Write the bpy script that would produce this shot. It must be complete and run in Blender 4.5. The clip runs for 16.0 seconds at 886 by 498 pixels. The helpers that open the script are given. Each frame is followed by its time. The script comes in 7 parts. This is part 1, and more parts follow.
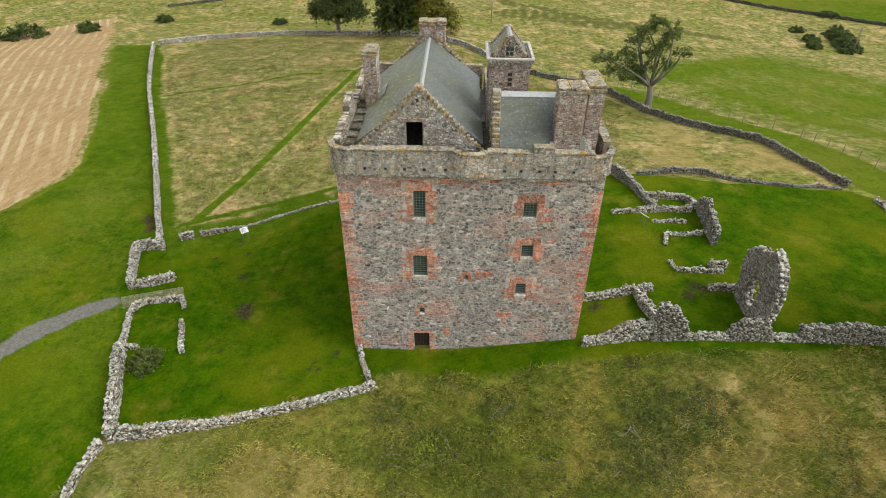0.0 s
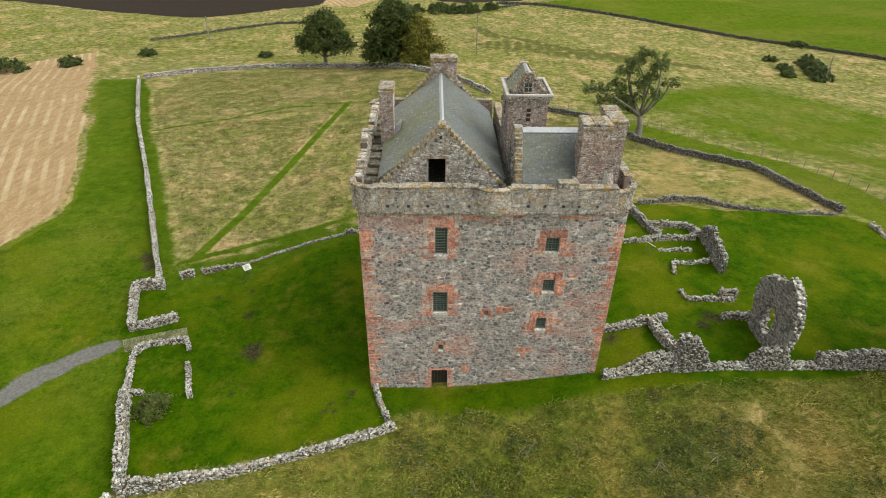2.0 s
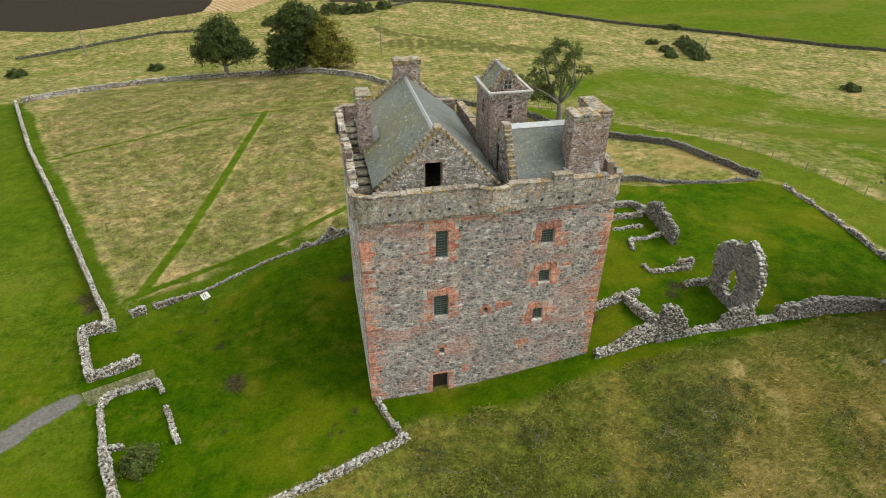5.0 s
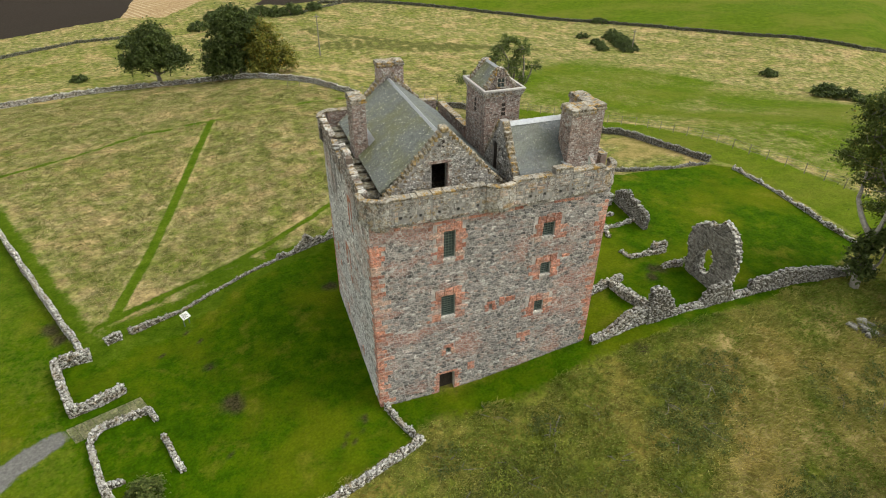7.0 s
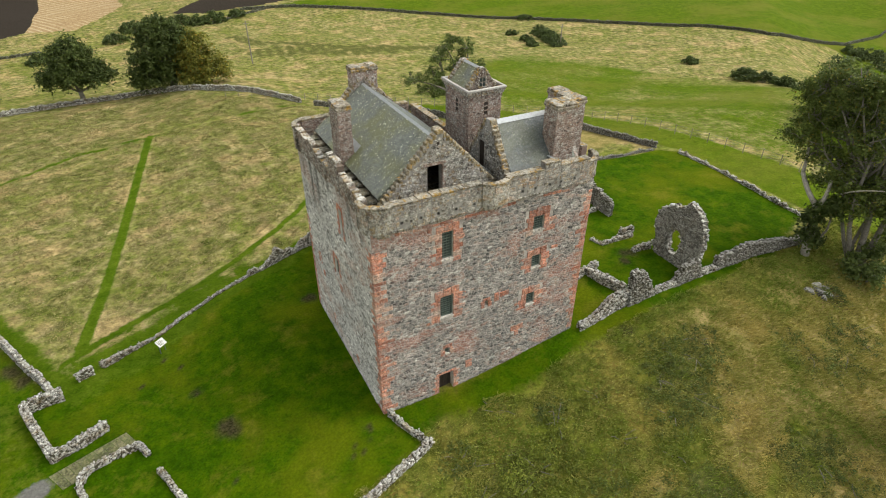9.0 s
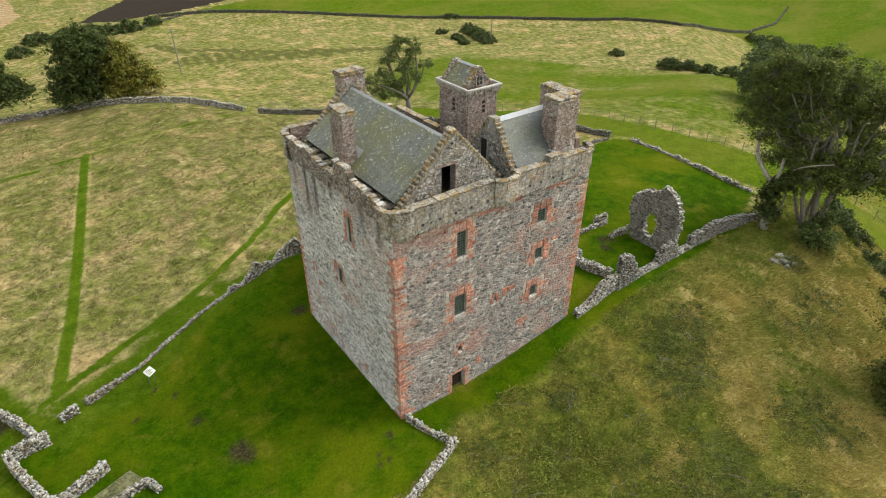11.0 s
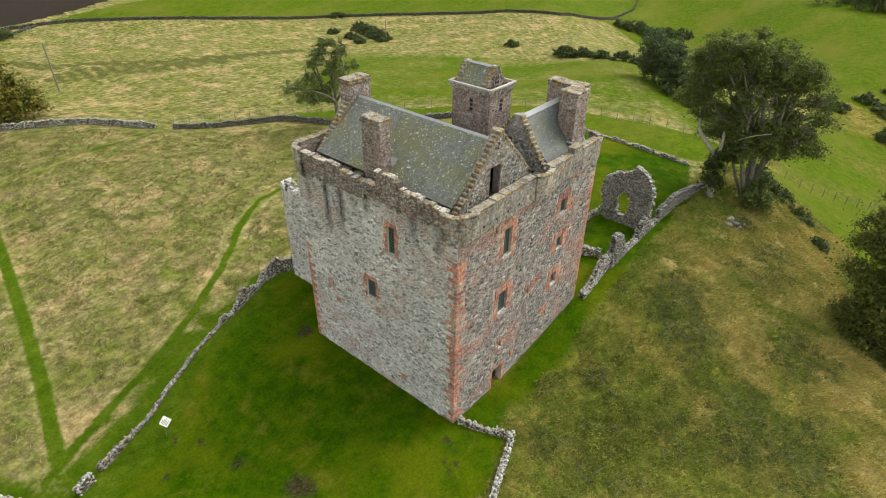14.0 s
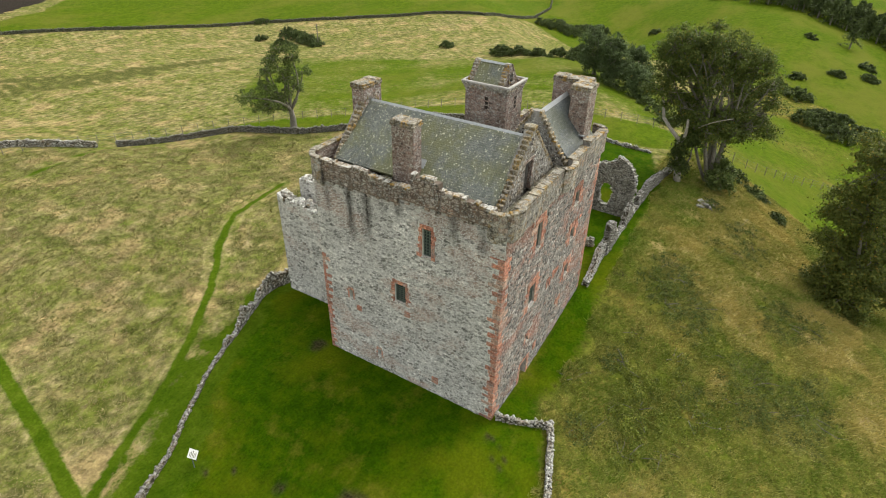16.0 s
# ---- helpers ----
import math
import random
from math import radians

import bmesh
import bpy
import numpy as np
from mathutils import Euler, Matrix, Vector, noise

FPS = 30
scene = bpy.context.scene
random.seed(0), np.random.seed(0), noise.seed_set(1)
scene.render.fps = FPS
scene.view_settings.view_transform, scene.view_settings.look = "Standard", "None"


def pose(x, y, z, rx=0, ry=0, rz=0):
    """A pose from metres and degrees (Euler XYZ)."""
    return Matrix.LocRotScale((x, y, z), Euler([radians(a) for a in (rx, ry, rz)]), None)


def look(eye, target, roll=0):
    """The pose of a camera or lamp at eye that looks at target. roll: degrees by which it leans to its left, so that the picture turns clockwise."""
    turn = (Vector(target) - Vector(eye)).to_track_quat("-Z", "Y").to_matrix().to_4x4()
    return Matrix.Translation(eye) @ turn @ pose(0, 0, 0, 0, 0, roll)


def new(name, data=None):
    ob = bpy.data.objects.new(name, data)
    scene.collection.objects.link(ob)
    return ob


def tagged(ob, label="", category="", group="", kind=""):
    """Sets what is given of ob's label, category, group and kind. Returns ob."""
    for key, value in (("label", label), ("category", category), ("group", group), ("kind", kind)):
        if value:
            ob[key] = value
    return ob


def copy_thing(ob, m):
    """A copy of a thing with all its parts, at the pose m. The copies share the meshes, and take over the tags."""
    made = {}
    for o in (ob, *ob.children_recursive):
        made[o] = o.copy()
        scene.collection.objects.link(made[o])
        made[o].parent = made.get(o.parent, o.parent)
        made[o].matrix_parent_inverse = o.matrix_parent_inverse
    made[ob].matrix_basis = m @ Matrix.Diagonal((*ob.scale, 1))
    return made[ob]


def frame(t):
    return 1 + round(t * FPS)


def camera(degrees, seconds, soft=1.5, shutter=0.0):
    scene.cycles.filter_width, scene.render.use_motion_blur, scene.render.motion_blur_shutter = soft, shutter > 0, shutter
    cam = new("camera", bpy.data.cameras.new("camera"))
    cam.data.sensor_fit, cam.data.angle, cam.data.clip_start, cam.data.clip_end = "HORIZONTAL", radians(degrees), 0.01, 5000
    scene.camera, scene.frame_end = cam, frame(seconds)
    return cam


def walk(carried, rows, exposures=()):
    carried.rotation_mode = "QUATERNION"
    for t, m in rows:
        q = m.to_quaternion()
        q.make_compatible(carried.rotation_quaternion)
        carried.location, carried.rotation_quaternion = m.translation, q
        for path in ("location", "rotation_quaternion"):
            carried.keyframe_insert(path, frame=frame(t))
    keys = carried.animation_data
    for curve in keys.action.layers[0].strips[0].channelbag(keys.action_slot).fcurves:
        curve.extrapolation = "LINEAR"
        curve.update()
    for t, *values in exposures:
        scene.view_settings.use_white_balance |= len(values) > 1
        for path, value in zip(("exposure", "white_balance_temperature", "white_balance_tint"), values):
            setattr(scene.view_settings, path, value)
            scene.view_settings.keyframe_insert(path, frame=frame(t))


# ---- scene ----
cam = camera(74.4, 16.0, soft=1.0)
PATH = [
    (0.0, 0.074, -2.498, 26.454, -35.777, -0.370, 1.736),
    (0.5, -0.493, -2.239, 26.560, -33.921, -0.450, 1.369),
    (1.0, -1.036, -2.072, 26.652, -33.097, -0.560, 1.179),
    (1.5, -1.609, -1.962, 26.702, -33.202, -0.592, 0.863),
    (2.0, -2.239, -1.919, 26.657, -33.162, -0.645, -0.702),
    (2.5, -2.883, -1.880, 26.618, -33.088, -0.628, -2.736),
    (3.0, -3.614, -1.824, 26.616, -33.063, -0.562, -4.777),
    (3.5, -4.449, -1.720, 26.648, -33.119, -0.427, -6.763),
    (4.0, -5.361, -1.533, 26.695, -33.170, -0.383, -8.638),
    (6.5, -10.030, -0.332, 26.835, -33.351, -0.464, -18.041),
    (7.0, -10.873, -0.084, 26.842, -33.313, -0.494, -19.955),
    (7.5, -11.640, 0.198, 26.844, -33.284, -0.415, -21.933),
    (8.0, -12.370, 0.501, 26.858, -33.269, -0.341, -23.886),
    (8.5, -13.104, 0.817, 26.884, -33.254, -0.245, -25.842),
    (9.0, -13.889, 1.147, 26.922, -33.221, -0.091, -27.852),
    (9.5, -14.748, 1.552, 26.938, -33.226, -0.068, -29.848),
    (10.0, -15.683, 2.102, 26.944, -33.239, -0.128, -31.932),
    (12.5, -20.824, 6.008, 27.010, -33.222, -0.238, -42.690),
    (13.0, -21.848, 7.013, 27.065, -33.291, -0.373, -44.938),
    (13.5, -22.866, 8.139, 27.141, -33.373, -0.506, -47.248),
    (14.0, -23.870, 9.313, 27.210, -33.484, -0.636, -49.537),
    (14.5, -24.842, 10.502, 27.258, -33.501, -0.781, -51.779),
    (15.0, -25.737, 11.681, 27.246, -33.446, -0.854, -53.954),
    (15.5, -26.570, 12.839, 27.157, -33.326, -0.951, -56.066),
    (16.0, -27.356, 13.972, 27.024, -33.130, -0.929, -58.233),
]
walk(cam, [(t, pose(x, y, z, 90 + pitch, roll, yaw)) for t, x, y, z, pitch, roll, yaw in PATH],
     exposures=[(0.0, 0.77, 6850, 5), (7.0, 0.79, 6850, 5), (12.0, 0.87, 6850, 5), (16.0, 0.87, 6850, 5)])

# ---- world, sun, exposure ----
world = bpy.data.worlds.new("overcast_sky")
scene.world = world
world.use_nodes = True
wn = world.node_tree
sky = wn.nodes.new("ShaderNodeTexSky")
sky.sky_type = 'NISHITA'
sky.sun_disc = False
sky.sun_elevation = radians(52)
sky.sun_rotation = radians(110)
sky.air_density, sky.dust_density, sky.ozone_density = 1.2, 3.0, 1.0
grey = wn.nodes.new("ShaderNodeHueSaturation")
grey.inputs["Saturation"].default_value = 0.12
wn.links.new(sky.outputs[0], grey.inputs["Color"])
wn.links.new(grey.outputs[0], wn.nodes["Background"].inputs["Color"])
wn.nodes["Background"].inputs["Strength"].default_value = 0.15
sun_data = bpy.data.lights.new("sun", 'SUN')
sun_data.energy = 0.55
sun_data.angle = radians(40)
sun_data.color = (1.0, 0.94, 0.84)
sun = new("sun", sun_data)
sun.matrix_world = look((60, -8, 75), (0, 8, 0))


# ---- small tools ----
def ss(a, b, x):
    t = np.clip((np.asarray(x, float) - a) / (b - a), 0, 1)
    return t * t * (3 - 2 * t)


def soft(x, w=1.0):
    return w * np.logaddexp(0, np.asarray(x, float) / w)


def inside(poly, X, Y):
    r = np.zeros(np.shape(X), bool)
    n = len(poly)
    for i in range(n):
        (x0, y0), (x1, y1) = poly[i], poly[(i + 1) % n]
        if y0 == y1:
            continue
        hit = ((y0 > Y) != (y1 > Y)) & (X < (x1 - x0) * (Y - y0) / (y1 - y0) + x0)
        r ^= hit
    return r


def off_line(pts, X, Y):
    d = np.full(np.shape(X), 1e9)
    for (x0, y0), (x1, y1) in zip(pts, pts[1:]):
        l2 = (x1 - x0) ** 2 + (y1 - y0) ** 2
        t = np.clip(((X - x0) * (x1 - x0) + (Y - y0) * (y1 - y0)) / l2, 0, 1)
        d = np.minimum(d, np.hypot(X - x0 - t * (x1 - x0), Y - y0 - t * (y1 - y0)))
    return d


def wave(X, Y, s, seed=0):
    """Smooth, cheap, irregular wave in about -1..1 with features of s metres."""
    r = np.random.RandomState(seed)
    z = np.zeros(np.shape(X))
    for _ in range(7):
        a, k, p = r.uniform(0, 6.28), r.uniform(0.6, 1.7) / s * 3.0, r.uniform(0, 6.28)
        z = z + np.sin((X * np.cos(a) + Y * np.sin(a)) * k + p)
    return z / 4.0


def ground(X, Y):
    """Height of the ground at X, Y."""
    X, Y = np.asarray(X, float), np.asarray(Y, float)
    z = 2.05 * ss(-4, 16, X) * (1 - 0.55 * ss(38, 62, Y)) * (1 - 0.5 * ss(34, 70, X))
    z = z - 0.65 * ss(-7, -18, X) - 0.3 * ss(36, 50, Y) * ss(2, -12, X)
    z = z - 5.2 * ss(62, 150, np.hypot(X, Y))
    z = z - 2.2 * ss(46, 68, Y) * ss(-2, 14, X) * (1 - 0.8 * ss(105, 128, Y))
    start = 20.4 - 4.6 * ss(-3, -13, X)
    z = z - 0.21 * soft(start - Y, 0.7)
    d = (X - 20) * 0.636 - (Y - 6) * 0.773
    z = z - 9.5 * (1 - np.exp(-soft(d, 2.2) * 0.42 / 9.5)) * (1 - 0.8 * ss(28, 75, d))
    z = z + 0.06 * wave(X, Y, 7, 3) + 1.3 * wave(X, Y, 45, 5) * ss(70, 140, np.hypot(X, Y))
    return z


def gz(x, y):
    return float(ground(x, y))


class Geo:
    """Collects vertices and faces of one mesh."""
    def __init__(self):
        self.v, self.f = [], []

    def add(self, verts, faces):
        o = len(self.v)
        self.v += [tuple(map(float, p)) for p in verts]
        self.f += [tuple(i + o for i in q) for q in faces]

    def box(self, x0, x1, y0, y1, z0, z1):
        x0, x1, y0, y1, z0, z1 = min(x0, x1), max(x0, x1), min(y0, y1), max(y0, y1), min(z0, z1), max(z0, z1)
        self.add([(x0, y0, z0), (x1, y0, z0), (x1, y1, z0), (x0, y1, z0), (x0, y0, z1), (x1, y0, z1), (x1, y1, z1), (x0, y1, z1)],
                 [(0, 3, 2, 1), (4, 5, 6, 7), (0, 1, 5, 4), (1, 2, 6, 5), (2, 3, 7, 6), (3, 0, 4, 7)])

    def block(self, x0, x1, y0, y1, z0, z1, c=0.03, jit=0.0, rz=0.0):
        """A box with worn, chamfered edges."""
        m = np.array([(x0 + x1) / 2, (y0 + y1) / 2, (z0 + z1) / 2])
        h = np.abs([x1 - x0, y1 - y0, z1 - z0]) / 2
        v = CH_S * h - CH_I * min(c, 0.4 * min(h))
        if jit:
            v = v + np.random.uniform(-jit, jit, v.shape)
        if rz:
            a, b = math.cos(rz), math.sin(rz)
            v = np.stack([a * v[:, 0] - b * v[:, 1], b * v[:, 0] + a * v[:, 1], v[:, 2]], -1)
        self.add(v + m, CH_F)

    def prism(self, poly, axis, lo, hi):
        """A flat outline (list of 2D points) drawn out along an axis from lo to hi."""
        n = len(poly)
        place = {'x': lambda p, a: (a, p[0], p[1]), 'y': lambda p, a: (p[0], a, p[1]), 'z': lambda p, a: (p[0], p[1], a)}[axis]
        area = sum(poly[i][0] * poly[(i + 1) % n][1] - poly[(i + 1) % n][0] * poly[i][1] for i in range(n))
        if (area > 0) == (axis == 'y'):
            poly = poly[::-1]
        v = [place(p, lo) for p in poly] + [place(p, hi) for p in poly]
        f = [tuple(range(n))[::-1], tuple(range(n, 2 * n))] + [(i, (i + 1) % n, (i + 1) % n + n, i + n) for i in range(n)]
        self.add(v, f)

    def tube(self, pts, radii, n=7):
        pts = [Vector(p) for p in pts]
        rings = []
        for i, p in enumerate(pts):
            d = (pts[min(i + 1, len(pts) - 1)] - pts[max(i - 1, 0)]).normalized()
            a = d.orthogonal().normalized()
            b = d.cross(a)
            rings.append([p + (a * math.cos(k * 6.2832 / n) + b * math.sin(k * 6.2832 / n)) * radii[i] for k in range(n)])
        v = [q for r in rings for q in r]
        f = [(i * n + k, i * n + (k + 1) % n, (i + 1) * n + (k + 1) % n, (i + 1) * n + k) for i in range(len(pts) - 1) for k in range(n)]
        f += [tuple(range(n))[::-1], tuple((len(pts) - 1) * n + k for k in range(n))]
        self.add(v, f)

    def lathe(self, cx, cy, prof, a0=0.0, a1=360.0, n=24):
        """A profile of (radius, height) turned round an upright axis from a0 to a1 degrees, with its outline closed."""
        m = len(prof)
        v = []
        for k in range(n + 1):
            a = radians(a0 + (a1 - a0) * k / n)
            v += [(cx + r * math.cos(a), cy + r * math.sin(a), z) for r, z in prof]
        f = [(k * m + i, (k + 1) * m + i, (k + 1) * m + (i + 1) % m, k * m + (i + 1) % m) for k in range(n) for i in range(m)]
        f += [tuple(range(m)), tuple(n * m + i for i in range(m))[::-1]]
        self.add(v, f)


def _chamfer():
    s, i, ids = [], [], {}
    for sx in (-1, 1):
        for sy in (-1, 1):
            for sz in (-1, 1):
                for k in range(3):
                    ids[(sx, sy, sz, k)] = len(s)
                    sg = (sx, sy, sz)
                    s.append(sg)
                    i.append([0 if j == k else sg[j] for j in range(3)])
    s, i = np.array(s, float), np.array(i, float)
    faces = []
    for k in range(3):
        a, b = (k + 1) % 3, (k + 2) % 3
        for sg in (-1, 1):
            q = []
            for sa, sb in ((-1, -1), (1, -1), (1, 1), (-1, 1)):
                c = [0, 0, 0]
                c[k], c[a], c[b] = sg, sa, sb
                q.append(ids[(*c, k)])
            faces.append(q)
    for k in range(3):
        a, b = (k + 1) % 3, (k + 2) % 3
        for sa in (-1, 1):
            for sb in (-1, 1):
                q = []
                for sk, w in ((-1, a), (1, a), (1, b), (-1, b)):
                    c = [0, 0, 0]
                    c[k], c[a], c[b] = sk, sa, sb
                    q.append(ids[(*c, w)])
                faces.append(q)
    for sx in (-1, 1):
        for sy in (-1, 1):
            for sz in (-1, 1):
                faces.append([ids[(sx, sy, sz, k)] for k in range(3)])
    pos = s - 0.3 * i
    good = []
    for q in faces:
        p = pos[q]
        nrm = np.cross(p[1] - p[0], p[2] - p[0])
        good.append(tuple(q) if nrm @ p.mean(0) > 0 else tuple(q[::-1]))
    return s, i, good


CH_S, CH_I, CH_F = _chamfer()


def fast_mesh(name, V, faces3, faces4):
    me = bpy.data.meshes.new(name)
    V = np.asarray(V, np.float32)
    f3 = np.asarray(faces3, np.int32).reshape(-1, 3)
    f4 = np.asarray(faces4, np.int32).reshape(-1, 4)
    me.vertices.add(len(V))
    me.vertices.foreach_set("co", V.ravel())
    me.loops.add(f3.size + f4.size)
    me.loops.foreach_set("vertex_index", np.concatenate([f4.ravel(), f3.ravel()]))
    me.polygons.add(len(f3) + len(f4))
    me.polygons.foreach_set("loop_start", np.concatenate([np.arange(len(f4)) * 4, f4.size + np.arange(len(f3)) * 3]).astype(np.int32))
    me.update(calc_edges=True)
    return me


BASES = {}


def under(name, parent, label=""):
    """An empty part that holds pieces."""
    return linked(name, None, None, parent, label)


def linked(name, me, mat, parent=None, label="", smooth=False):
    if me and mat and not me.materials:
        me.materials.append(mat)
    if smooth:
        me.polygons.foreach_set("use_smooth", [True] * len(me.polygons))
    ob = new(name, me)
    if parent:
        ob.parent = parent
        if parent.name in BASES:
            ob.matrix_parent_inverse = Matrix.Translation(-BASES[parent.name])
    if label:
        tagged(ob, label)
    return ob


def part(name, geo, mat, parent=None, label="", smooth=False):
    me = bpy.data.meshes.new(name)
    me.from_pydata(geo.v, [], geo.f)
    me.update()
    return linked(name, me, mat, parent, label, smooth)


def root(name, x, y, z, label, category, group="", kind=""):
    ob = new(name)
    ob.location = (x, y, z)
    BASES[ob.name] = Vector((x, y, z))
    return tagged(ob, label, category, group, kind)


def turns(n, tilt=0.25, rng=np.random):
    """n small random turns, free about the upright axis."""
    a, b, c = rng.uniform(-3.14, 3.14, n), rng.normal(0, tilt, n), rng.normal(0, tilt, n)
    ca, sa, cb, sb, cc, sc = np.cos(a), np.sin(a), np.cos(b), np.sin(b), np.cos(c), np.sin(c)
    z, o = np.zeros(n), np.ones(n)
    Rz = np.stack([np.stack([ca, -sa, z], -1), np.stack([sa, ca, z], -1), np.stack([z, z, o], -1)], -2)
    Rx = np.stack([np.stack([o, z, z], -1), np.stack([z, cb, -sb], -1), np.stack([z, sb, cb], -1)], -2)
    Ry = np.stack([np.stack([cc, z, sc], -1), np.stack([z, o, z], -1), np.stack([-sc, z, cc], -1)], -2)
    return Rz @ Rx @ Ry


ROCK4 = np.array([q for q in CH_F if len(q) == 4])
ROCK3 = np.array([q for q in CH_F if len(q) == 3])


def rocks_mesh(name, C, S, R, rng, rough=0.18):
    """Worn stones as one mesh: centres C, half sizes S, turns R."""
    n = len(C)
    v = CH_S[None] * S[:, None, :] - CH_I[None] * (S.min(1) * rng.uniform(0.12, 0.42, n))[:, None, None]
    v = v * (1 + rng.uniform(-rough, rough, v.shape))
    v = np.einsum('nij,nkj->nki', R, v) + C[:, None, :]
    o = (np.arange(n) * 24)[:, None, None]
    return fast_mesh(name, v.reshape(-1, 3), (ROCK3[None] + o).reshape(-1, 3), (ROCK4[None] + o).reshape(-1, 4))


def rubble_mesh(name, C, S, R, rng, rough=0.28):
    """Many small field stones as one light mesh: six-sided lumps with uneven corners."""
    n = len(C)
    k = np.array([(x, y, z) for z in (-1, 1) for y in (-1, 1) for x in (-1, 1)], float)
    v = k[None] * S[:, None, :] * (1 + rng.uniform(-rough, rough * 0.6, (n, 8, 3)))
    v[:, 4:, :2] *= rng.uniform(0.72, 1.0, n)[:, None, None]
    v = np.einsum('nij,nkj->nki', R, v) + C[:, None, :]
    q = np.array([(0, 2, 3, 1), (4, 5, 7, 6), (0, 1, 5, 4), (1, 3, 7, 5), (3, 2, 6, 7), (2, 0, 4, 6)])
    return fast_mesh(name, v.reshape(-1, 3), [], (q[None] + (np.arange(n) * 8)[:, None, None]).reshape(-1, 4))


# ---- materials ----
def node(nt, kind, **inp):
    n = nt.nodes.new("ShaderNode" + kind)
    for k, v in inp.items():
        if k in n.inputs:
            s = n.inputs[k]
            if isinstance(v, bpy.types.NodeSocket):
                nt.links.new(v, s)
            else:
                s.default_value = v
    return n


def where(nt):
    return node(nt, "NewGeometry").outputs["Position"]


def noise_tex(nt, scale, detail=4.0, vec=None, rough=0.55, distort=0.0):
    n = node(nt, "TexNoise", Scale=scale, Detail=detail, Roughness=rough, Distortion=distort)
    nt.links.new(vec or where(nt), n.inputs["Vector"])
    return n.outputs["Fac"]


def grit(nt, scale, detail=6.0, vec=None, rough=0.75, gain=1.75):
    """Rough noise with its spread widened."""
    n = noise_tex(nt, scale, detail, vec, rough)
    return math_node(nt, 'ADD', math_node(nt, 'MULTIPLY', math_node(nt, 'SUBTRACT', n, 0.5), gain), 0.5, True)


def stretch(nt, sx, sy, sz):
    m = node(nt, "Mapping")
    m.inputs["Scale"].default_value = (sx, sy, sz)
    nt.links.new(where(nt), m.inputs["Vector"])
    return m.outputs[0]


def ramp(nt, fac, stops):
    r = nt.nodes.new("ShaderNodeValToRGB")
    e = r.color_ramp.elements
    while len(e) < len(stops):
        e.new(0.5)
    for q, (p, c) in zip(e, stops):
        q.position = p
        q.color = (*c, 1) if not isinstance(c, (int, float)) else (c, c, c, 1)
    nt.links.new(fac, r.inputs["Fac"])
    return r.outputs["Color"]


def blend(nt, fac, a, b, mode='MIX'):
    m = nt.nodes.new("ShaderNodeMix")
    m.data_type, m.blend_type = 'RGBA', mode
    for s, v in ((m.inputs[0], fac), (m.inputs[6], a), (m.inputs[7], b)):
        if isinstance(v, bpy.types.NodeSocket):
            nt.links.new(v, s)
        elif isinstance(v, (int, float)):
            s.default_value = v
        else:
            s.default_value = (*v, 1)
    return m.outputs[2]


def math_node(nt, op, a, b=0.0, clamp=False):
    m = nt.nodes.new("ShaderNodeMath")
    m.operation, m.use_clamp = op, clamp
    for s, v in ((m.inputs[0], a), (m.inputs[1], b)):
        if isinstance(v, bpy.types.NodeSocket):
            nt.links.new(v, s)
        else:
            s.default_value = v
    return m.outputs[0]


def material(name, rough=0.9, metal=0.0, spec=0.3):
    m = bpy.data.materials.new(name)
    m.use_nodes = True
    nt = m.node_tree
    b = nt.nodes["Principled BSDF"]
    b.inputs["Roughness"].default_value, b.inputs["Metallic"].default_value = rough, metal
    b.inputs["Specular IOR Level"].default_value = spec
    return m, nt, b


def finish(nt, b, colour, height=None, strength=0.4, dist=0.03):
    nt.links.new(colour, b.inputs["Base Color"])
    if height is not None:
        bm = node(nt, "Bump", Strength=strength, Distance=dist, Height=height)
        nt.links.new(bm.outputs[0], b.inputs["Normal"])


def any_random(nt):
    """A number of its own for every loose piece and for every object."""
    a = node(nt, "NewGeometry").outputs["Random Per Island"]
    o = node(nt, "ObjectInfo").outputs["Random"]
    return math_node(nt, 'FRACT', math_node(nt, 'ADD', a, o))


def wet_runs_and_band(nt, col, runs):
    """Dark wet runs below the old spouts, and wide darker bands: place along the wall, width, top, foot, depth."""
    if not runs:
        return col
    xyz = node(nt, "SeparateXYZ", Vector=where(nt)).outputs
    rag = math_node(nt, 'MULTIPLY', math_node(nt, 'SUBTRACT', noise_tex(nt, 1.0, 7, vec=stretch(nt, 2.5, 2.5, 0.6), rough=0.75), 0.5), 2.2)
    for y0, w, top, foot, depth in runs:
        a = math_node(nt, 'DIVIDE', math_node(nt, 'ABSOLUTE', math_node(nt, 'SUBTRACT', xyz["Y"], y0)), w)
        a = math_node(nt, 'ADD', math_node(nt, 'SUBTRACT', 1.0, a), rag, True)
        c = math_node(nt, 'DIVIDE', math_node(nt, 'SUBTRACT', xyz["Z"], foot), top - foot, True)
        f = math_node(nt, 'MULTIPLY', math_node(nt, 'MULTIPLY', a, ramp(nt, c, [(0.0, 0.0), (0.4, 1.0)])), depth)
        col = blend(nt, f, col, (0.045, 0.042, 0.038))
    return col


# first row: wide band, darker towards the wall top; the rest are narrow runs
SIDE_BAND_RUNS = [(29.4, 9.0, 15.0, 11.2, 0.3), (31.7, 0.42, 13.4, 9.3, 1.0), (32.9, 0.36, 11.6, 9.0, 0.95), (34.5, 0.3, 12.2, 10.6, 0.6), (29.6, 0.35, 13.0, 11.2, 0.6), (26.3, 0.5, 12.8, 11.2, 0.65), (24.6, 0.45, 12.6, 10.8, 0.5)]


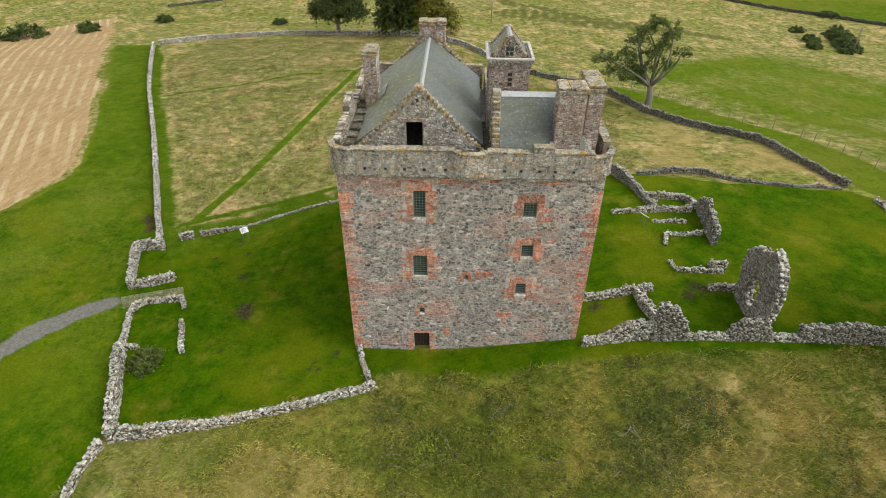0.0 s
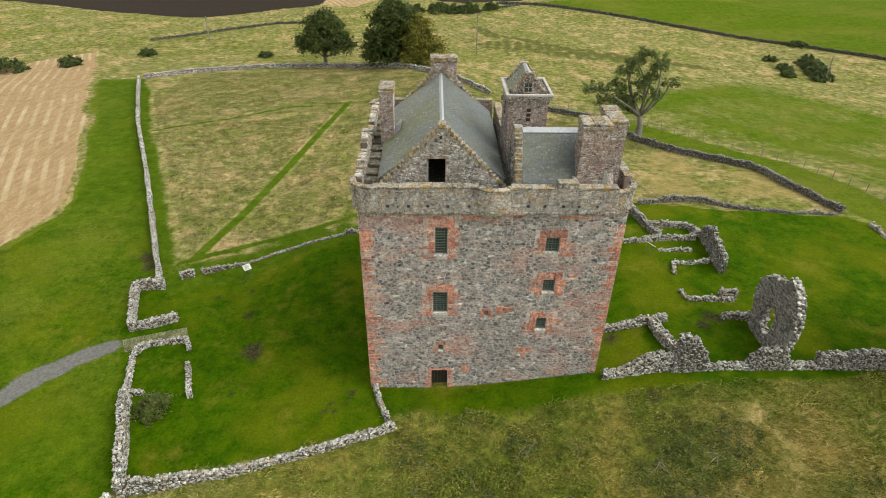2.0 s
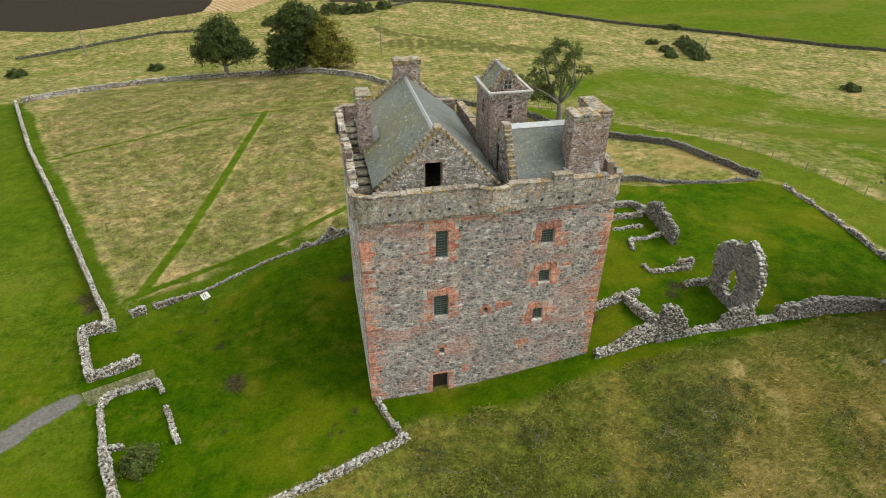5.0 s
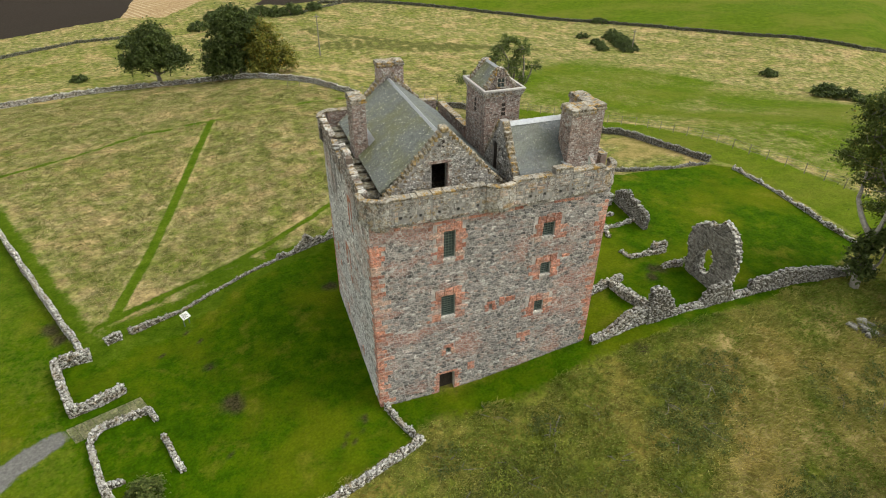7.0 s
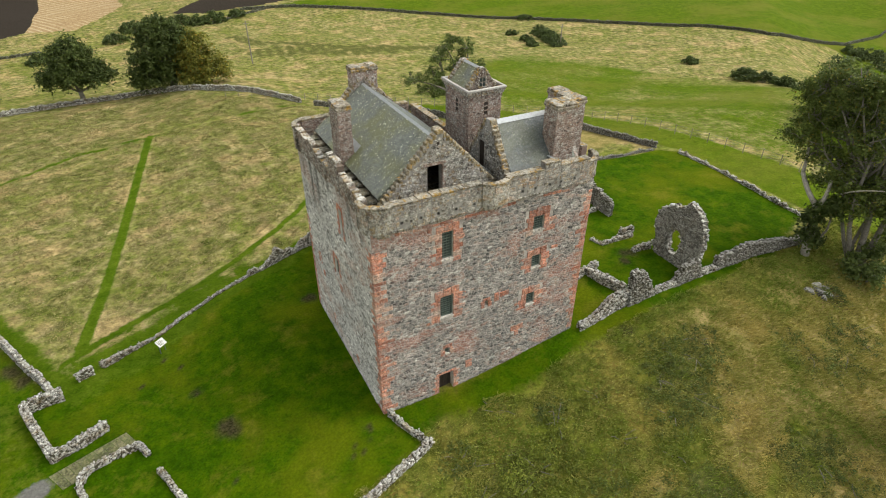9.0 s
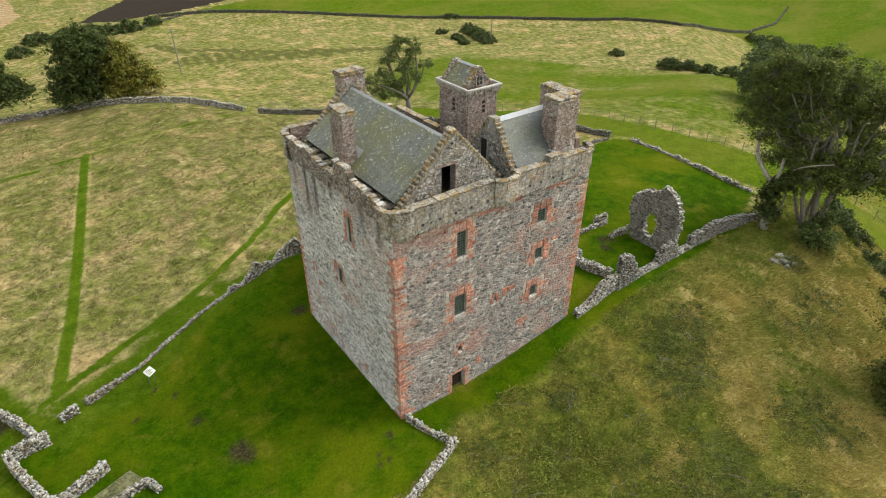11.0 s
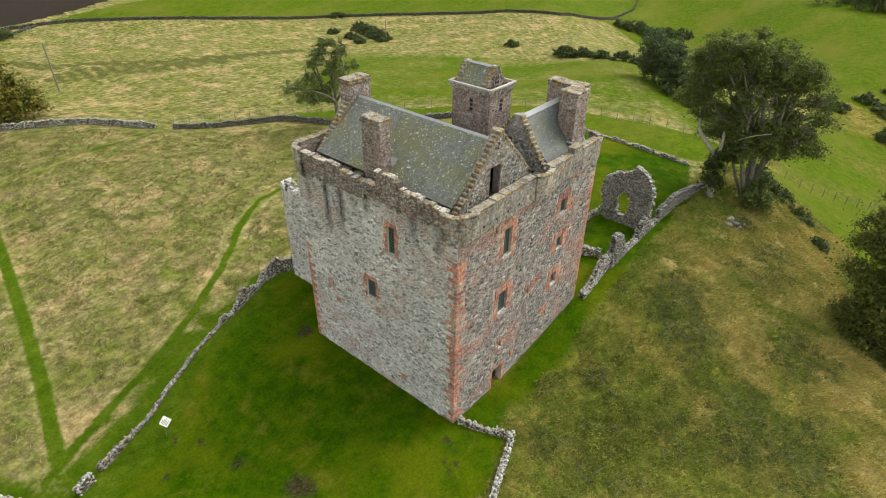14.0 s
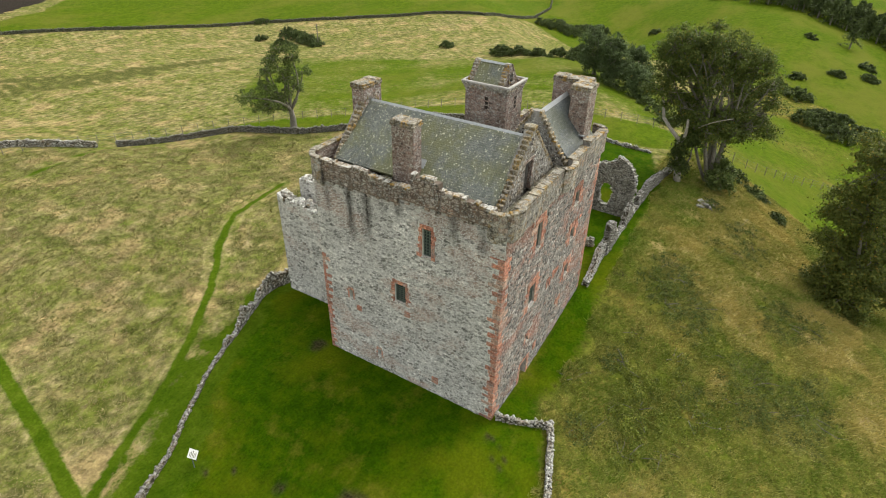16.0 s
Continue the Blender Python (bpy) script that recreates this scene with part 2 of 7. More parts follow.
def stone_mat(name, palette, patch=None, patch_scale=0.25, lichen=0.35, stain=0.3, spots=0.2, smear=None, crust=0.0, runs=(), grain=1.0, speck=0.65, cover=(0.46, 0.62)):
    m, nt, b = material(name, 0.92)
    col = ramp(nt, any_random(nt), palette)
    if smear:
        # old pointing spread over the stones' faces
        f = ramp(nt, grit(nt, 2.6, 8, rough=0.8), [(cover[0], 0.0), (cover[1], 0.9)])
        col = blend(nt, f, col, smear)
    col = blend(nt, 0.85 * grain, col, ramp(nt, grit(nt, 6, 9, rough=0.8, gain=1.4), [(0.3, 0.3), (0.5, 1.0), (0.7, 1.9)]), 'MULTIPLY')
    col = blend(nt, 0.6 * grain, col, ramp(nt, grit(nt, 19, 6, rough=0.75, gain=1.4), [(0.34, 0.35), (0.5, 1.0), (0.66, 1.8)]), 'MULTIPLY')
    col = blend(nt, 0.6, col, ramp(nt, grit(nt, 0.45, 6, rough=0.7, gain=1.5), [(0.3, 0.6), (0.7, 1.35)]), 'MULTIPLY')
    if patch:
        f = ramp(nt, grit(nt, patch_scale, 7, rough=0.7, vec=stretch(nt, 0.75, 0.75, 1.5), gain=1.3), [(0.52, 0.0), (0.64, 0.9)])
        col = blend(nt, f, col, blend(nt, 0.62, col, patch))
    if stain:
        f = ramp(nt, grit(nt, 1.0, 7, vec=stretch(nt, 1.6, 1.6, 0.3), rough=0.75, gain=1.6), [(0.5, 0.0), (0.72, stain)])
        col = blend(nt, f, col, (0.035, 0.033, 0.03))
    col = wet_runs_and_band(nt, col, runs)
    if lichen:
        f = ramp(nt, grit(nt, 5.0, 9, rough=0.8), [(0.54, 0.0), (0.6, lichen)])
        col = blend(nt, f, col, (0.58, 0.57, 0.53))
    if crust:
        # pale crust that grows on tops
        up = node(nt, "SeparateXYZ", Vector=node(nt, "NewGeometry").outputs["Normal"]).outputs["Z"]
        f = math_node(nt, 'MULTIPLY', ramp(nt, up, [(0.35, 0.0), (0.8, 1.0)]), ramp(nt, grit(nt, 3.2, 8, rough=0.75), [(0.42, 0.0), (0.56, crust)]))
        col = blend(nt, f, col, (0.6, 0.59, 0.55))
    if spots:
        f = ramp(nt, grit(nt, 2.4, 8, rough=0.75), [(0.58, 0.0), (0.63, spots)])
        col = blend(nt, f, col, (0.36, 0.21, 0.035))
    fine = grit(nt, 9.0, 9, rough=0.85)
    col = blend(nt, ramp(nt, fine, [(0.36, 0.75 * grain), (0.45, 0.0)]), col, blend(nt, 0.75, col, (0.02, 0.019, 0.017)))
    col = blend(nt, ramp(nt, fine, [(0.56, 0.0), (0.64, speck)]), col, (0.68, 0.67, 0.63))
    finish(nt, b, col, noise_tex(nt, 17, 7, rough=0.7), 0.9, 0.05)
    return m


GREYS = [(0.0, (0.065, 0.064, 0.062)), (0.2, (0.13, 0.126, 0.122)), (0.45, (0.22, 0.208, 0.197)), (0.66, (0.3, 0.272, 0.25)), (0.84, (0.38, 0.27, 0.225)), (0.92, (0.45, 0.43, 0.405)), (1.0, (0.64, 0.62, 0.59))]
PALES = [(0.0, (0.15, 0.145, 0.133)), (0.25, (0.34, 0.335, 0.315)), (0.5, (0.55, 0.54, 0.515)), (0.8, (0.68, 0.66, 0.63)), (1.0, (0.82, 0.805, 0.78))]
REDS = [(0.0, (0.34, 0.135, 0.09)), (0.35, (0.50, 0.20, 0.13)), (0.75, (0.60, 0.27, 0.175)), (1.0, (0.54, 0.38, 0.30))]
BROWNS = [(0.0, (0.12, 0.09, 0.076)), (0.35, (0.215, 0.15, 0.123)), (0.7, (0.31, 0.19, 0.15)), (1.0, (0.42, 0.37, 0.33))]
FIELD = [(0.0, (0.04, 0.035, 0.025)), (0.3, (0.13, 0.115, 0.09)), (0.5, (0.27, 0.26, 0.235)), (0.7, (0.52, 0.51, 0.485)), (1.0, (0.8, 0.79, 0.76))]
GABLES = [(0.0, (0.09, 0.087, 0.082)), (0.4, (0.19, 0.18, 0.168)), (0.8, (0.29, 0.27, 0.245)), (1.0, (0.46, 0.44, 0.41))]
rubble_front = stone_mat("rubble_grey", GREYS, (0.52, 0.22, 0.15), 0.42, 0.4, 0.2, 0.0, smear=(0.44, 0.395, 0.36), grain=0.75, speck=0.35, cover=(0.5, 0.74))
rubble_side = stone_mat("rubble_pale_grey", PALES, (0.5, 0.31, 0.235), 0.26, 0.4, 0.25, 0.04, smear=(0.76, 0.74, 0.71), runs=SIDE_BAND_RUNS, grain=0.75, speck=0.5, cover=(0.5, 0.7))
red_stone = stone_mat("red_sandstone", REDS, (0.33, 0.29, 0.265), 0.9, 0.25, 0.2, 0.0, speck=0.35)
ashlar = stone_mat("weathered_parapet_stone", [(0.0, (0.17, 0.145, 0.115)), (0.35, (0.28, 0.25, 0.21)), (0.7, (0.36, 0.33, 0.29)), (0.85, (0.36, 0.27, 0.21)), (1.0, (0.4, 0.3, 0.24))], (0.36, 0.22, 0.155), 0.6, 0.65, 0.9, 0.45, smear=(0.35, 0.33, 0.285), cover=(0.52, 0.7), speck=0.5)
coping_stone = stone_mat("lichened_coping_stone", [(0.0, (0.115, 0.09, 0.055)), (0.6, (0.2, 0.165, 0.11)), (1.0, (0.29, 0.25, 0.19))], (0.32, 0.2, 0.04), 0.9, 0.45, 0.7, 0.9, crust=0.3, speck=0.35)
crusted_stone = stone_mat("white_crusted_stone", [(0.0, (0.12, 0.095, 0.07)), (0.6, (0.22, 0.17, 0.13)), (1.0, (0.32, 0.28, 0.23))], (0.3, 0.19, 0.05), 1.2, 0.7, 0.5, 0.6, crust=0.95, speck=0.6)
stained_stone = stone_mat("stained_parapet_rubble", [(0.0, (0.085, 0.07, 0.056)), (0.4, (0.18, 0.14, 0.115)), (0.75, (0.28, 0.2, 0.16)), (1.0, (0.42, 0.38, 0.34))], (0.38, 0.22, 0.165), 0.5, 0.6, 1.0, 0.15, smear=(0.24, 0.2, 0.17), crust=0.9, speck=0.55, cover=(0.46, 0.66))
brown_stone = stone_mat("brown_rubble", BROWNS, (0.20, 0.18, 0.165), 0.6, 0.6, 0.5, 0.1, smear=(0.25, 0.18, 0.148), crust=0.8, cover=(0.46, 0.64), speck=0.45)
spotted_stone = stone_mat("lichen_spotted_rubble", BROWNS, (0.42, 0.40, 0.37), 0.9, 0.95, 0.4, 0.15, smear=(0.3, 0.24, 0.21), crust=0.9, cover=(0.46, 0.64), speck=0.75)
gable_stone = stone_mat("grey_gable_rubble", GABLES, (0.25, 0.17, 0.08), 0.5, 0.95, 0.6, 0.25, smear=(0.31, 0.285, 0.25), cover=(0.5, 0.68))
step_stone = stone_mat("lichened_steps", [(0.0, (0.13, 0.1, 0.06)), (0.6, (0.23, 0.185, 0.115)), (1.0, (0.32, 0.28, 0.21))], (0.36, 0.23, 0.045), 0.8, 0.4, 0.5, 0.95, crust=0.25, speck=0.3)
wall_stone = stone_mat("field_stone", FIELD, (0.2, 0.13, 0.05), 0.8, 0.6, 0.35, 0.3, crust=0.7, speck=0.5)
ruin_stone = stone_mat("ruin_stone", [(0.0, (0.06, 0.055, 0.046)), (0.5, (0.135, 0.126, 0.108)), (0.85, (0.23, 0.22, 0.195)), (1.0, (0.42, 0.41, 0.38))], None, 0.3, 0.4, 0.45, 0.06, smear=(0.17, 0.155, 0.13), crust=0.85, speck=0.3)
far_stone = stone_mat("dark_field_stone", [(0.0, (0.045, 0.043, 0.036)), (0.6, (0.115, 0.11, 0.092)), (1.0, (0.26, 0.25, 0.225))], None, 0.3, 0.35, 0.3, 0.1, crust=0.35, speck=0.3)
dyke_stone = stone_mat("brown_dyke_stone", [(0.0, (0.04, 0.034, 0.024)), (0.4, (0.12, 0.1, 0.075)), (0.75, (0.26, 0.235, 0.2)), (1.0, (0.62, 0.6, 0.56))], (0.2, 0.13, 0.05), 0.8, 0.5, 0.35, 0.3, crust=0.55, speck=0.45)
hedge_stone = stone_mat("mossy_boundary_stone", [(0.0, (0.03, 0.036, 0.016)), (0.6, (0.075, 0.08, 0.045)), (1.0, (0.15, 0.145, 0.11))], None, 0.3, 0.15, 0.3, 0.05, crust=0.1, speck=0.1)
pale_sill = stone_mat("pale_sill_stone", [(0.0, (0.5, 0.46, 0.42)), (1.0, (0.6, 0.57, 0.53))], None, 0.3, 0.2, 0.1, 0.0)


def plain_mat(name, colour, rough=0.8, scale=4.0, vary=0.35, metal=0.0, bump=0.3, bscale=30, runs=()):
    m, nt, b = material(name, rough, metal)
    col = blend(nt, vary, colour, ramp(nt, noise_tex(nt, scale, 6, rough=0.65), [(0.3, tuple(c * 0.35 for c in colour)), (0.7, tuple(min(1, c * 1.7) for c in colour))]))
    col = wet_runs_and_band(nt, col, runs)
    finish(nt, b, col, noise_tex(nt, bscale, 5), bump, 0.02)
    return m


mortar_front = plain_mat("lime_mortar_warm", (0.45, 0.41, 0.38), 0.95, 2.2, 0.8)
mortar_grey = plain_mat("lime_mortar_dull", (0.27, 0.255, 0.235), 0.95, 3.0, 0.8)
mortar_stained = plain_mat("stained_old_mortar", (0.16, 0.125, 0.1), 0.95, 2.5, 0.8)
mortar_brown = plain_mat("old_brown_mortar", (0.27, 0.2, 0.17), 0.95, 2.0, 0.6)
mortar_side = plain_mat("lime_mortar_grey", (0.76, 0.745, 0.715), 0.95, 1.2, 0.4, runs=SIDE_BAND_RUNS)
core_dark = plain_mat("wall_core", (0.075, 0.066, 0.046), 0.95, 3.0, 0.6)
lead = plain_mat("lead_sheet", (0.40, 0.42, 0.44), 0.45, 6, 0.25, 0.3)
pale_coping = plain_mat("pale_coping", (0.43, 0.41, 0.39), 0.7, 3, 0.4)
dark_wood = plain_mat("dark_oak", (0.035, 0.026, 0.02), 0.7, 5, 0.6)
iron = plain_mat("grey_green_glazing_bar", (0.12, 0.15, 0.13), 0.6, 8, 0.3)
bark = plain_mat("bark", (0.18, 0.165, 0.14), 0.95, 6, 0.7, bump=0.8, bscale=12)
dead_wood = plain_mat("bleached_dead_wood", (0.36, 0.33, 0.29), 0.9, 6, 0.5)
post_wood = plain_mat("grey_fence_wood", (0.22, 0.2, 0.16), 0.9, 8, 0.5)
slab_stone = stone_mat("walk_slabs", [(0.0, (0.07, 0.063, 0.042)), (1.0, (0.15, 0.132, 0.09))], (0.07, 0.08, 0.025), 0.8, 0.3, 0.5, 0.2, speck=0.2)
white_board = plain_mat("white_sign_board", (0.75, 0.76, 0.72), 0.5, 3, 0.1)

glass, nt, b = material("old_window_glass", 0.12, 0.0, 0.5)
finish(nt, b, ramp(nt, noise_tex(nt, 3.0, 3), [(0.3, (0.02, 0.03, 0.03)), (0.7, (0.07, 0.09, 0.085))]), noise_tex(nt, 9, 2), 0.15, 0.02)


def slate_mat(name, a, c, green, spots):
    m, nt, b = material(name, 0.52, 0.0, 0.5)
    col = ramp(nt, any_random(nt), [(0.0, a), (0.5, tuple((p + q) / 2 for p, q in zip(a, c))), (1.0, c)])
    col = blend(nt, 0.6, col, ramp(nt, grit(nt, 11, 8, rough=0.75), [(0.3, 0.5), (0.5, 1.0), (0.7, 1.5)]), 'MULTIPLY')
    moss = ramp(nt, grit(nt, 0.35, 8, rough=0.7, gain=1.6), [(0.42, 0.0), (0.66, green)])
    col = blend(nt, moss, col, (0.16, 0.165, 0.06))
    streak = ramp(nt, grit(nt, 1.0, 7, vec=stretch(nt, 0.5, 2.4, 0.5), rough=0.7, gain=1.5), [(0.52, 0.0), (0.72, 0.55)])
    col = blend(nt, streak, col, (0.06, 0.06, 0.05))
    f = ramp(nt, grit(nt, 8.5, 3, rough=0.55), [(0.74, 0.0), (0.77, spots)])
    col = blend(nt, f, col, (0.72, 0.7, 0.56))
    f = ramp(nt, grit(nt, 19, 3, rough=0.55), [(0.73, 0.0), (0.78, 0.6 * spots)])
    col = blend(nt, f, col, (0.6, 0.59, 0.45))
    finish(nt, b, col, noise_tex(nt, 18, 4), 0.3, 0.02)
    return m


slate_green = slate_mat("mossy_slate", (0.125, 0.14, 0.128), (0.18, 0.195, 0.175), 0.75, 0.9)
slate_blue = slate_mat("blue_grey_slate", (0.08, 0.094, 0.1), (0.125, 0.142, 0.15), 0.3, 0.2)


def leaf_mat(name, a, c, d=None):
    m, nt, b = material(name, 0.6, 0.0, 0.3)
    col = ramp(nt, any_random(nt), [(0.0, a), (0.6, c), (0.93, c), (1.0, d or c)])
    col = blend(nt, 0.55, col, ramp(nt, noise_tex(nt, 0.8, 6, rough=0.7), [(0.35, 0.4), (0.65, 1.6)]), 'MULTIPLY')
    nt.links.new(col, b.inputs["Base Color"])
    tr = node(nt, "BsdfTranslucent", Color=col)
    mx = node(nt, "MixShader", Fac=0.4)
    nt.links.new(b.outputs[0], mx.inputs[1])
    nt.links.new(tr.outputs[0], mx.inputs[2])
    nt.links.new(mx.outputs[0], nt.nodes["Material Output"].inputs["Surface"])
    return m


leaf_dark = leaf_mat("sycamore_leaves", (0.04, 0.062, 0.014), (0.088, 0.12, 0.028), (0.14, 0.145, 0.04))
leaf_gold = leaf_mat("turning_leaves", (0.09, 0.105, 0.015), (0.2, 0.195, 0.03), (0.42, 0.25, 0.03))
leaf_ash = leaf_mat("ash_leaves", (0.065, 0.1, 0.025), (0.145, 0.19, 0.05), (0.23, 0.245, 0.08))
leaf_turn = leaf_mat("first_autumn_leaves", (0.075, 0.105, 0.02), (0.165, 0.19, 0.038), (0.36, 0.25, 0.04))
leaf_big = leaf_mat("dull_olive_leaves", (0.06, 0.09, 0.018), (0.14, 0.18, 0.04), (0.32, 0.25, 0.045))
leaf_willow = leaf_mat("willow_leaves", (0.055, 0.085, 0.03), (0.12, 0.165, 0.06))
leaf_gorse = leaf_mat("scrub_leaves", (0.045, 0.07, 0.02), (0.105, 0.14, 0.04))
leaf_weed = leaf_mat("weed_leaves", (0.06, 0.09, 0.02), (0.14, 0.175, 0.04), (0.24, 0.23, 0.07))
leaf_bramble = leaf_mat("bramble_leaves", (0.09, 0.12, 0.018), (0.21, 0.25, 0.035), (0.33, 0.29, 0.055))

# grass sheet: land use comes from three masks laid on the ground's vertices
grass, nt, b = material("grassland", 1.0, 0.0, 0.03)
mA = node(nt, "VertexColor"); mA.layer_name = "land_a"
mB = node(nt, "VertexColor"); mB.layer_name = "land_b"
mC = node(nt, "VertexColor"); mC.layer_name = "land_c"
sA, sB, sC = (node(nt, "SeparateColor", Color=q.outputs[0]).outputs for q in (mA, mB, mC))
n_fine, n_mid, n_big, n_tuft = noise_tex(nt, 7, 6), noise_tex(nt, 0.85, 9, rough=0.72), noise_tex(nt, 0.16, 6, rough=0.6), noise_tex(nt, 2.6, 8, rough=0.72)
combed = noise_tex(nt, 1.0, 7, vec=stretch(nt, 0.9, 2.6, 1.0), rough=0.75)
rough_g = ramp(nt, n_mid, [(0.3, (0.095, 0.122, 0.024)), (0.43, (0.17, 0.186, 0.046)), (0.54, (0.28, 0.255, 0.1)), (0.66, (0.45, 0.365, 0.195))])
drift = noise_tex(nt, 1.0, 6, vec=stretch(nt, 0.05, 0.085, 0.05), rough=0.65)
rough_g = blend(nt, ramp(nt, drift, [(0.45, 0.0), (0.58, 0.4)]), rough_g, (0.15, 0.18, 0.022))
rough_g = blend(nt, ramp(nt, grit(nt, 0.21, 7, rough=0.68, gain=1.5), [(0.52, 0.0), (0.68, 0.75)]), rough_g, (0.46, 0.335, 0.165))
rough_g = blend(nt, ramp(nt, grit(nt, 0.33, 7, rough=0.7, gain=1.4), [(0.56, 0.0), (0.7, 0.6)]), rough_g, (0.13, 0.175, 0.018))
rough_g = blend(nt, 0.7, rough_g, ramp(nt, n_tuft, [(0.3, 0.45), (0.46, 0.98), (0.68, 1.45)]), 'MULTIPLY')
rough_g = blend(nt, 0.7, rough_g, ramp(nt, grit(nt, 1.1, 3, rough=0.6, gain=1.5), [(0.3, 0.5), (0.5, 1.0), (0.7, 1.35)]), 'MULTIPLY')
rough_g = blend(nt, 0.3, rough_g, ramp(nt, combed, [(0.34, 0.42), (0.5, 0.9), (0.66, 1.38)]), 'MULTIPLY')
lawn_c = ramp(nt, n_mid, [(0.3, (0.022, 0.064, 0.001)), (0.5, (0.044, 0.1, 0.0015)), (0.68, (0.085, 0.14, 0.003))])
lawn_c = blend(nt, ramp(nt, grit(nt, 0.16, 6, rough=0.6, gain=1.5), [(0.46, 0.0), (0.66, 0.7)]), lawn_c, (0.125, 0.15, 0.006))
lawn_c = blend(nt, ramp(nt, grit(nt, 0.4, 7, rough=0.7, gain=1.5), [(0.57, 0.0), (0.75, 0.6)]), lawn_c, (0.17, 0.168, 0.018))
path_c = ramp(nt, n_mid, [(0.3, (0.042, 0.088, 0.003)), (0.5, (0.075, 0.128, 0.006)), (0.68, (0.12, 0.17, 0.014))])
past_c = ramp(nt, n_mid, [(0.32, (0.062, 0.115, 0.004)), (0.66, (0.125, 0.18, 0.01))])
past_c = blend(nt, 0.4, past_c, ramp(nt, n_tuft, [(0.32, 0.55), (0.5, 1.0), (0.66, 1.35)]), 'MULTIPLY')
past_c = blend(nt, ramp(nt, drift, [(0.46, 0.0), (0.64, 0.6)]), past_c, (0.18, 0.18, 0.03))
stub = node(nt, "TexWave", Scale=0.2, Distortion=5.0, Detail=3.0)
stub.inputs["Detail Scale"].default_value = 0.12
stub.wave_type, stub.bands_direction = 'BANDS', 'X'
mp = node(nt, "Mapping"); mp.inputs["Rotation"].default_value = (0, 0, radians(-25))
nt.links.new(where(nt), mp.inputs["Vector"])
nt.links.new(mp.outputs[0], stub.inputs["Vector"])
broken = ramp(nt, noise_tex(nt, 0.09, 6, rough=0.65), [(0.4, 0.1), (0.56, 1.0)])
stub_c = blend(nt, math_node(nt, 'MULTIPLY', ramp(nt, stub.outputs["Fac"], [(0.6, 0.0), (0.9, 0.8)]), broken), (0.39, 0.26, 0.135), (0.68, 0.56, 0.37))
stub_c = blend(nt, 0.4, stub_c, ramp(nt, noise_tex(nt, 1.0, 8, vec=stretch(nt, 2.0, 0.5, 1), rough=0.7), [(0.35, (0.25, 0.16, 0.075)), (0.65, (0.58, 0.46, 0.27))]))
plough_c = ramp(nt, n_tuft, [(0.3, (0.03, 0.024, 0.019)), (0.7, (0.055, 0.044, 0.035))])
gravel_c = ramp(nt, noise_tex(nt, 5, 7, rough=0.7), [(0.3, (0.15, 0.148, 0.14)), (0.7, (0.22, 0.215, 0.2))])
bare_c = ramp(nt, n_fine, [(0.3, (0.03, 0.025, 0.014)), (0.7, (0.085, 0.068, 0.036))])
bank_c = ramp(nt, n_mid, [(0.3, (0.065, 0.092, 0.01)), (0.45, (0.125, 0.142, 0.022)), (0.57, (0.2, 0.188, 0.04)), (0.7, (0.34, 0.28, 0.095))])
bank_c = blend(nt, ramp(nt, n_big, [(0.44, 0.0), (0.6, 0.6)]), bank_c, (0.11, 0.145, 0.016))
bank_c = blend(nt, ramp(nt, noise_tex(nt, 0.2, 7, rough=0.68), [(0.52, 0.0), (0.66, 0.65)]), bank_c, (0.31, 0.22, 0.06))
bank_c = blend(nt, 0.9, bank_c, ramp(nt, n_tuft, [(0.32, 0.32), (0.48, 0.98), (0.66, 1.6)]), 'MULTIPLY')
scrub_c = ramp(nt, n_tuft, [(0.3, (0.045, 0.06, 0.015)), (0.5, (0.11, 0.12, 0.032)), (0.68, (0.24, 0.215, 0.075))])
hay_c = ramp(nt, n_mid, [(0.3, (0.16, 0.16, 0.04)), (0.45, (0.28, 0.235, 0.08)), (0.66, (0.43, 0.325, 0.14))])
hay_c = blend(nt, 0.3, hay_c, ramp(nt, combed, [(0.34, 0.5), (0.5, 1.0), (0.66, 1.5)]), 'MULTIPLY')
col = rough_g
for msk, c in ((sC[0], bank_c), (sC[1], scrub_c), (sC[2], hay_c), (sB[0], past_c), (sA[0], lawn_c), (sA[1], path_c), (sA[2], stub_c), (sB[1], plough_c), (sB[2], gravel_c)):
    edge = math_node(nt, 'ADD', msk, math_node(nt, 'MULTIPLY', math_node(nt, 'SUBTRACT', n_tuft, 0.5), 0.9))
    col = blend(nt, ramp(nt, edge, [(0.38, 0.0), (0.62, 1.0)]), col, c)
col = blend(nt, mA.outputs["Alpha"], bare_c, col)
col = blend(nt, 0.6, col, ramp(nt, n_fine, [(0.25, 0.32), (0.75, 1.02)]), 'MULTIPLY')
finish(nt, b, col, n_tuft, 0.6, 0.12)
def blade_mat(name, stops, low, high):
    m, nt, b = material(name, 0.9, 0.0, 0.1)
    bl = ramp(nt, any_random(nt), stops)
    bl = blend(nt, 0.55, bl, ramp(nt, grit(nt, 0.3, 5, rough=0.65, gain=1.4), [(0.42, low), (0.6, high)]))
    finish(nt, b, bl)
    return m


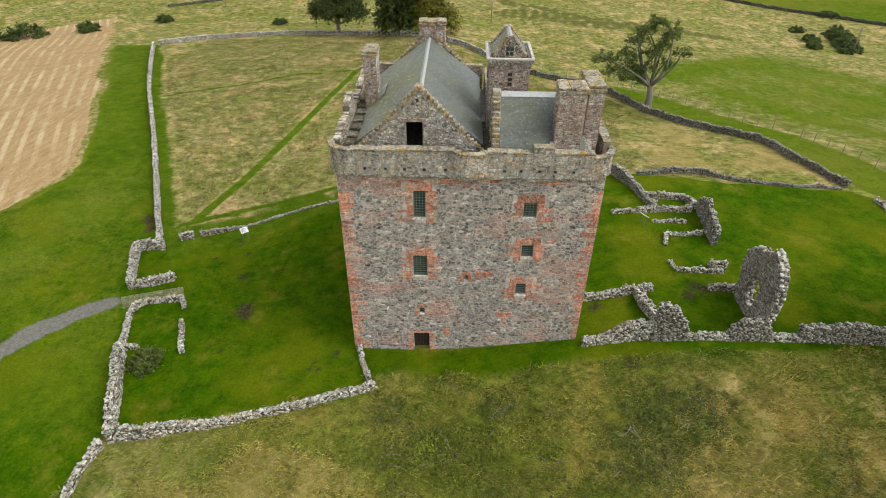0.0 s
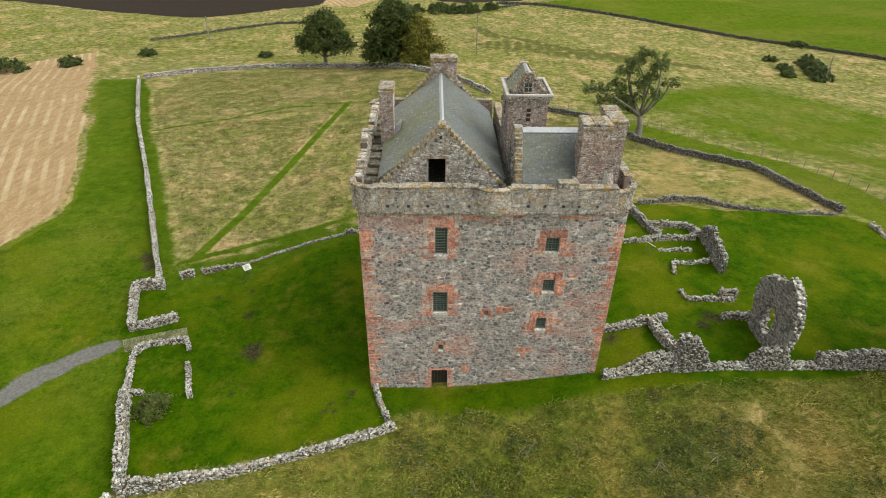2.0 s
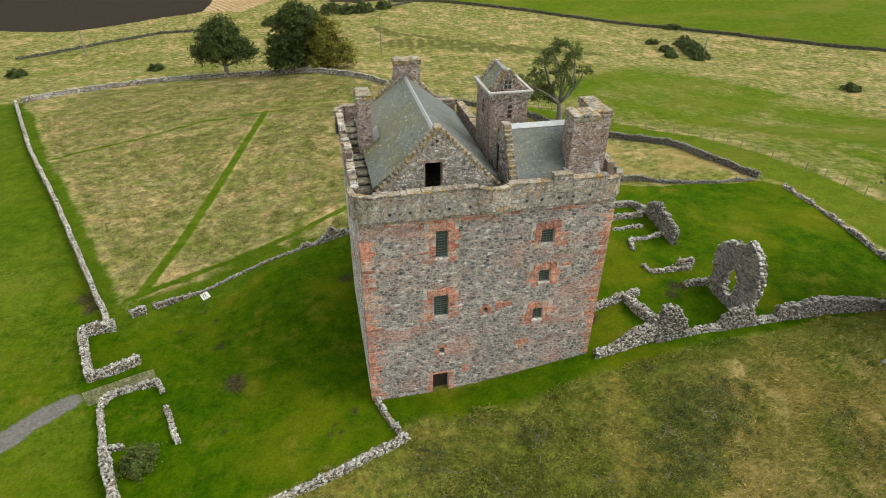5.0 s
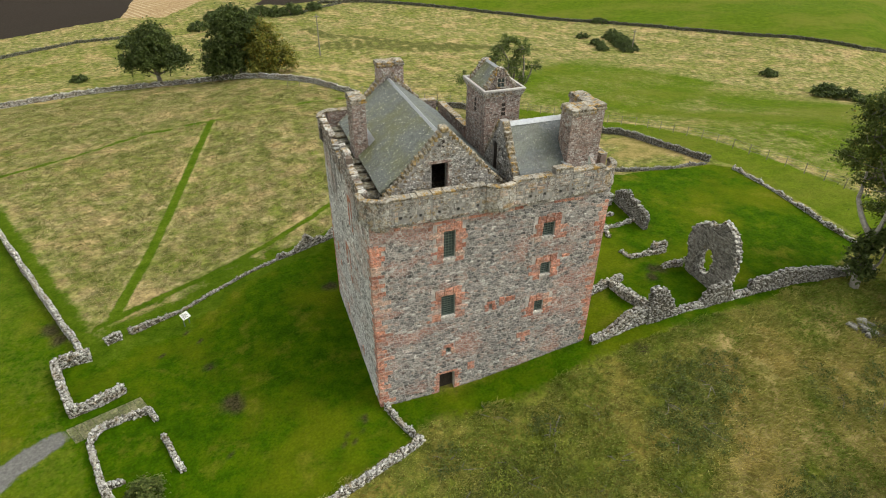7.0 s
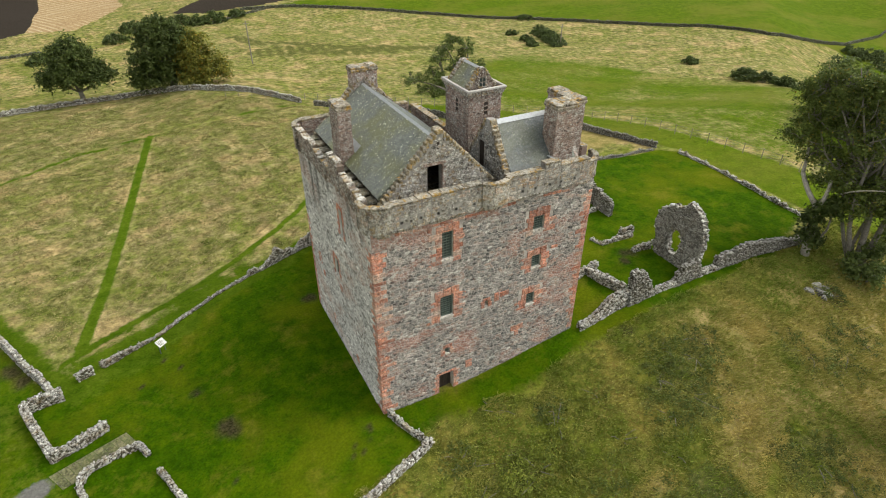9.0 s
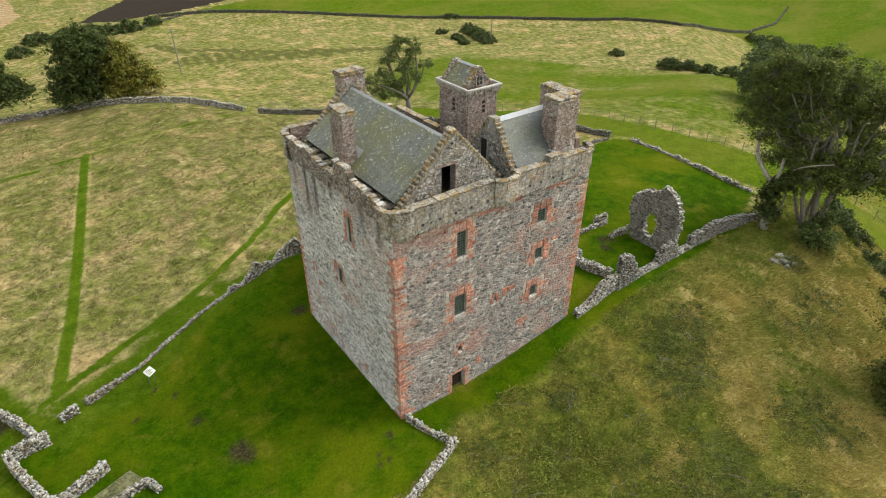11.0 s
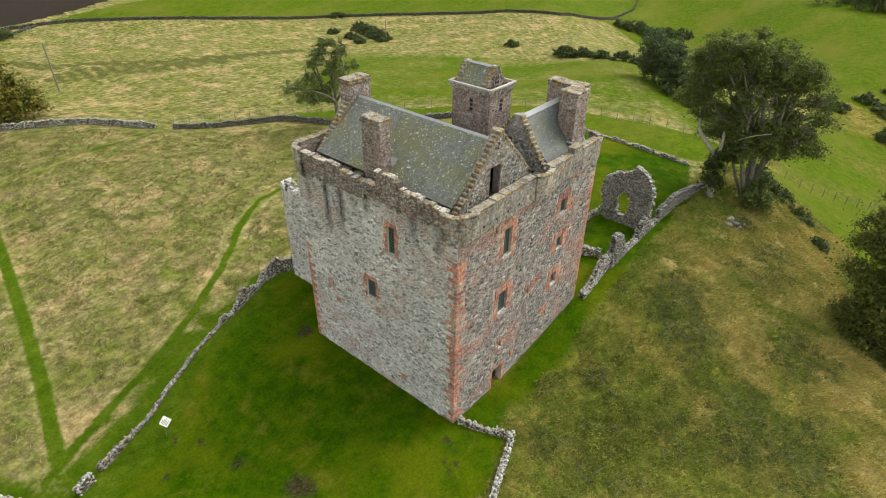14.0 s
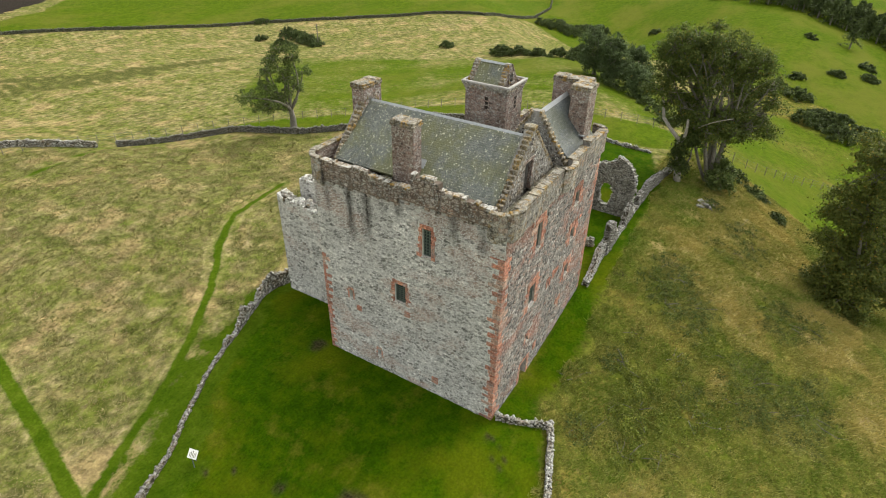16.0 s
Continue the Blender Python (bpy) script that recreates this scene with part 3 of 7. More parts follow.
blade = blade_mat("bank_grass_blades", [(0.0, (0.0952, 0.138, 0.0157)), (0.45, (0.19, 0.236, 0.0358)), (0.85, (0.336, 0.335, 0.084)), (1.0, (0.582, 0.531, 0.224))], (0.134, 0.196, 0.0224), (0.37, 0.323, 0.0952))
tawny_blade = blade_mat("tawny_grass_blades", [(0.0, (0.144, 0.174, 0.03)), (0.4, (0.3, 0.282, 0.0696)), (0.8, (0.48, 0.396, 0.126)), (1.0, (0.72, 0.6, 0.276))], (0.24, 0.252, 0.048), (0.516, 0.402, 0.126))
field_blade = blade_mat("pasture_grass_blades", [(0.0, (0.11, 0.135, 0.022)), (0.4, (0.2, 0.21, 0.066)), (0.75, (0.36, 0.31, 0.145)), (1.0, (0.56, 0.48, 0.29))], (0.195, 0.21, 0.065), (0.47, 0.375, 0.205))


# ---- ground: one sheet out to the horizon ----
def spread(lo, hi, step, reach, far=185.0, most=1.2):
    """Grid lines: even from lo to hi, then slowly wider, and ever wider past far."""
    def out(x, s):
        r = []
        q = 0.0
        while abs(x) < reach:
            q = min(q * 1.05, most) if q and abs(x) < far else (q * 1.12 if q else step)
            x += s * q
            r.append(x)
        return r
    return np.array(out(lo, -1)[::-1] + list(np.arange(lo, hi + step / 2, step)) + out(hi, 1))


N_DYKE = [(-21.2, 36.0), (-17.5, 37.6), (-14.4, 39.4), (-12.9, 40.25), (-10.0, 41.45), (-7.9, 42.1), (-4.85, 43.4), (-3.5, 43.4), (-1.9, 42.8)]
LEFT_DYKE = [(-23.2, 34.4), (-26.9, 42.3), (-32.4, 54.2), (-40.4, 70.6), (-51.0, 95.0)]
FAR_DYKE = [(-50.6, 96.2), (-46.4, 99.8), (-40.0, 103.2), (-33.0, 105.0), (-25.0, 105.0), (-15.0, 104.0), (-6.2, 97.8), (0.6, 90.2), (6.0, 82.2)]
FAR_DYKE_B = [(7.6, 80.6), (13.0, 77.4), (19.0, 73.4), (22.8, 65.2), (27.0, 58.6), (30.8, 53.2), (31.2, 47.6), (33.0, 41.6)]
FAR_DYKE_C = [(34.2, 39.4), (34.4, 36.0), (34.2, 32.6), (33.6, 28.6), (33.4, 25.2)]
FENCE = [(-3.0, 89.0), (8.5, 83.0), (18.4, 76.5), (26.0, 70.5), (32.0, 63.5), (35.5, 57.0), (36.8, 49.5), (38.6, 41.5), (40.6, 35.0), (42.0, 28.0), (42.0, 22.0), (43.4, 16.8), (48.7, 13.2), (54.9, 8.8), (61.0, 3.5)]
DIAG = [(-21.9, 38.6), (-20.2, 46.0), (-18.4, 55.0), (-16.4, 66.0), (-14.2, 78.6)]
CROSS = [(-37.0, 68.0), (-32.6, 70.3), (-27.6, 73.2), (-22.0, 76.8), (-14.8, 78.8), (-7.0, 79.0), (-1.0, 79.6), (6.0, 81.2)]
N_PATH = [(-23.0, 37.6), (-18.4, 40.3), (-14.2, 42.1), (-10.5, 44.4), (-5.5, 48.0), (-1.8, 51.6), (2.2, 54.1), (9.0, 55.0)]
N_BAND = [(-22.4, 37.0), (-20.6, 36.6), (-17.5, 38.0), (-14.4, 39.8), (-10.0, 41.8), (-7.9, 42.5), (-6.9, 46.2), (-10.4, 44.2), (-14.2, 42.0), (-18.4, 40.2)]
YARD = [(-18.9, 16.9), (-10.3, 18.6), (-4.6, 20.4), (-5.6, 23.6), (-4.6, 24.4), (-4.6, 35.0), (3.0, 35.0), (3.0, 42.8), (-1.9, 42.8), (-3.5, 43.4), (-4.85, 43.4), (-7.9, 42.1), (-10.0, 41.45), (-12.9, 40.25), (-14.4, 39.4), (-17.5, 37.6), (-21.2, 36.0), (-24.6, 34.4), (-23.4, 29.0), (-22.2, 26.4)]
OUTER_LAWN = [(-18.9, 16.9), (-22.2, 26.4), (-23.3, 29.2), (-24.6, 34.4), (-23.4, 34.6), (-51.2, 96.0), (-59.0, 97.0), (-47.6, 72.6), (-40.8, 57.8), (-37.5, 48.6), (-37.5, 44.7), (-39.0, 40.0), (-46.0, 30.0), (-60.0, 8.0), (-40.0, -20.0), (-22.0, 5.0)]
COURT = [(7.4, 23.2), (9.6, 22.9), (25.0, 22.8), (34.2, 25.0), (34.4, 34.0), (34.6, 39.4), (32.5, 41.2), (24.0, 42.0), (17.0, 43.4), (8.0, 44.0), (4.0, 36.0), (7.4, 28.0)]
APRON = [(-6.0, 23.4), (-4.4, 21.2), (-1.0, 21.3), (2.0, 21.0), (5.8, 21.25), (8.4, 21.5), (11.0, 21.7), (15.0, 21.6), (22.0, 22.2), (31.0, 22.1), (30.0, 23.4)]
STRIP = [(7.0, 81.0), (18.6, 74.4), (23.4, 65.6), (27.6, 59.4), (31.8, 53.2), (32.6, 47.0), (33.8, 42.6), (35.0, 39.6), (34.8, 25.6), (37.2, 21.0), (39.0, 17.4), (38.4, 15.0), (37.6, 12.0), (36.2, 9.3), (34.0, 8.0), (33.0, 2.0), (33.0, -6.0), (60.0, -6.0), (61.4, 3.7), (55.2, 9.1), (49.0, 13.5), (43.8, 17.1), (42.4, 22.0), (42.4, 28.0), (41.0, 35.0), (39.0, 41.5), (37.2, 49.5), (35.9, 57.0), (32.4, 63.5), (26.4, 70.5), (18.8, 76.5), (8.9, 83.0)]
STUBBLE = [(-39.8, 38.6), (-38.2, 41.4), (-37.6, 45.0), (-38.0, 49.5), (-41.5, 58.5), (-48.0, 72.6), (-57.0, 92.0), (-72.5, 124.0), (-81.0, 116.5), (-90.0, 104.0), (-130.0, 40.0), (-90.0, 0.0), (-60.0, 10.0)]
PLOUGH_W = [(-140.0, 176.0), (-118.0, 172.0), (-92.0, 165.0), (-62.0, 157.5), (-51.0, 163.0), (-34.0, 172.0), (-33.0, 192.0), (-35.0, 280.0), (-160.0, 280.0)]
PLOUGH_E = [(-2.0, 173.5), (6.0, 170.5), (17.8, 171.8), (30.0, 175.5), (52.0, 184.0), (80.0, 204.0), (100.0, 280.0), (60.0, 280.0), (19.0, 207.0)]
STUBBLE_FAR = [(-34.0, 172.0), (-23.5, 169.0), (-18.0, 180.0), (-12.0, 197.0), (-14.0, 260.0), (-35.0, 260.0), (-33.0, 192.0)]
PASTURE_N = [(18.0, 169.0), (28.0, 167.5), (44.0, 158.0), (63.0, 147.5), (82.0, 135.5), (95.0, 120.0), (104.0, 112.0), (113.0, 104.0), (122.0, 93.0), (140.0, 91.5), (180.0, 60.0), (190.0, -60.0), (600.0, -200.0), (600.0, 600.0), (110.0, 400.0), (80.0, 200.0), (50.0, 176.0)]
PASTURE_E = [(146.0, 90.0), (136.0, 75.0), (126.0, 58.0), (112.0, 36.0), (103.0, 25.0), (99.0, 8.0), (90.0, -3.0), (80.0, -30.0), (300.0, -200.0), (400.0, 60.0), (180.0, 70.0)]
SHEEP_FIELD = [(20.0, 78.0), (27.0, 71.0), (36.0, 57.0), (39.0, 42.0), (42.5, 28.0), (44.0, 17.0), (52.0, 6.0), (56.0, -6.0), (90.0, -6.0), (90.0, 20.0), (84.0, 48.0), (80.0, 62.0), (73.0, 76.0), (64.0, 98.0), (50.0, 104.0), (36.0, 95.0), (24.0, 86.0)]
PASTURE_W = [(-52.0, 97.0), (-44.0, 102.5), (-30.0, 106.5), (-12.0, 107.0), (-14.0, 130.0), (-24.0, 158.0), (-62.0, 158.0), (-110.0, 160.0), (-120.0, 130.0), (-80.0, 112.0)]
ROAD = [(-24.1, 27.65), (-25.2, 26.9), (-27.2, 25.2), (-28.8, 22.6), (-31.0, 18.0), (-34.0, 8.0), (-36.0, -10.0)]
HAY = [(19.0, 44.4), (24.0, 43.2), (32.0, 42.0), (33.0, 46.5), (31.6, 52.6), (26.0, 58.0), (22.0, 62.0), (18.0, 60.0), (16.0, 50.0)]

# tawny swathes of seeded grass on the castle bank: place, reach along x and y
TAWNY = [(13.6, 14.4, 1.6, 3.2), (11.2, 11.7, 2.6, 1.5), (4.8, 12.6, 1.6, 0.7), (15.6, 6.0, 4.2, 2.6), (22.5, 11.0, 4.5, 6.0), (8.8, 4.2, 3.0, 1.6), (27.0, 15.0, 3.5, 4.5), (34.6, 12.4, 2.6, 4.8), (30.0, 13.0, 4.5, 3.5), (18.2, 17.6, 2.2, 2.2), (16.2, 15.7, 1.6, 1.8), (24.0, 10.6, 3.5, 2.4), (-9.0, 14.6, 4.0, 1.6), (-14.0, 12.0, 4.0, 2.2)]


def bank_tan(X, Y):
    t = np.zeros(np.shape(X))
    for x0, y0, rx, ry in TAWNY:
        t = np.maximum(t, np.clip(1.5 - np.hypot((X - x0) / rx, (Y - y0) / ry), 0, 1))
    return np.clip(t + 0.4 * wave(X, Y, 2.6, 71) * (t > 0.05), 0, 1) * (Y < 21.5) * (X < 39)


gx, gy = spread(-44, 42, 0.3, 2500), spread(2, 62, 0.3, 2500)
GX, GY = np.meshgrid(gx, gy)
GZ = ground(GX, GY)
fx, fy = GX.ravel(), GY.ravel()
wx, wy = fx, fy
fx = wx + 0.22 * wave(wx, wy, 1.6, 21) + 0.5 * wave(wx, wy, 9, 22) * ss(60, 100, np.hypot(wx, wy))
fy = wy + 0.22 * wave(wx, wy, 1.6, 23) + 0.5 * wave(wx, wy, 9, 24) * ss(60, 100, np.hypot(wx, wy))
wob = 0.5 * wave(wx, wy, 2.4, 25) * (wy < 23) * (wx > -4)
fy = fy + wob
lawn = np.maximum.reduce([inside(p, fx, fy) * 1.0 for p in (YARD, OUTER_LAWN, COURT, APRON)])
# mown edge fades into the rough grass of the bank
fade = [np.maximum.reduce([inside(p, fx + k * math.cos(q), fy + k * math.sin(q)) * 1.0 for p in (YARD, OUTER_LAWN, COURT, APRON)]) for k, q in ((0.5, 0.3), (0.5, 2.4), (0.5, 4.5), (1.1, 1.2), (1.1, 3.3), (1.1, 5.4), (1.7, 0.0), (1.7, 2.1), (1.7, 4.2))]
lawn = np.where(fy < 26, 0.25 * lawn + 0.75 * sum(fade) / len(fade), lawn)
fy = fy - wob
outer = inside(OUTER_LAWN, fx, fy) & ~inside(YARD, fx, fy)
lawn = np.where(outer, 0.52 + 0.16 * wave(fx, fy, 6.0, 45), lawn)
path = np.clip(1.1 - off_line(DIAG, wx, wy) / 0.72, 0, 1)
path = np.maximum(path, 0.85 * np.clip(1.2 - off_line(CROSS, fx, fy) / 0.6, 0, 1))
path = np.maximum(path, 0.85 * np.clip(1.1 - off_line(N_PATH, 0.5 * (fx + wx), 0.5 * (fy + wy)) / 0.62, 0, 1))
side = (fx - (-23.2)) * 50.0 + (fy - 34.4) * 23.2 > 0
path = np.maximum(path, np.clip(1.2 - off_line(LEFT_DYKE, fx, fy) / 1.9, 0, 1) * side)
n_side = off_line(N_DYKE, fx, fy)
path = np.maximum(path, np.clip(1.1 - n_side / (1.7 + 1.5 * ss(-10.5, -16.0, fx)) + 0.2 * wave(fx, fy, 1.5, 41), 0, 0.8))
path = np.maximum(path, 0.5 * outer * ss(31, 44, fy))
path = np.maximum(path, np.clip(0.5 + 0.35 * wave(fx, fy, 1.8, 43), 0, 0.8) * inside(N_BAND, fx, fy) * ss(-6.5, -9.5, fx))
stubble = np.maximum(inside(STUBBLE, fx, fy), inside(STUBBLE_FAR, fx, fy)) * 1.0
plough = np.maximum(inside(PLOUGH_W, fx, fy), inside(PLOUGH_E, fx, fy)) * 1.0
# the grazed hill is green in drifts, without a sharp edge
green = sum(inside(p, fx + k * math.cos(q), fy + k * math.sin(q)) * share for p, share in ((SHEEP_FIELD, 1.0), (PASTURE_W, 0.62)) for k, q in ((0.0, 0.0), (4.0, 0.4), (4.0, 2.5), (4.0, 4.6), (9.0, 1.3), (9.0, 3.4), (9.0, 5.5))) / 7.0
green = green * (0.6 + 0.13 * wave(fx, fy, 7.0, 47) + 0.07 * wave(fx, fy, 2.5, 48))
pasture = np.maximum(np.maximum(inside(PASTURE_N, fx, fy), inside(PASTURE_E, fx, fy)) * 1.0, np.maximum(np.maximum(green, 1.0 * outer), 1.0 * inside(STRIP, fx, fy)))
gravel = np.clip(1.3 - off_line(ROAD, fx, fy) / 0.95, 0, 1)
bank = ss(25, 22.5, fy) * ss(-20, -6, fx + 1.5 * wave(fx, fy, 4, 51)) * ss(-9, 0, fy + 2 * wave(fx, fy, 5, 52))
bank = np.maximum(bank, ss(-2, 3, (fx - 20) * 0.636 - (fy - 6) * 0.773) * (fy < 24) * (fx < 60))
scrub = np.zeros(fx.shape)
for sx, sy, rx, ry in ((10.3, 16.3, 2.4, 2.6), (-1.0, 16.6, 2.6, 1.4), (6.2, 10.6, 3.6, 2.2), (13.8, 9.4, 2.6, 2.6), (19.6, 14.4, 1.8, 3.2), (6.4, 7.2, 4.0, 2.0), (25.4, 18.0, 0.9, 0.8), (13.4, 17.8, 2.0, 1.8), (23.4, 15.0, 2.6, 1.4), (21.2, 12.9, 1.8, 1.2)):
    scrub = np.maximum(scrub, np.clip(1.15 - np.hypot((fx - sx) / rx, (fy - sy) / ry) * 0.8 + 0.3 * wave(fx, fy, 1.2, 31), 0, 0.75))
# dark rushy bands across the far pasture
rush = np.clip(1.2 - off_line([(8.0, 143.0), (12.0, 131.0), (21.0, 121.5), (28.0, 116.0), (36.0, 113.0), (49.0, 110.5)], fx, fy) / 2.4, 0, 0.68)
rush = np.maximum(rush, np.clip(1.3 - off_line([(10.0, 122.0), (18.0, 118.5), (26.0, 115.5), (33.0, 113.5)], fx, fy) / 4.2, 0, 0.6))
rush = np.maximum(rush, np.clip(1.2 - off_line([(-1.6, 100.4), (5.9, 93.5), (13.8, 89.6), (23.5, 92.2)], fx, fy) / 0.9, 0, 0.42))
for sx, sy, rx, ry in ((-60.0, 135.0, 12.0, 3.0), (-45.0, 128.0, 8.0, 2.0), (-70.0, 128.0, 10.0, 2.5), (-30.0, 118.0, 9.0, 1.6), (-18.0, 122.0, 8.0, 1.4), (50.0, 90.0, 8.0, 1.8), (88.0, 98.0, 9.0, 2.0), (130.0, 100.0, 9.0, 3.0)):
    rush = np.maximum(rush, np.clip(1.3 - np.hypot((fx - sx) / rx, (fy - sy) / ry), 0, 0.42))
scrub = np.maximum(scrub, np.clip(rush + 0.3 * wave(fx, fy, 1.6, 33) * (rush > 0.1), 0, 0.75))
hay = np.clip(0.52 + 0.4 * wave(fx, fy, 3.2, 35), 0, 1) * inside(HAY, fx, fy)
hay = np.maximum(hay, np.clip(0.45 + 0.45 * wave(fx, fy, 3.5, 36), 0, 1) * ss(8, 15, fx - 0.25 * (20 - fy)) * (fy < 21.5) * (1 - lawn) * (fx < 37))
hay = np.maximum(hay, 0.8 * bank_tan(fx, fy))
margin = np.clip(1.2 - off_line([(-38.6, 40.4), (-37.5, 45.0), (-38.0, 49.5), (-41.5, 58.5), (-48.0, 72.6), (-57.2, 92.0), (-66.0, 110.0)], fx, fy) / 0.7, 0, 0.8)
bare = np.zeros(fx.shape)
for sx, sy, r in ((-14.3, 27.2, 0.75), (-14.0, 26.6, 0.5), (10.4, 21.2, 0.55), (16.0, 27.6, 0.5), (16.6, 27.4, 0.45), (15.2, 26.8, 0.45), (-7.2, 22.9, 0.22), (-8.2, 22.1, 0.13), (-8.0, 21.7, 0.12), (-8.7, 21.4, 0.15), (-8.9, 21.0, 0.1), (-7.6, 22.3, 0.1), (-17.0, 35.2, 0.22), (-18.6, 33.0, 0.2), (-16.0, 33.6, 0.2), (-15.0, 24.0, 0.12), (-14.4, 23.4, 0.1), (9.2, 26.0, 0.5), (-15.5, 31.0, 0.3), (26.2, 17.4, 1.5), (-25.7, 38.5, 0.8), (-25.2, 37.3, 0.75), (-6.6, 36.2, 0.6)):
    bare = np.maximum(bare, np.clip(1.3 - np.hypot(fx - sx, fy - sy) / r, 0, 1))
bare = np.clip(bare * 1.2 + 0.25 * wave(fx, fy, 0.5, 9) * (bare > 0.05), 0, 0.9)

ny, nx = GX.shape


def eased(m, n):
    """Softens the edges of a mask."""
    m = m.reshape(GX.shape).astype(float)
    for _ in range(n):
        q = np.pad(m, 1, mode='edge')
        m = (q[:-2, 1:-1] + q[2:, 1:-1] + q[1:-1, :-2] + q[1:-1, 2:] + 2 * m) / 6
    return m.ravel()


lawn = np.where((fy < 23.3) & (fx > -4.6), eased(lawn, 16), eased(lawn, 3))
bank, hay, pasture = eased(bank, 6), eased(hay, 4), eased(pasture, 3)
stubble, plough = eased(stubble, 1), eased(plough, 1)
idx = np.arange(ny * nx).reshape(ny, nx)
quads = np.stack([idx[:-1, :-1], idx[:-1, 1:], idx[1:, 1:], idx[1:, :-1]], -1).reshape(-1, 4)
me = fast_mesh("ground", np.stack([wx, wy, GZ.ravel()], -1), [], quads)
lawn, stubble, path = lawn * (1 - margin), stubble * (1 - margin), path * (1 - margin)
hay = np.maximum(hay, 0.55 * margin)
for nm, ch in (("land_a", (lawn, path, stubble, 1 - bare)), ("land_b", (pasture, plough, gravel, None)), ("land_c", (bank, scrub, hay, None))):
    at = me.color_attributes.new(nm, 'FLOAT_COLOR', 'POINT')
    data = np.stack([np.ones(fx.shape) if c is None else c for c in ch], -1).astype(np.float32)
    at.data.foreach_set("color", data.ravel())
tagged(linked("ground", me, grass, smooth=True), "grassy hilltop with mown lawn, rough pasture, stubble and mown paths", "ground", kind="structure")


# ---- tower ----
tower = root("tower_house", 0.0, 29.0, 0.0, "tall rubble-stone tower house with red sandstone corners on a mound", "castle tower")
rng = np.random.RandomState(7)


class Face:
    """An upright wall face: along is measured u, outward d, up z."""
    def __init__(self, axis, plane, out):
        self.axis, self.plane, self.out = axis, plane, out

    def at(self, u, d, z):
        p = self.plane + self.out * d
        return (u, p, z) if self.axis == 'x' else (p, u, z)

    def box(self, g, u0, u1, d0, d1, z0, z1, c=0.0, jit=0.0):
        a, b2 = self.at(u0, d0, z0), self.at(u1, d1, z1)
        if c:
            g.block(a[0], b2[0], a[1], b2[1], z0, z1, c, jit)
        else:
            g.box(a[0], b2[0], a[1], b2[1], z0, z1)

    def poly(self, g, pts, flip=False):
        v = [self.at(*p) for p in pts]
        turn = (self.axis == 'x') == (self.out < 0)
        f = tuple(range(len(v)))
        g.add(v, [f if turn != flip else f[::-1]])


def wall_with_holes(face, u0, u1, z0, z1, holes, thick, g):
    us = sorted({u0, u1, *[h[0] for h in holes], *[h[1] for h in holes]})
    zs = sorted({z0, z1, *[h[2] for h in holes], *[h[3] for h in holes]})
    for a, b2 in zip(us, us[1:]):
        for c, d in zip(zs, zs[1:]):
            if any(h[0] <= a and b2 <= h[1] and h[2] <= c and d <= h[3] for h in holes):
                continue
            face.poly(g, [(a, 0, c), (b2, 0, c), (b2, 0, d), (a, 0, d)])
            face.poly(g, [(a, -thick, c), (b2, -thick, c), (b2, -thick, d), (a, -thick, d)], True)
    for h in holes:
        a, b2, c, d = h[:4]
        face.poly(g, [(a, 0, c), (a, 0, d), (a, -thick, d), (a, -thick, c)], True)
        face.poly(g, [(b2, 0, c), (b2, 0, d), (b2, -thick, d), (b2, -thick, c)])
        face.poly(g, [(a, 0, c), (b2, 0, c), (b2, -thick, c), (a, -thick, c)], True)
        face.poly(g, [(a, 0, d), (b2, 0, d), (b2, -thick, d), (a, -thick, d)])
    face.poly(g, [(u0, 0, z1), (u1, 0, z1), (u1, -thick, z1), (u0, -thick, z1)])
    if thick > 1:
        return
    face.poly(g, [(u0, 0, z0), (u1, 0, z0), (u1, -thick, z0), (u0, -thick, z0)], True)
    face.poly(g, [(u0, 0, z0), (u0, 0, z1), (u0, -thick, z1), (u0, -thick, z0)])
    face.poly(g, [(u1, 0, z0), (u1, 0, z1), (u1, -thick, z1), (u1, -thick, z0)], True)


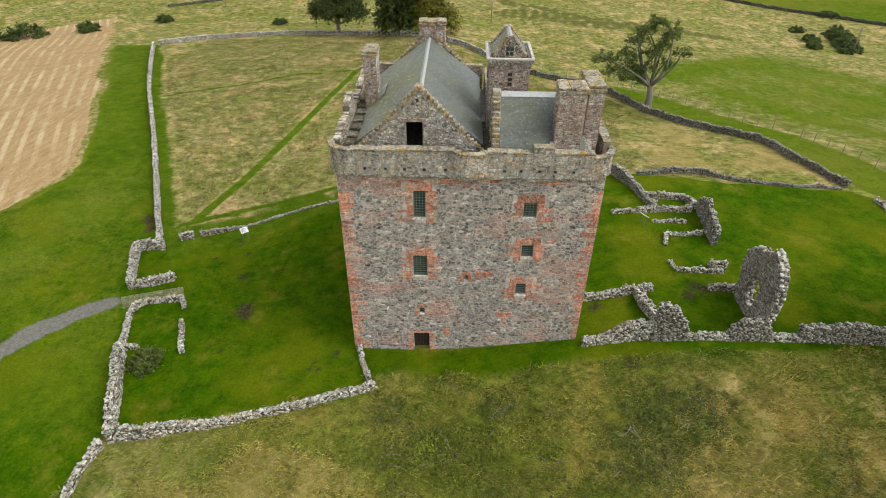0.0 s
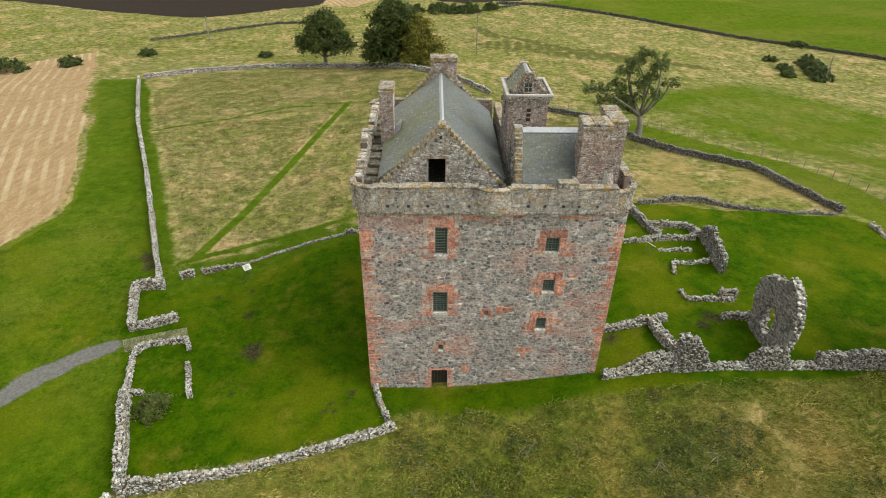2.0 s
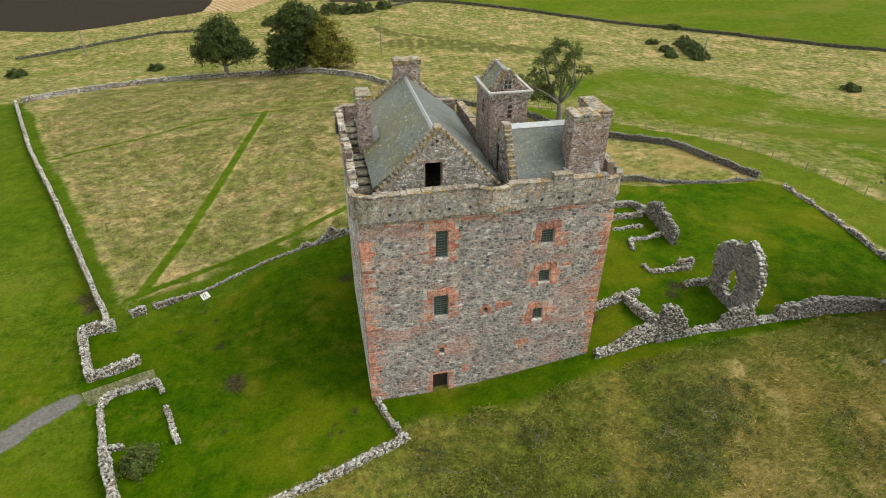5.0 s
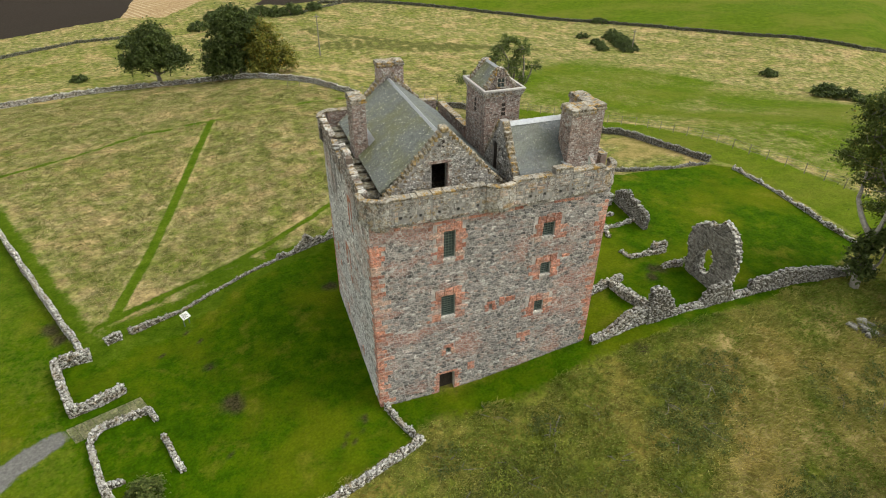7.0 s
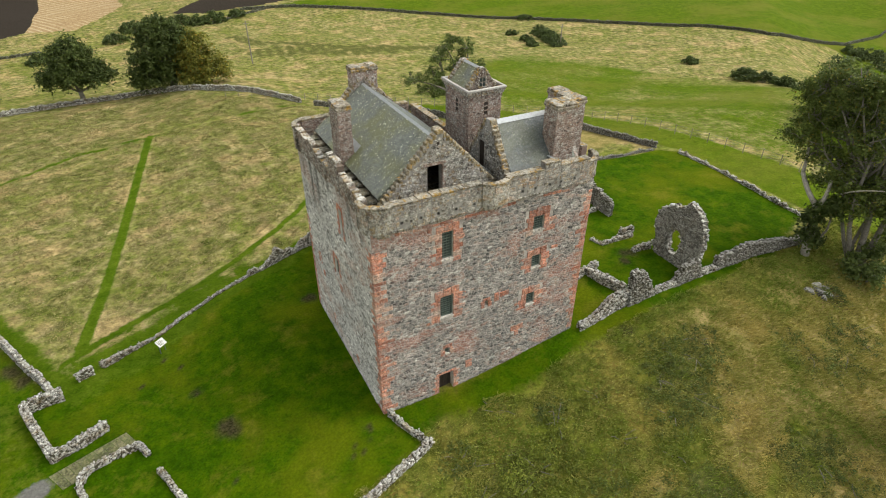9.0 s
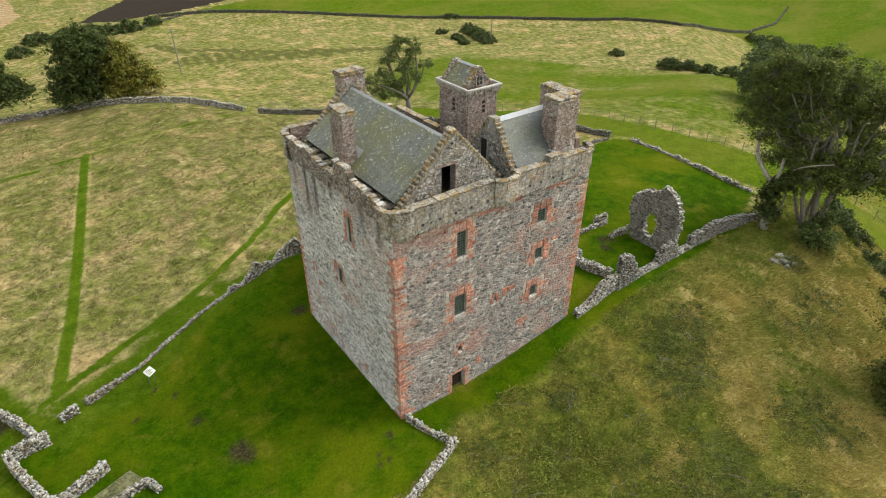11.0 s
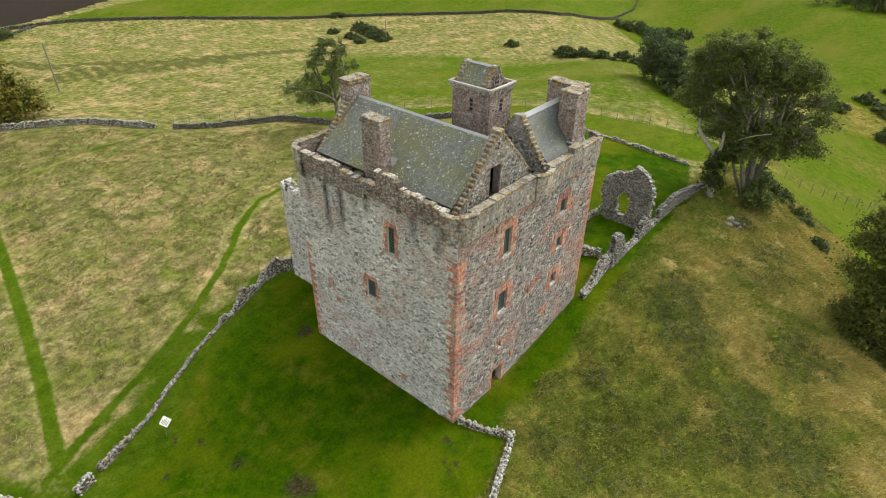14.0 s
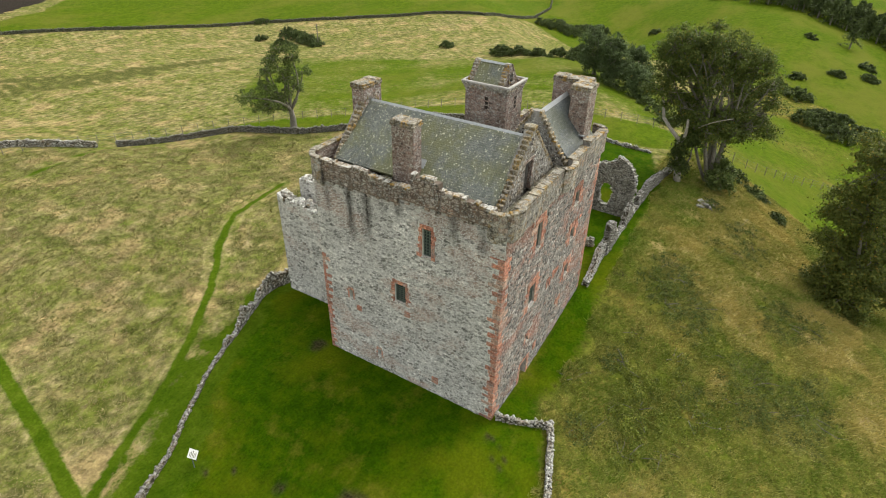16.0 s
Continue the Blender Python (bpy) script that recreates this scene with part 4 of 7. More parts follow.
def course_cells(u0, u1, z0, z1, h=(0.13, 0.29), w=(0.16, 0.52), skip=(), keep=None, gap=0.024):
    """Cells of random rubble in wavy courses: (centre u, centre z, outline of eight points)."""
    out = []
    z = z0
    k = rng.uniform(0, 50)
    while z < z1 - 0.05:
        hh = min(rng.uniform(*h), z1 - z)
        u = u0 - rng.uniform(0, w[0])
        while u < u1 - 0.04:
            ww = rng.uniform(*w)
            a, b2 = max(u, u0), min(u + ww, u1)
            u += ww
            if b2 - a < 0.07:
                continue
            pieces = [(a, b2, z, z + hh)]
            if hh > 0.24 and rng.rand() < 0.3:
                m = z + hh * rng.uniform(0.4, 0.6)
                pieces = [(a, b2, z, m), (a, b2, m, z + hh)]
            for p0, p1, q0, q1 in pieces:
                cu, cz = (p0 + p1) / 2, (q0 + q1) / 2
                if any(p1 > s[0] and p0 < s[1] and q1 > s[2] and q0 < s[3] for s in skip):
                    # trim against a dressed margin where the piece only overlaps it sideways
                    s = next(s for s in skip if p1 > s[0] and p0 < s[1] and q1 > s[2] and q0 < s[3])
                    if p0 < s[0] - 0.1:
                        p1 = s[0]
                    elif p1 > s[1] + 0.1:
                        p0 = s[1]
                    else:
                        continue
                    cu = (p0 + p1) / 2
                    if any(p1 > s[0] + 1e-6 and p0 < s[1] - 1e-6 and q1 > s[2] and q0 < s[3] for s in skip):
                        continue
                if keep and not keep(cu, cz):
                    continue
                hw, hz = (p1 - p0) / 2 - gap, (q1 - q0) / 2 - gap
                if hw < 0.025 or hz < 0.025:
                    continue
                lift = 0.05 * math.sin(cu * 1.7 + k) + 0.03 * math.sin(cu * 4.1 + 2 * k)
                j = lambda s: rng.uniform(-s, s)
                e, q = min(0.05, hw * 0.3), min(0.035, hz * 0.3)
                r = rng.uniform(0.5, 1.0)
                pts = [(-hw + e * r + j(e), -hz + j(q)), (j(hw * 0.3), -hz + j(q)), (hw - e * r + j(e), -hz + j(q)), (hw + j(e), j(hz * 0.4)),
                       (hw - e * r + j(e), hz + j(q)), (j(hw * 0.3), hz + j(q)), (-hw + e * r + j(e), hz + j(q)), (-hw + j(e), j(hz * 0.4))]
                out.append((cu, cz + lift, pts))
        z += hh
    return out


def cut(poly, nx, nz, lim):
    """The piece of a convex outline on which nx*u + nz*z <= lim."""
    out = []
    for k in range(len(poly)):
        a, b2 = poly[k - 1], poly[k]
        da, db = nx * a[0] + nz * a[1] - lim, nx * b2[0] + nz * b2[1] - lim
        if da * db < 0:
            s = da / (da - db)
            out.append((a[0] + (b2[0] - a[0]) * s, a[1] + (b2[1] - a[1]) * s))
        if db <= 0:
            out.append(b2)
    return out


def stone_cells(u0, u1, z0, z1, h=(0.13, 0.29), w=(0.16, 0.52), skip=(), keep=None, gap=0.02):
    """Random rubble: irregular many-sided stones of mixed size, (centre u, centre z, outline)."""
    mh, mw = 0.46 * (h[0] + h[1]), 0.44 * (w[0] + w[1])
    nr, nc = int((z1 - z0) / mh) + 3, int((u1 - u0) / mw) + 3
    seeds = {}
    for r in range(-1, nr):
        for c in range(-1, nc):
            if rng.rand() < 0.2:
                continue
            seeds[r, c] = (u0 + (c + 0.5 * (r % 2) + rng.uniform(-0.46, 0.46)) * mw, z0 + (r + 0.5 + rng.uniform(-0.42, 0.42)) * mh)
    out = []
    asp = (mh / mw) ** 2
    for (r, c), (su, sz) in seeds.items():
        if not (u0 - 0.1 < su < u1 + 0.1 and z0 - 0.1 < sz < z1 + 0.1):
            continue
        poly = [(max(su - mw * 1.6, u0), max(sz - mh * 1.6, z0)), (min(su + mw * 1.6, u1), max(sz - mh * 1.6, z0)), (min(su + mw * 1.6, u1), min(sz + mh * 1.6, z1)), (max(su - mw * 1.6, u0), min(sz + mh * 1.6, z1))]
        for dr in (-2, -1, 0, 1, 2):
            for dc in (-2, -1, 0, 1, 2):
                o = seeds.get((r + dr, c + dc))
                if o is None or (dr == 0 and dc == 0) or len(poly) < 3:
                    continue
                nx, nz = (o[0] - su) * asp, o[1] - sz
                poly = cut(poly, nx, nz, nx * (o[0] + su) / 2 + nz * (o[1] + sz) / 2)
        for s in skip:
            if len(poly) < 3:
                break
            lo_u, hi_u = min(p[0] for p in poly), max(p[0] for p in poly)
            lo_z, hi_z = min(p[1] for p in poly), max(p[1] for p in poly)
            if hi_u <= s[0] or lo_u >= s[1] or hi_z <= s[2] or lo_z >= s[3]:
                continue
            room = [(s[0] - lo_u, (1, 0, s[0])), (hi_u - s[1], (-1, 0, -s[1])), (s[2] - lo_z, (0, 1, s[2])), (hi_z - s[3], (0, -1, -s[3]))]
            best = max(room, key=lambda q: q[0])
            poly = cut(poly, *best[1]) if best[0] > 0.04 else []
        if len(poly) < 3:
            continue
        cu, cz = sum(p[0] for p in poly) / len(poly), sum(p[1] for p in poly) / len(poly)
        du, dz = max(p[0] for p in poly) - min(p[0] for p in poly), max(p[1] for p in poly) - min(p[1] for p in poly)
        if du < 0.07 or dz < 0.06 or (keep and not keep(cu, cz)):
            continue
        ku, kz = 1 - 2 * gap / du, 1 - 2 * gap / dz
        pts = []
        for k in range(len(poly)):
            a, b2 = poly[k], poly[(k + 1) % len(poly)]
            # corners worn off
            for s in (0.22, 0.78):
                pts.append(((a[0] + (b2[0] - a[0]) * s - cu) * ku + rng.uniform(-0.008, 0.008), (a[1] + (b2[1] - a[1]) * s - cz) * kz + rng.uniform(-0.008, 0.008)))
        out.append((cu, cz, pts))
    return out


def stone_geo(face, cu, cz, pts, g, proud=(0.015, 0.05)):
    d = rng.uniform(*proud)
    n = len(pts)
    v = [face.at(cu + a, -0.03, cz + b2) for a, b2 in pts] + [face.at(cu + a * 0.84, d, cz + b2 * 0.8) for a, b2 in pts]
    f = [tuple(range(n, 2 * n))] + [(i, (i + 1) % n, (i + 1) % n + n, i + n) for i in range(n)]
    turn = (face.axis == 'x') == (face.out < 0)
    g.add(v, f if turn else [q[::-1] for q in f])


def clad(face, cells, mat, parent, name="rubble_facing", single=None, proud=(0.015, 0.05)):
    """Stones on a wall face; those for which single() holds become stones of their own."""
    g = Geo()
    count = 0
    for cu, cz, pts in cells:
        if single and count < 290 and single(cu, cz):
            s = Geo()
            stone_geo(face, cu, cz, pts, s, proud)
            part("stone", s, mat, parent)
            count += 1
        else:
            stone_geo(face, cu, cz, pts, g, proud)
    if g.v:
        tagged(part(name, g, mat, parent), kind="stuff")


FRONT, LEFT = Face('x', 23.4, -1), Face('y', -6.0, -1)
# u0, u1, z0, z1 of the openings in each face
F_WIN = [(-2.16, -1.52, 9.76, 11.42), (3.57, 4.28, 9.92, 10.82), (-2.26, -1.46, 5.86, 7.32), (3.69, 4.33, 7.34, 8.18), (3.57, 4.15, 4.67, 5.5), (-1.95, -1.65, 3.06, 3.48)]
SLIT = (0.62, 0.83, 5.65, 6.02)
DOOR = (-2.34, -1.38, -0.12, 1.46)
L_WIN = [(27.62, 28.15, 9.87, 11.57), (29.3, 30.03, 6.07, 7.35)]
L_SLIT = [(33.22, 33.5, 4.9, 5.5), (31.28, 31.55, 1.05, 1.6)]
TOP = 12.42

g = Geo()
wall_with_holes(FRONT, -6.0, 7.5, -1.2, TOP, F_WIN + [SLIT, DOOR], 1.1, g)
front_wall = part("front_wall", g, mortar_front, tower, "grey and pink rubble wall with pale mortar")
g = Geo()
wall_with_holes(LEFT, 23.4, 35.4, -1.2, TOP, L_WIN + L_SLIT, 1.1, g)
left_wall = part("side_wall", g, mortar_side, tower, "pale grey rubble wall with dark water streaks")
g = Geo()
g.box(6.4, 7.5, 24.5, 28.6, -1.2, TOP)
g.box(1.8, 7.5, 28.6, 29.6, -1.2, TOP)
g.box(0.8, 1.8, 28.6, 34.4, -1.2, TOP)
g.box(-4.9, 1.8, 34.4, 35.4, -1.2, TOP)
part("rear_wall", g, mortar_front, tower)
g = Geo()
g.box(-4.9, 0.8, 24.5, 34.4, 12.6, 13.0)
g.box(0.8, 6.4, 24.5, 28.6, 12.6, 13.0)
part("roof_deck", g, slab_stone, tower)


def dressed(face, u0, u1, z0, z1, parent, out=0.42, top=0.42, low=0.16, seed=0):
    """Red dressed blocks round an opening, long and short by turns; returns the area that they take."""
    r = np.random.RandomState(seed)
    z = z0 - low
    k = seed % 2
    while z < z1 - 0.05:
        h = min(r.uniform(0.16, 0.36), z1 - z)
        for s in (0, 1):
            ln = (out if (k + s) % 2 else out * 0.66) * r.uniform(0.7, 1.3)
            a, b2 = (u0 - ln, u0) if s == 0 else (u1, u1 + ln)
            g = Geo()
            face.box(g, a + 0.006, b2 - 0.003, -0.25, 0.03 + r.uniform(0, 0.015), z + 0.006, z + h - 0.006, 0.02, 0.004)
            part("jamb_stone", g, red_stone, parent)
        z += h
        k += 1
    n = max(2, int((u1 - u0 + 0.5) / 0.36))
    lo, hi = u0 - out * 0.5, u1 + out * 0.5
    for i in range(n):
        a, b2 = lo + (hi - lo) * i / n, lo + (hi - lo) * (i + 1) / n
        g = Geo()
        face.box(g, a + 0.008, b2 - 0.008, -0.25, 0.05, z1 + 0.004, z1 + top * r.uniform(0.75, 1.1), 0.02, 0.006)
        part("lintel_stone", g, red_stone, parent)
    return (u0 - out * 0.78, u1 + out * 0.78, z0 - low, z1 + top * 0.85)


def window(face, u0, u1, z0, z1, seed, panes=(4, 8), rich=True):
    c = face.at((u0 + u1) / 2, 0, z0)
    w = under("window", tower)
    area = dressed(face, u0, u1, z0, z1, w, *((0.72, 0.5, 0.26) if rich else (0.32, 0.28, 0.12)), seed=seed)
    g = Geo()
    face.box(g, u0 - 0.05, u1 + 0.05, -0.15, 0.07, z0 - 0.09, z0 + 0.004, 0.015)
    part("sill", g, pale_sill, w, "pale stone sill")
    g = Geo()
    face.box(g, u0, u1, -0.2, -0.18, z0, z1)
    part("pane", g, glass, w)
    g = Geo()
    t = 0.05
    face.box(g, u0, u0 + t, -0.18, -0.11, z0, z1)
    face.box(g, u1 - t, u1, -0.18, -0.11, z0, z1)
    face.box(g, u0 + t, u1 - t, -0.18, -0.11, z0, z0 + t)
    face.box(g, u0 + t, u1 - t, -0.18, -0.11, z1 - t, z1)
    part("frame", g, iron, w)
    for i in range(1, panes[0]):
        u = u0 + (u1 - u0) * i / panes[0]
        g = Geo()
        face.box(g, u - 0.014, u + 0.014, -0.175, -0.13, z0 + t, z1 - t)
        part("glazing_bar", g, iron, w)
    for i in range(1, panes[1]):
        z = z0 + (z1 - z0) * i / panes[1]
        g = Geo()
        face.box(g, u0 + t, u1 - t, -0.172, -0.128, z - 0.014, z + 0.014)
        part("glazing_bar", g, iron, w)
    return area


skip_f, skip_l = [], []
for i, (a, b2, c, d) in enumerate(F_WIN):
    skip_f.append(window(FRONT, a, b2, c, d, i + 3, (4, 10) if d - c > 1.2 else (4, 6) if d - c > 0.6 else (2, 3), d - c > 0.6))
for i, (a, b2, c, d) in enumerate(L_WIN):
    skip_l.append(window(LEFT, a, b2, c, d, i + 20, (3, 9), False))
door = under("door", tower)
skip_f.append(dressed(FRONT, *DOOR, door, 0.4, 0.16, 0.0, 5))
for i in range(5):
    a = DOOR[0] + (DOOR[1] - DOOR[0]) * i / 5
    g = Geo()
    FRONT.box(g, a + 0.004, a + 0.188, -0.42, -0.36, -0.1, 1.45, 0.008)
    part("door_board", g, dark_wood, door)
slit = under("slit_window", tower)
skip_f.append(dressed(FRONT, *SLIT, slit, 0.3, 0.2, 0.12, 8))
for k, s in enumerate(L_SLIT):
    e = under("slit_window", tower)
    skip_l.append(dressed(LEFT, *s, e, 0.16, 0.2, 0.1, 30 + k))

# corner stones, long and short by turns on the two faces of a corner
def corner(x, y, sx, sy, z0, z1, seed, strong=1.0):
    r = np.random.RandomState(seed)
    z, k = z0, 0
    rects = []
    while z < z1 - 0.05:
        h = min(r.uniform(0.2, 0.34), z1 - z)
        lx, ly = (0.85, 0.42) if k % 2 else (0.45, 0.75)
        lx, ly = lx * r.uniform(0.55, 1.3) * strong, ly * r.uniform(0.45, 1.1) * strong
        g = Geo()
        o = 0.03
        g.block(x - sx * o, x + sx * lx, y - sy * o, y + sy * ly, z + 0.008, z + h - 0.008, 0.025, 0.006)
        part("corner_stone", g, red_stone, tower)
        rects.append((lx, ly, z, z + h))
        z += h
        k += 1
    return rects


qa = corner(-6.0, 23.4, 1, 1, -0.5, 11.3, 11)
qb = corner(7.5, 23.4, -1, 1, 1.4, 11.6, 12, 0.75)
qc = corner(-6.0, 35.4, 1, -1, -0.2, 7.5, 13, 0.7)
skip_f += [(-6.0, -6.0 + lx, a, b2) for lx, ly, a, b2 in qa] + [(7.5 - lx, 7.5, a, b2) for lx, ly, a, b2 in qb]
skip_l += [(23.4, 23.4 + ly, a, b2) for lx, ly, a, b2 in qa] + [(35.4 - ly, 35.4, a, b2) for lx, ly, a, b2 in qc]
# broken red course under the parapet
u = -4.75
while u < 6.4:
    e = u + rng.uniform(0.3, 0.75)
    if u < 0.1 or rng.rand() < 0.45:
        z = 11.93 + rng.uniform(-0.03, 0.03)
        g = Geo()
        FRONT.box(g, u, e - 0.012, -0.1, 0.04, z, z + rng.uniform(0.13, 0.2), 0.025, 0.008)
        part("red_block", g, red_stone, front_wall)
        skip_f.append((u, e, z, z + 0.19))
    u = e
# loose red blocks built into the rubble
for a, b2, c, d in ((1.25, 1.6, 5.75, 6.35), (1.65, 2.25, 5.95, 6.3), (-0.55, -0.1, 1.3, 1.9), (2.6, 3.5, 2.9, 3.3), (2.9, 3.2, 2.5, 2.85), (-3.0, -2.75, 11.6, 11.95), (5.0, 5.5, 8.3, 8.5)):
    g = Geo()
    FRONT.box(g, a, b2, -0.1, 0.05, c, d, 0.025, 0.006)
    part("red_block", g, red_stone, front_wall)
    skip_f.append((a, b2, c, d))
for a, b2, c, d in ((27.05, 27.5, 0.9, 1.4), (29.0, 29.4, 5.2, 5.6), (32.6, 33.0, 4.1, 4.5)):
    g = Geo()
    LEFT.box(g, a, b2, -0.1, 0.05, c, d, 0.025, 0.006)
    part("red_block", g, red_stone, left_wall)
    skip_l.append((a, b2, c, d))
clad(FRONT, stone_cells(-6.0, 7.5, -0.9, TOP - 0.05, h=(0.1, 0.21), w=(0.13, 0.42), skip=skip_f, gap=0.011), rubble_front, front_wall, single=lambda u, z: u < -1.2 and 1.2 < z < 8.5)
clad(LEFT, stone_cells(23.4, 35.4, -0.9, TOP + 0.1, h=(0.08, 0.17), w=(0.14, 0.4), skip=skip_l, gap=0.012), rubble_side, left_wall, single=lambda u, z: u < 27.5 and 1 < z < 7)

# ---- parapet on a corbel course ----
parapet = under("parapet", tower)
P_FRONT, P_LEFT = Face('x', 23.08, -1), Face('y', -6.12, -1)
holes = [(u - 0.075, u + 0.075, 12.72, 12.88) for u in (-4.48, -3.47, -2.52, -1.54, -0.5, 2.4, 3.22, 4.14, 4.9, 5.8)]
F_TOPS = [(-5.2, -3.6, 13.86), (-3.6, -2.9, 13.92), (-2.9, -0.02, 13.9), (1.52, 3.75, 13.85), (3.75, 4.75, 14.14), (4.75, 6.74, 13.86)]
for a, b2, t in F_TOPS:
    g = Geo()
    wall_with_holes(P_FRONT, a, b2, 12.5, t - 0.12, [h for h in holes if h[0] > a and h[1] < b2], 0.42, g)
    part("parapet_wall", g, mortar_grey, parapet)
    clad(P_FRONT, course_cells(a, b2, 12.51, t - 0.13, h=(0.18, 0.3), w=(0.26, 0.75), skip=[(h[0] - 0.02, h[1] + 0.02, h[2] - 0.02, h[3] + 0.02) for h in holes], gap=0.01), ashlar, parapet, "parapet_facing", proud=(0.008, 0.02))
    clad(Face('x', 23.5, 1), course_cells(a, b2, 13.0, t - 0.13, h=(0.24, 0.36), w=(0.35, 0.9), gap=0.01), ashlar, parapet, "parapet_facing", proud=(0.008, 0.02))
    u = a
    while u < b2 - 0.05:
        e = min(u + rng.uniform(0.5, 1.0), b2)
        g = Geo()
        P_FRONT.box(g, u + 0.006, e - 0.006, -0.46, 0.04, t - 0.125, t - 0.02 + rng.uniform(-0.03, 0.03), 0.045, 0.014)
        part("coping_stone", g, coping_stone, parapet)
        u = e
L_TOPS = [(24.1, 24.9, 13.9), (24.9, 25.9, 14.05), (25.9, 27.1, 14.12), (27.1, 28.75, 14.5), (28.75, 29.6, 13.68), (29.6, 30.5, 13.7), (30.5, 31.5, 13.72), (31.5, 32.6, 13.86), (32.6, 33.8, 13.9), (33.8, 35.2, 13.86)]
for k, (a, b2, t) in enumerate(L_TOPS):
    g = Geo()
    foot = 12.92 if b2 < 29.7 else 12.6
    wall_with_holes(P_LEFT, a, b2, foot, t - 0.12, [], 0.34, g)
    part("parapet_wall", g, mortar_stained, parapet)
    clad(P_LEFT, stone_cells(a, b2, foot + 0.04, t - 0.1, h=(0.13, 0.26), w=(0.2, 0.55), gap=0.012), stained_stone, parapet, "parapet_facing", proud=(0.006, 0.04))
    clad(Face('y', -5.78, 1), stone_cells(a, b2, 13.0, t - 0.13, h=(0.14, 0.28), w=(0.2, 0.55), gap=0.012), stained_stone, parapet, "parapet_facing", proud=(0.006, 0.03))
    u = a
    while u < b2 - 0.05:
        e = min(u + rng.uniform(0.25, 0.6), b2)
        if rng.rand() < 0.85:
            g = Geo()
            P_LEFT.box(g, u + 0.006, e - 0.006, -0.36 + rng.uniform(0, 0.05), 0.05 + rng.uniform(-0.05, 0.02), t - 0.125, t + rng.uniform(-0.09, 0.08), 0.04, 0.025)
            part("coping_stone", g, coping_stone if rng.rand() < 0.25 else crusted_stone, parapet)
        u = e
for f, a, b2, t in ((Face('x', 35.7, 1), -5.6, 1.6, 13.9), (Face('y', 7.8, 1), 24.6, 28.6, 13.7), (Face('x', 28.9, 1), 4.2, 7.4, 13.7), (Face('y', 2.1, 1), 30.6, 35.2, 13.8)):
    g = Geo()
    f.box(g, a, b2, -0.38, -0.02, 12.4, t)
    part("parapet_wall", g, mortar_brown, parapet)
    for fc in (Face(f.axis, f.plane - 0.02, 1), Face(f.axis, f.plane - 0.38, -1)):
        clad(fc, stone_cells(a, b2, 12.5, t - 0.02, h=(0.14, 0.26), w=(0.2, 0.5), gap=0.012), brown_stone, parapet, "parapet_facing", proud=(0.006, 0.03))
    u = a
    while u < b2 - 0.05:
        e = min(u + rng.uniform(0.4, 0.9), b2)
        g = Geo()
        f.box(g, u + 0.006, e - 0.006, -0.42, 0.02, t - 0.02, t + rng.uniform(0.07, 0.14), 0.03, 0.015)
        part("coping_stone", g, coping_stone, parapet)
        u = e
g = Geo()
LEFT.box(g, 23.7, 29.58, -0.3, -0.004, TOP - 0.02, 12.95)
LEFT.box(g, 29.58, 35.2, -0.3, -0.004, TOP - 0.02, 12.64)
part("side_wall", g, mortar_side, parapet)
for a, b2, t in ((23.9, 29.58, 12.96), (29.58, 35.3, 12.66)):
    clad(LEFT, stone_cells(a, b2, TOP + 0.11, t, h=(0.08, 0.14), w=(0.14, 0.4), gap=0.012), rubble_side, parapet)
# corbel course
u = -5.4
while u < 7.0:
    e = min(u + rng.uniform(0.26, 0.44), 7.0)
    g = Geo()
    FRONT.box(g, u + 0.006, e - 0.006, -0.2, 0.3 + rng.uniform(0, 0.06), 12.37 + rng.uniform(-0.02, 0.02), 12.51, 0.04, 0.012)
    if rng.rand() < 0.65:
        FRONT.box(g, u + 0.05, e - 0.06, -0.2, 0.15 + rng.uniform(0, 0.07), 12.2 + rng.uniform(-0.03, 0.03), 12.37, 0.04, 0.012)
    part("corbel_course", g, ashlar, parapet)
    u = e
u = 24.4
while u < 35.3:
    e = min(u + 0.62, 35.3)
    g = Geo()
    z = 12.93 if u < 29.2 else 12.62
    LEFT.box(g, u + 0.1 + rng.uniform(0, 0.12), e - 0.16, -0.2, 0.07 + rng.uniform(0, 0.06), z - 0.19 + rng.uniform(-0.06, 0.04), z, 0.05, 0.02)
    part("corbel", g, stained_stone, parapet)
    u = e


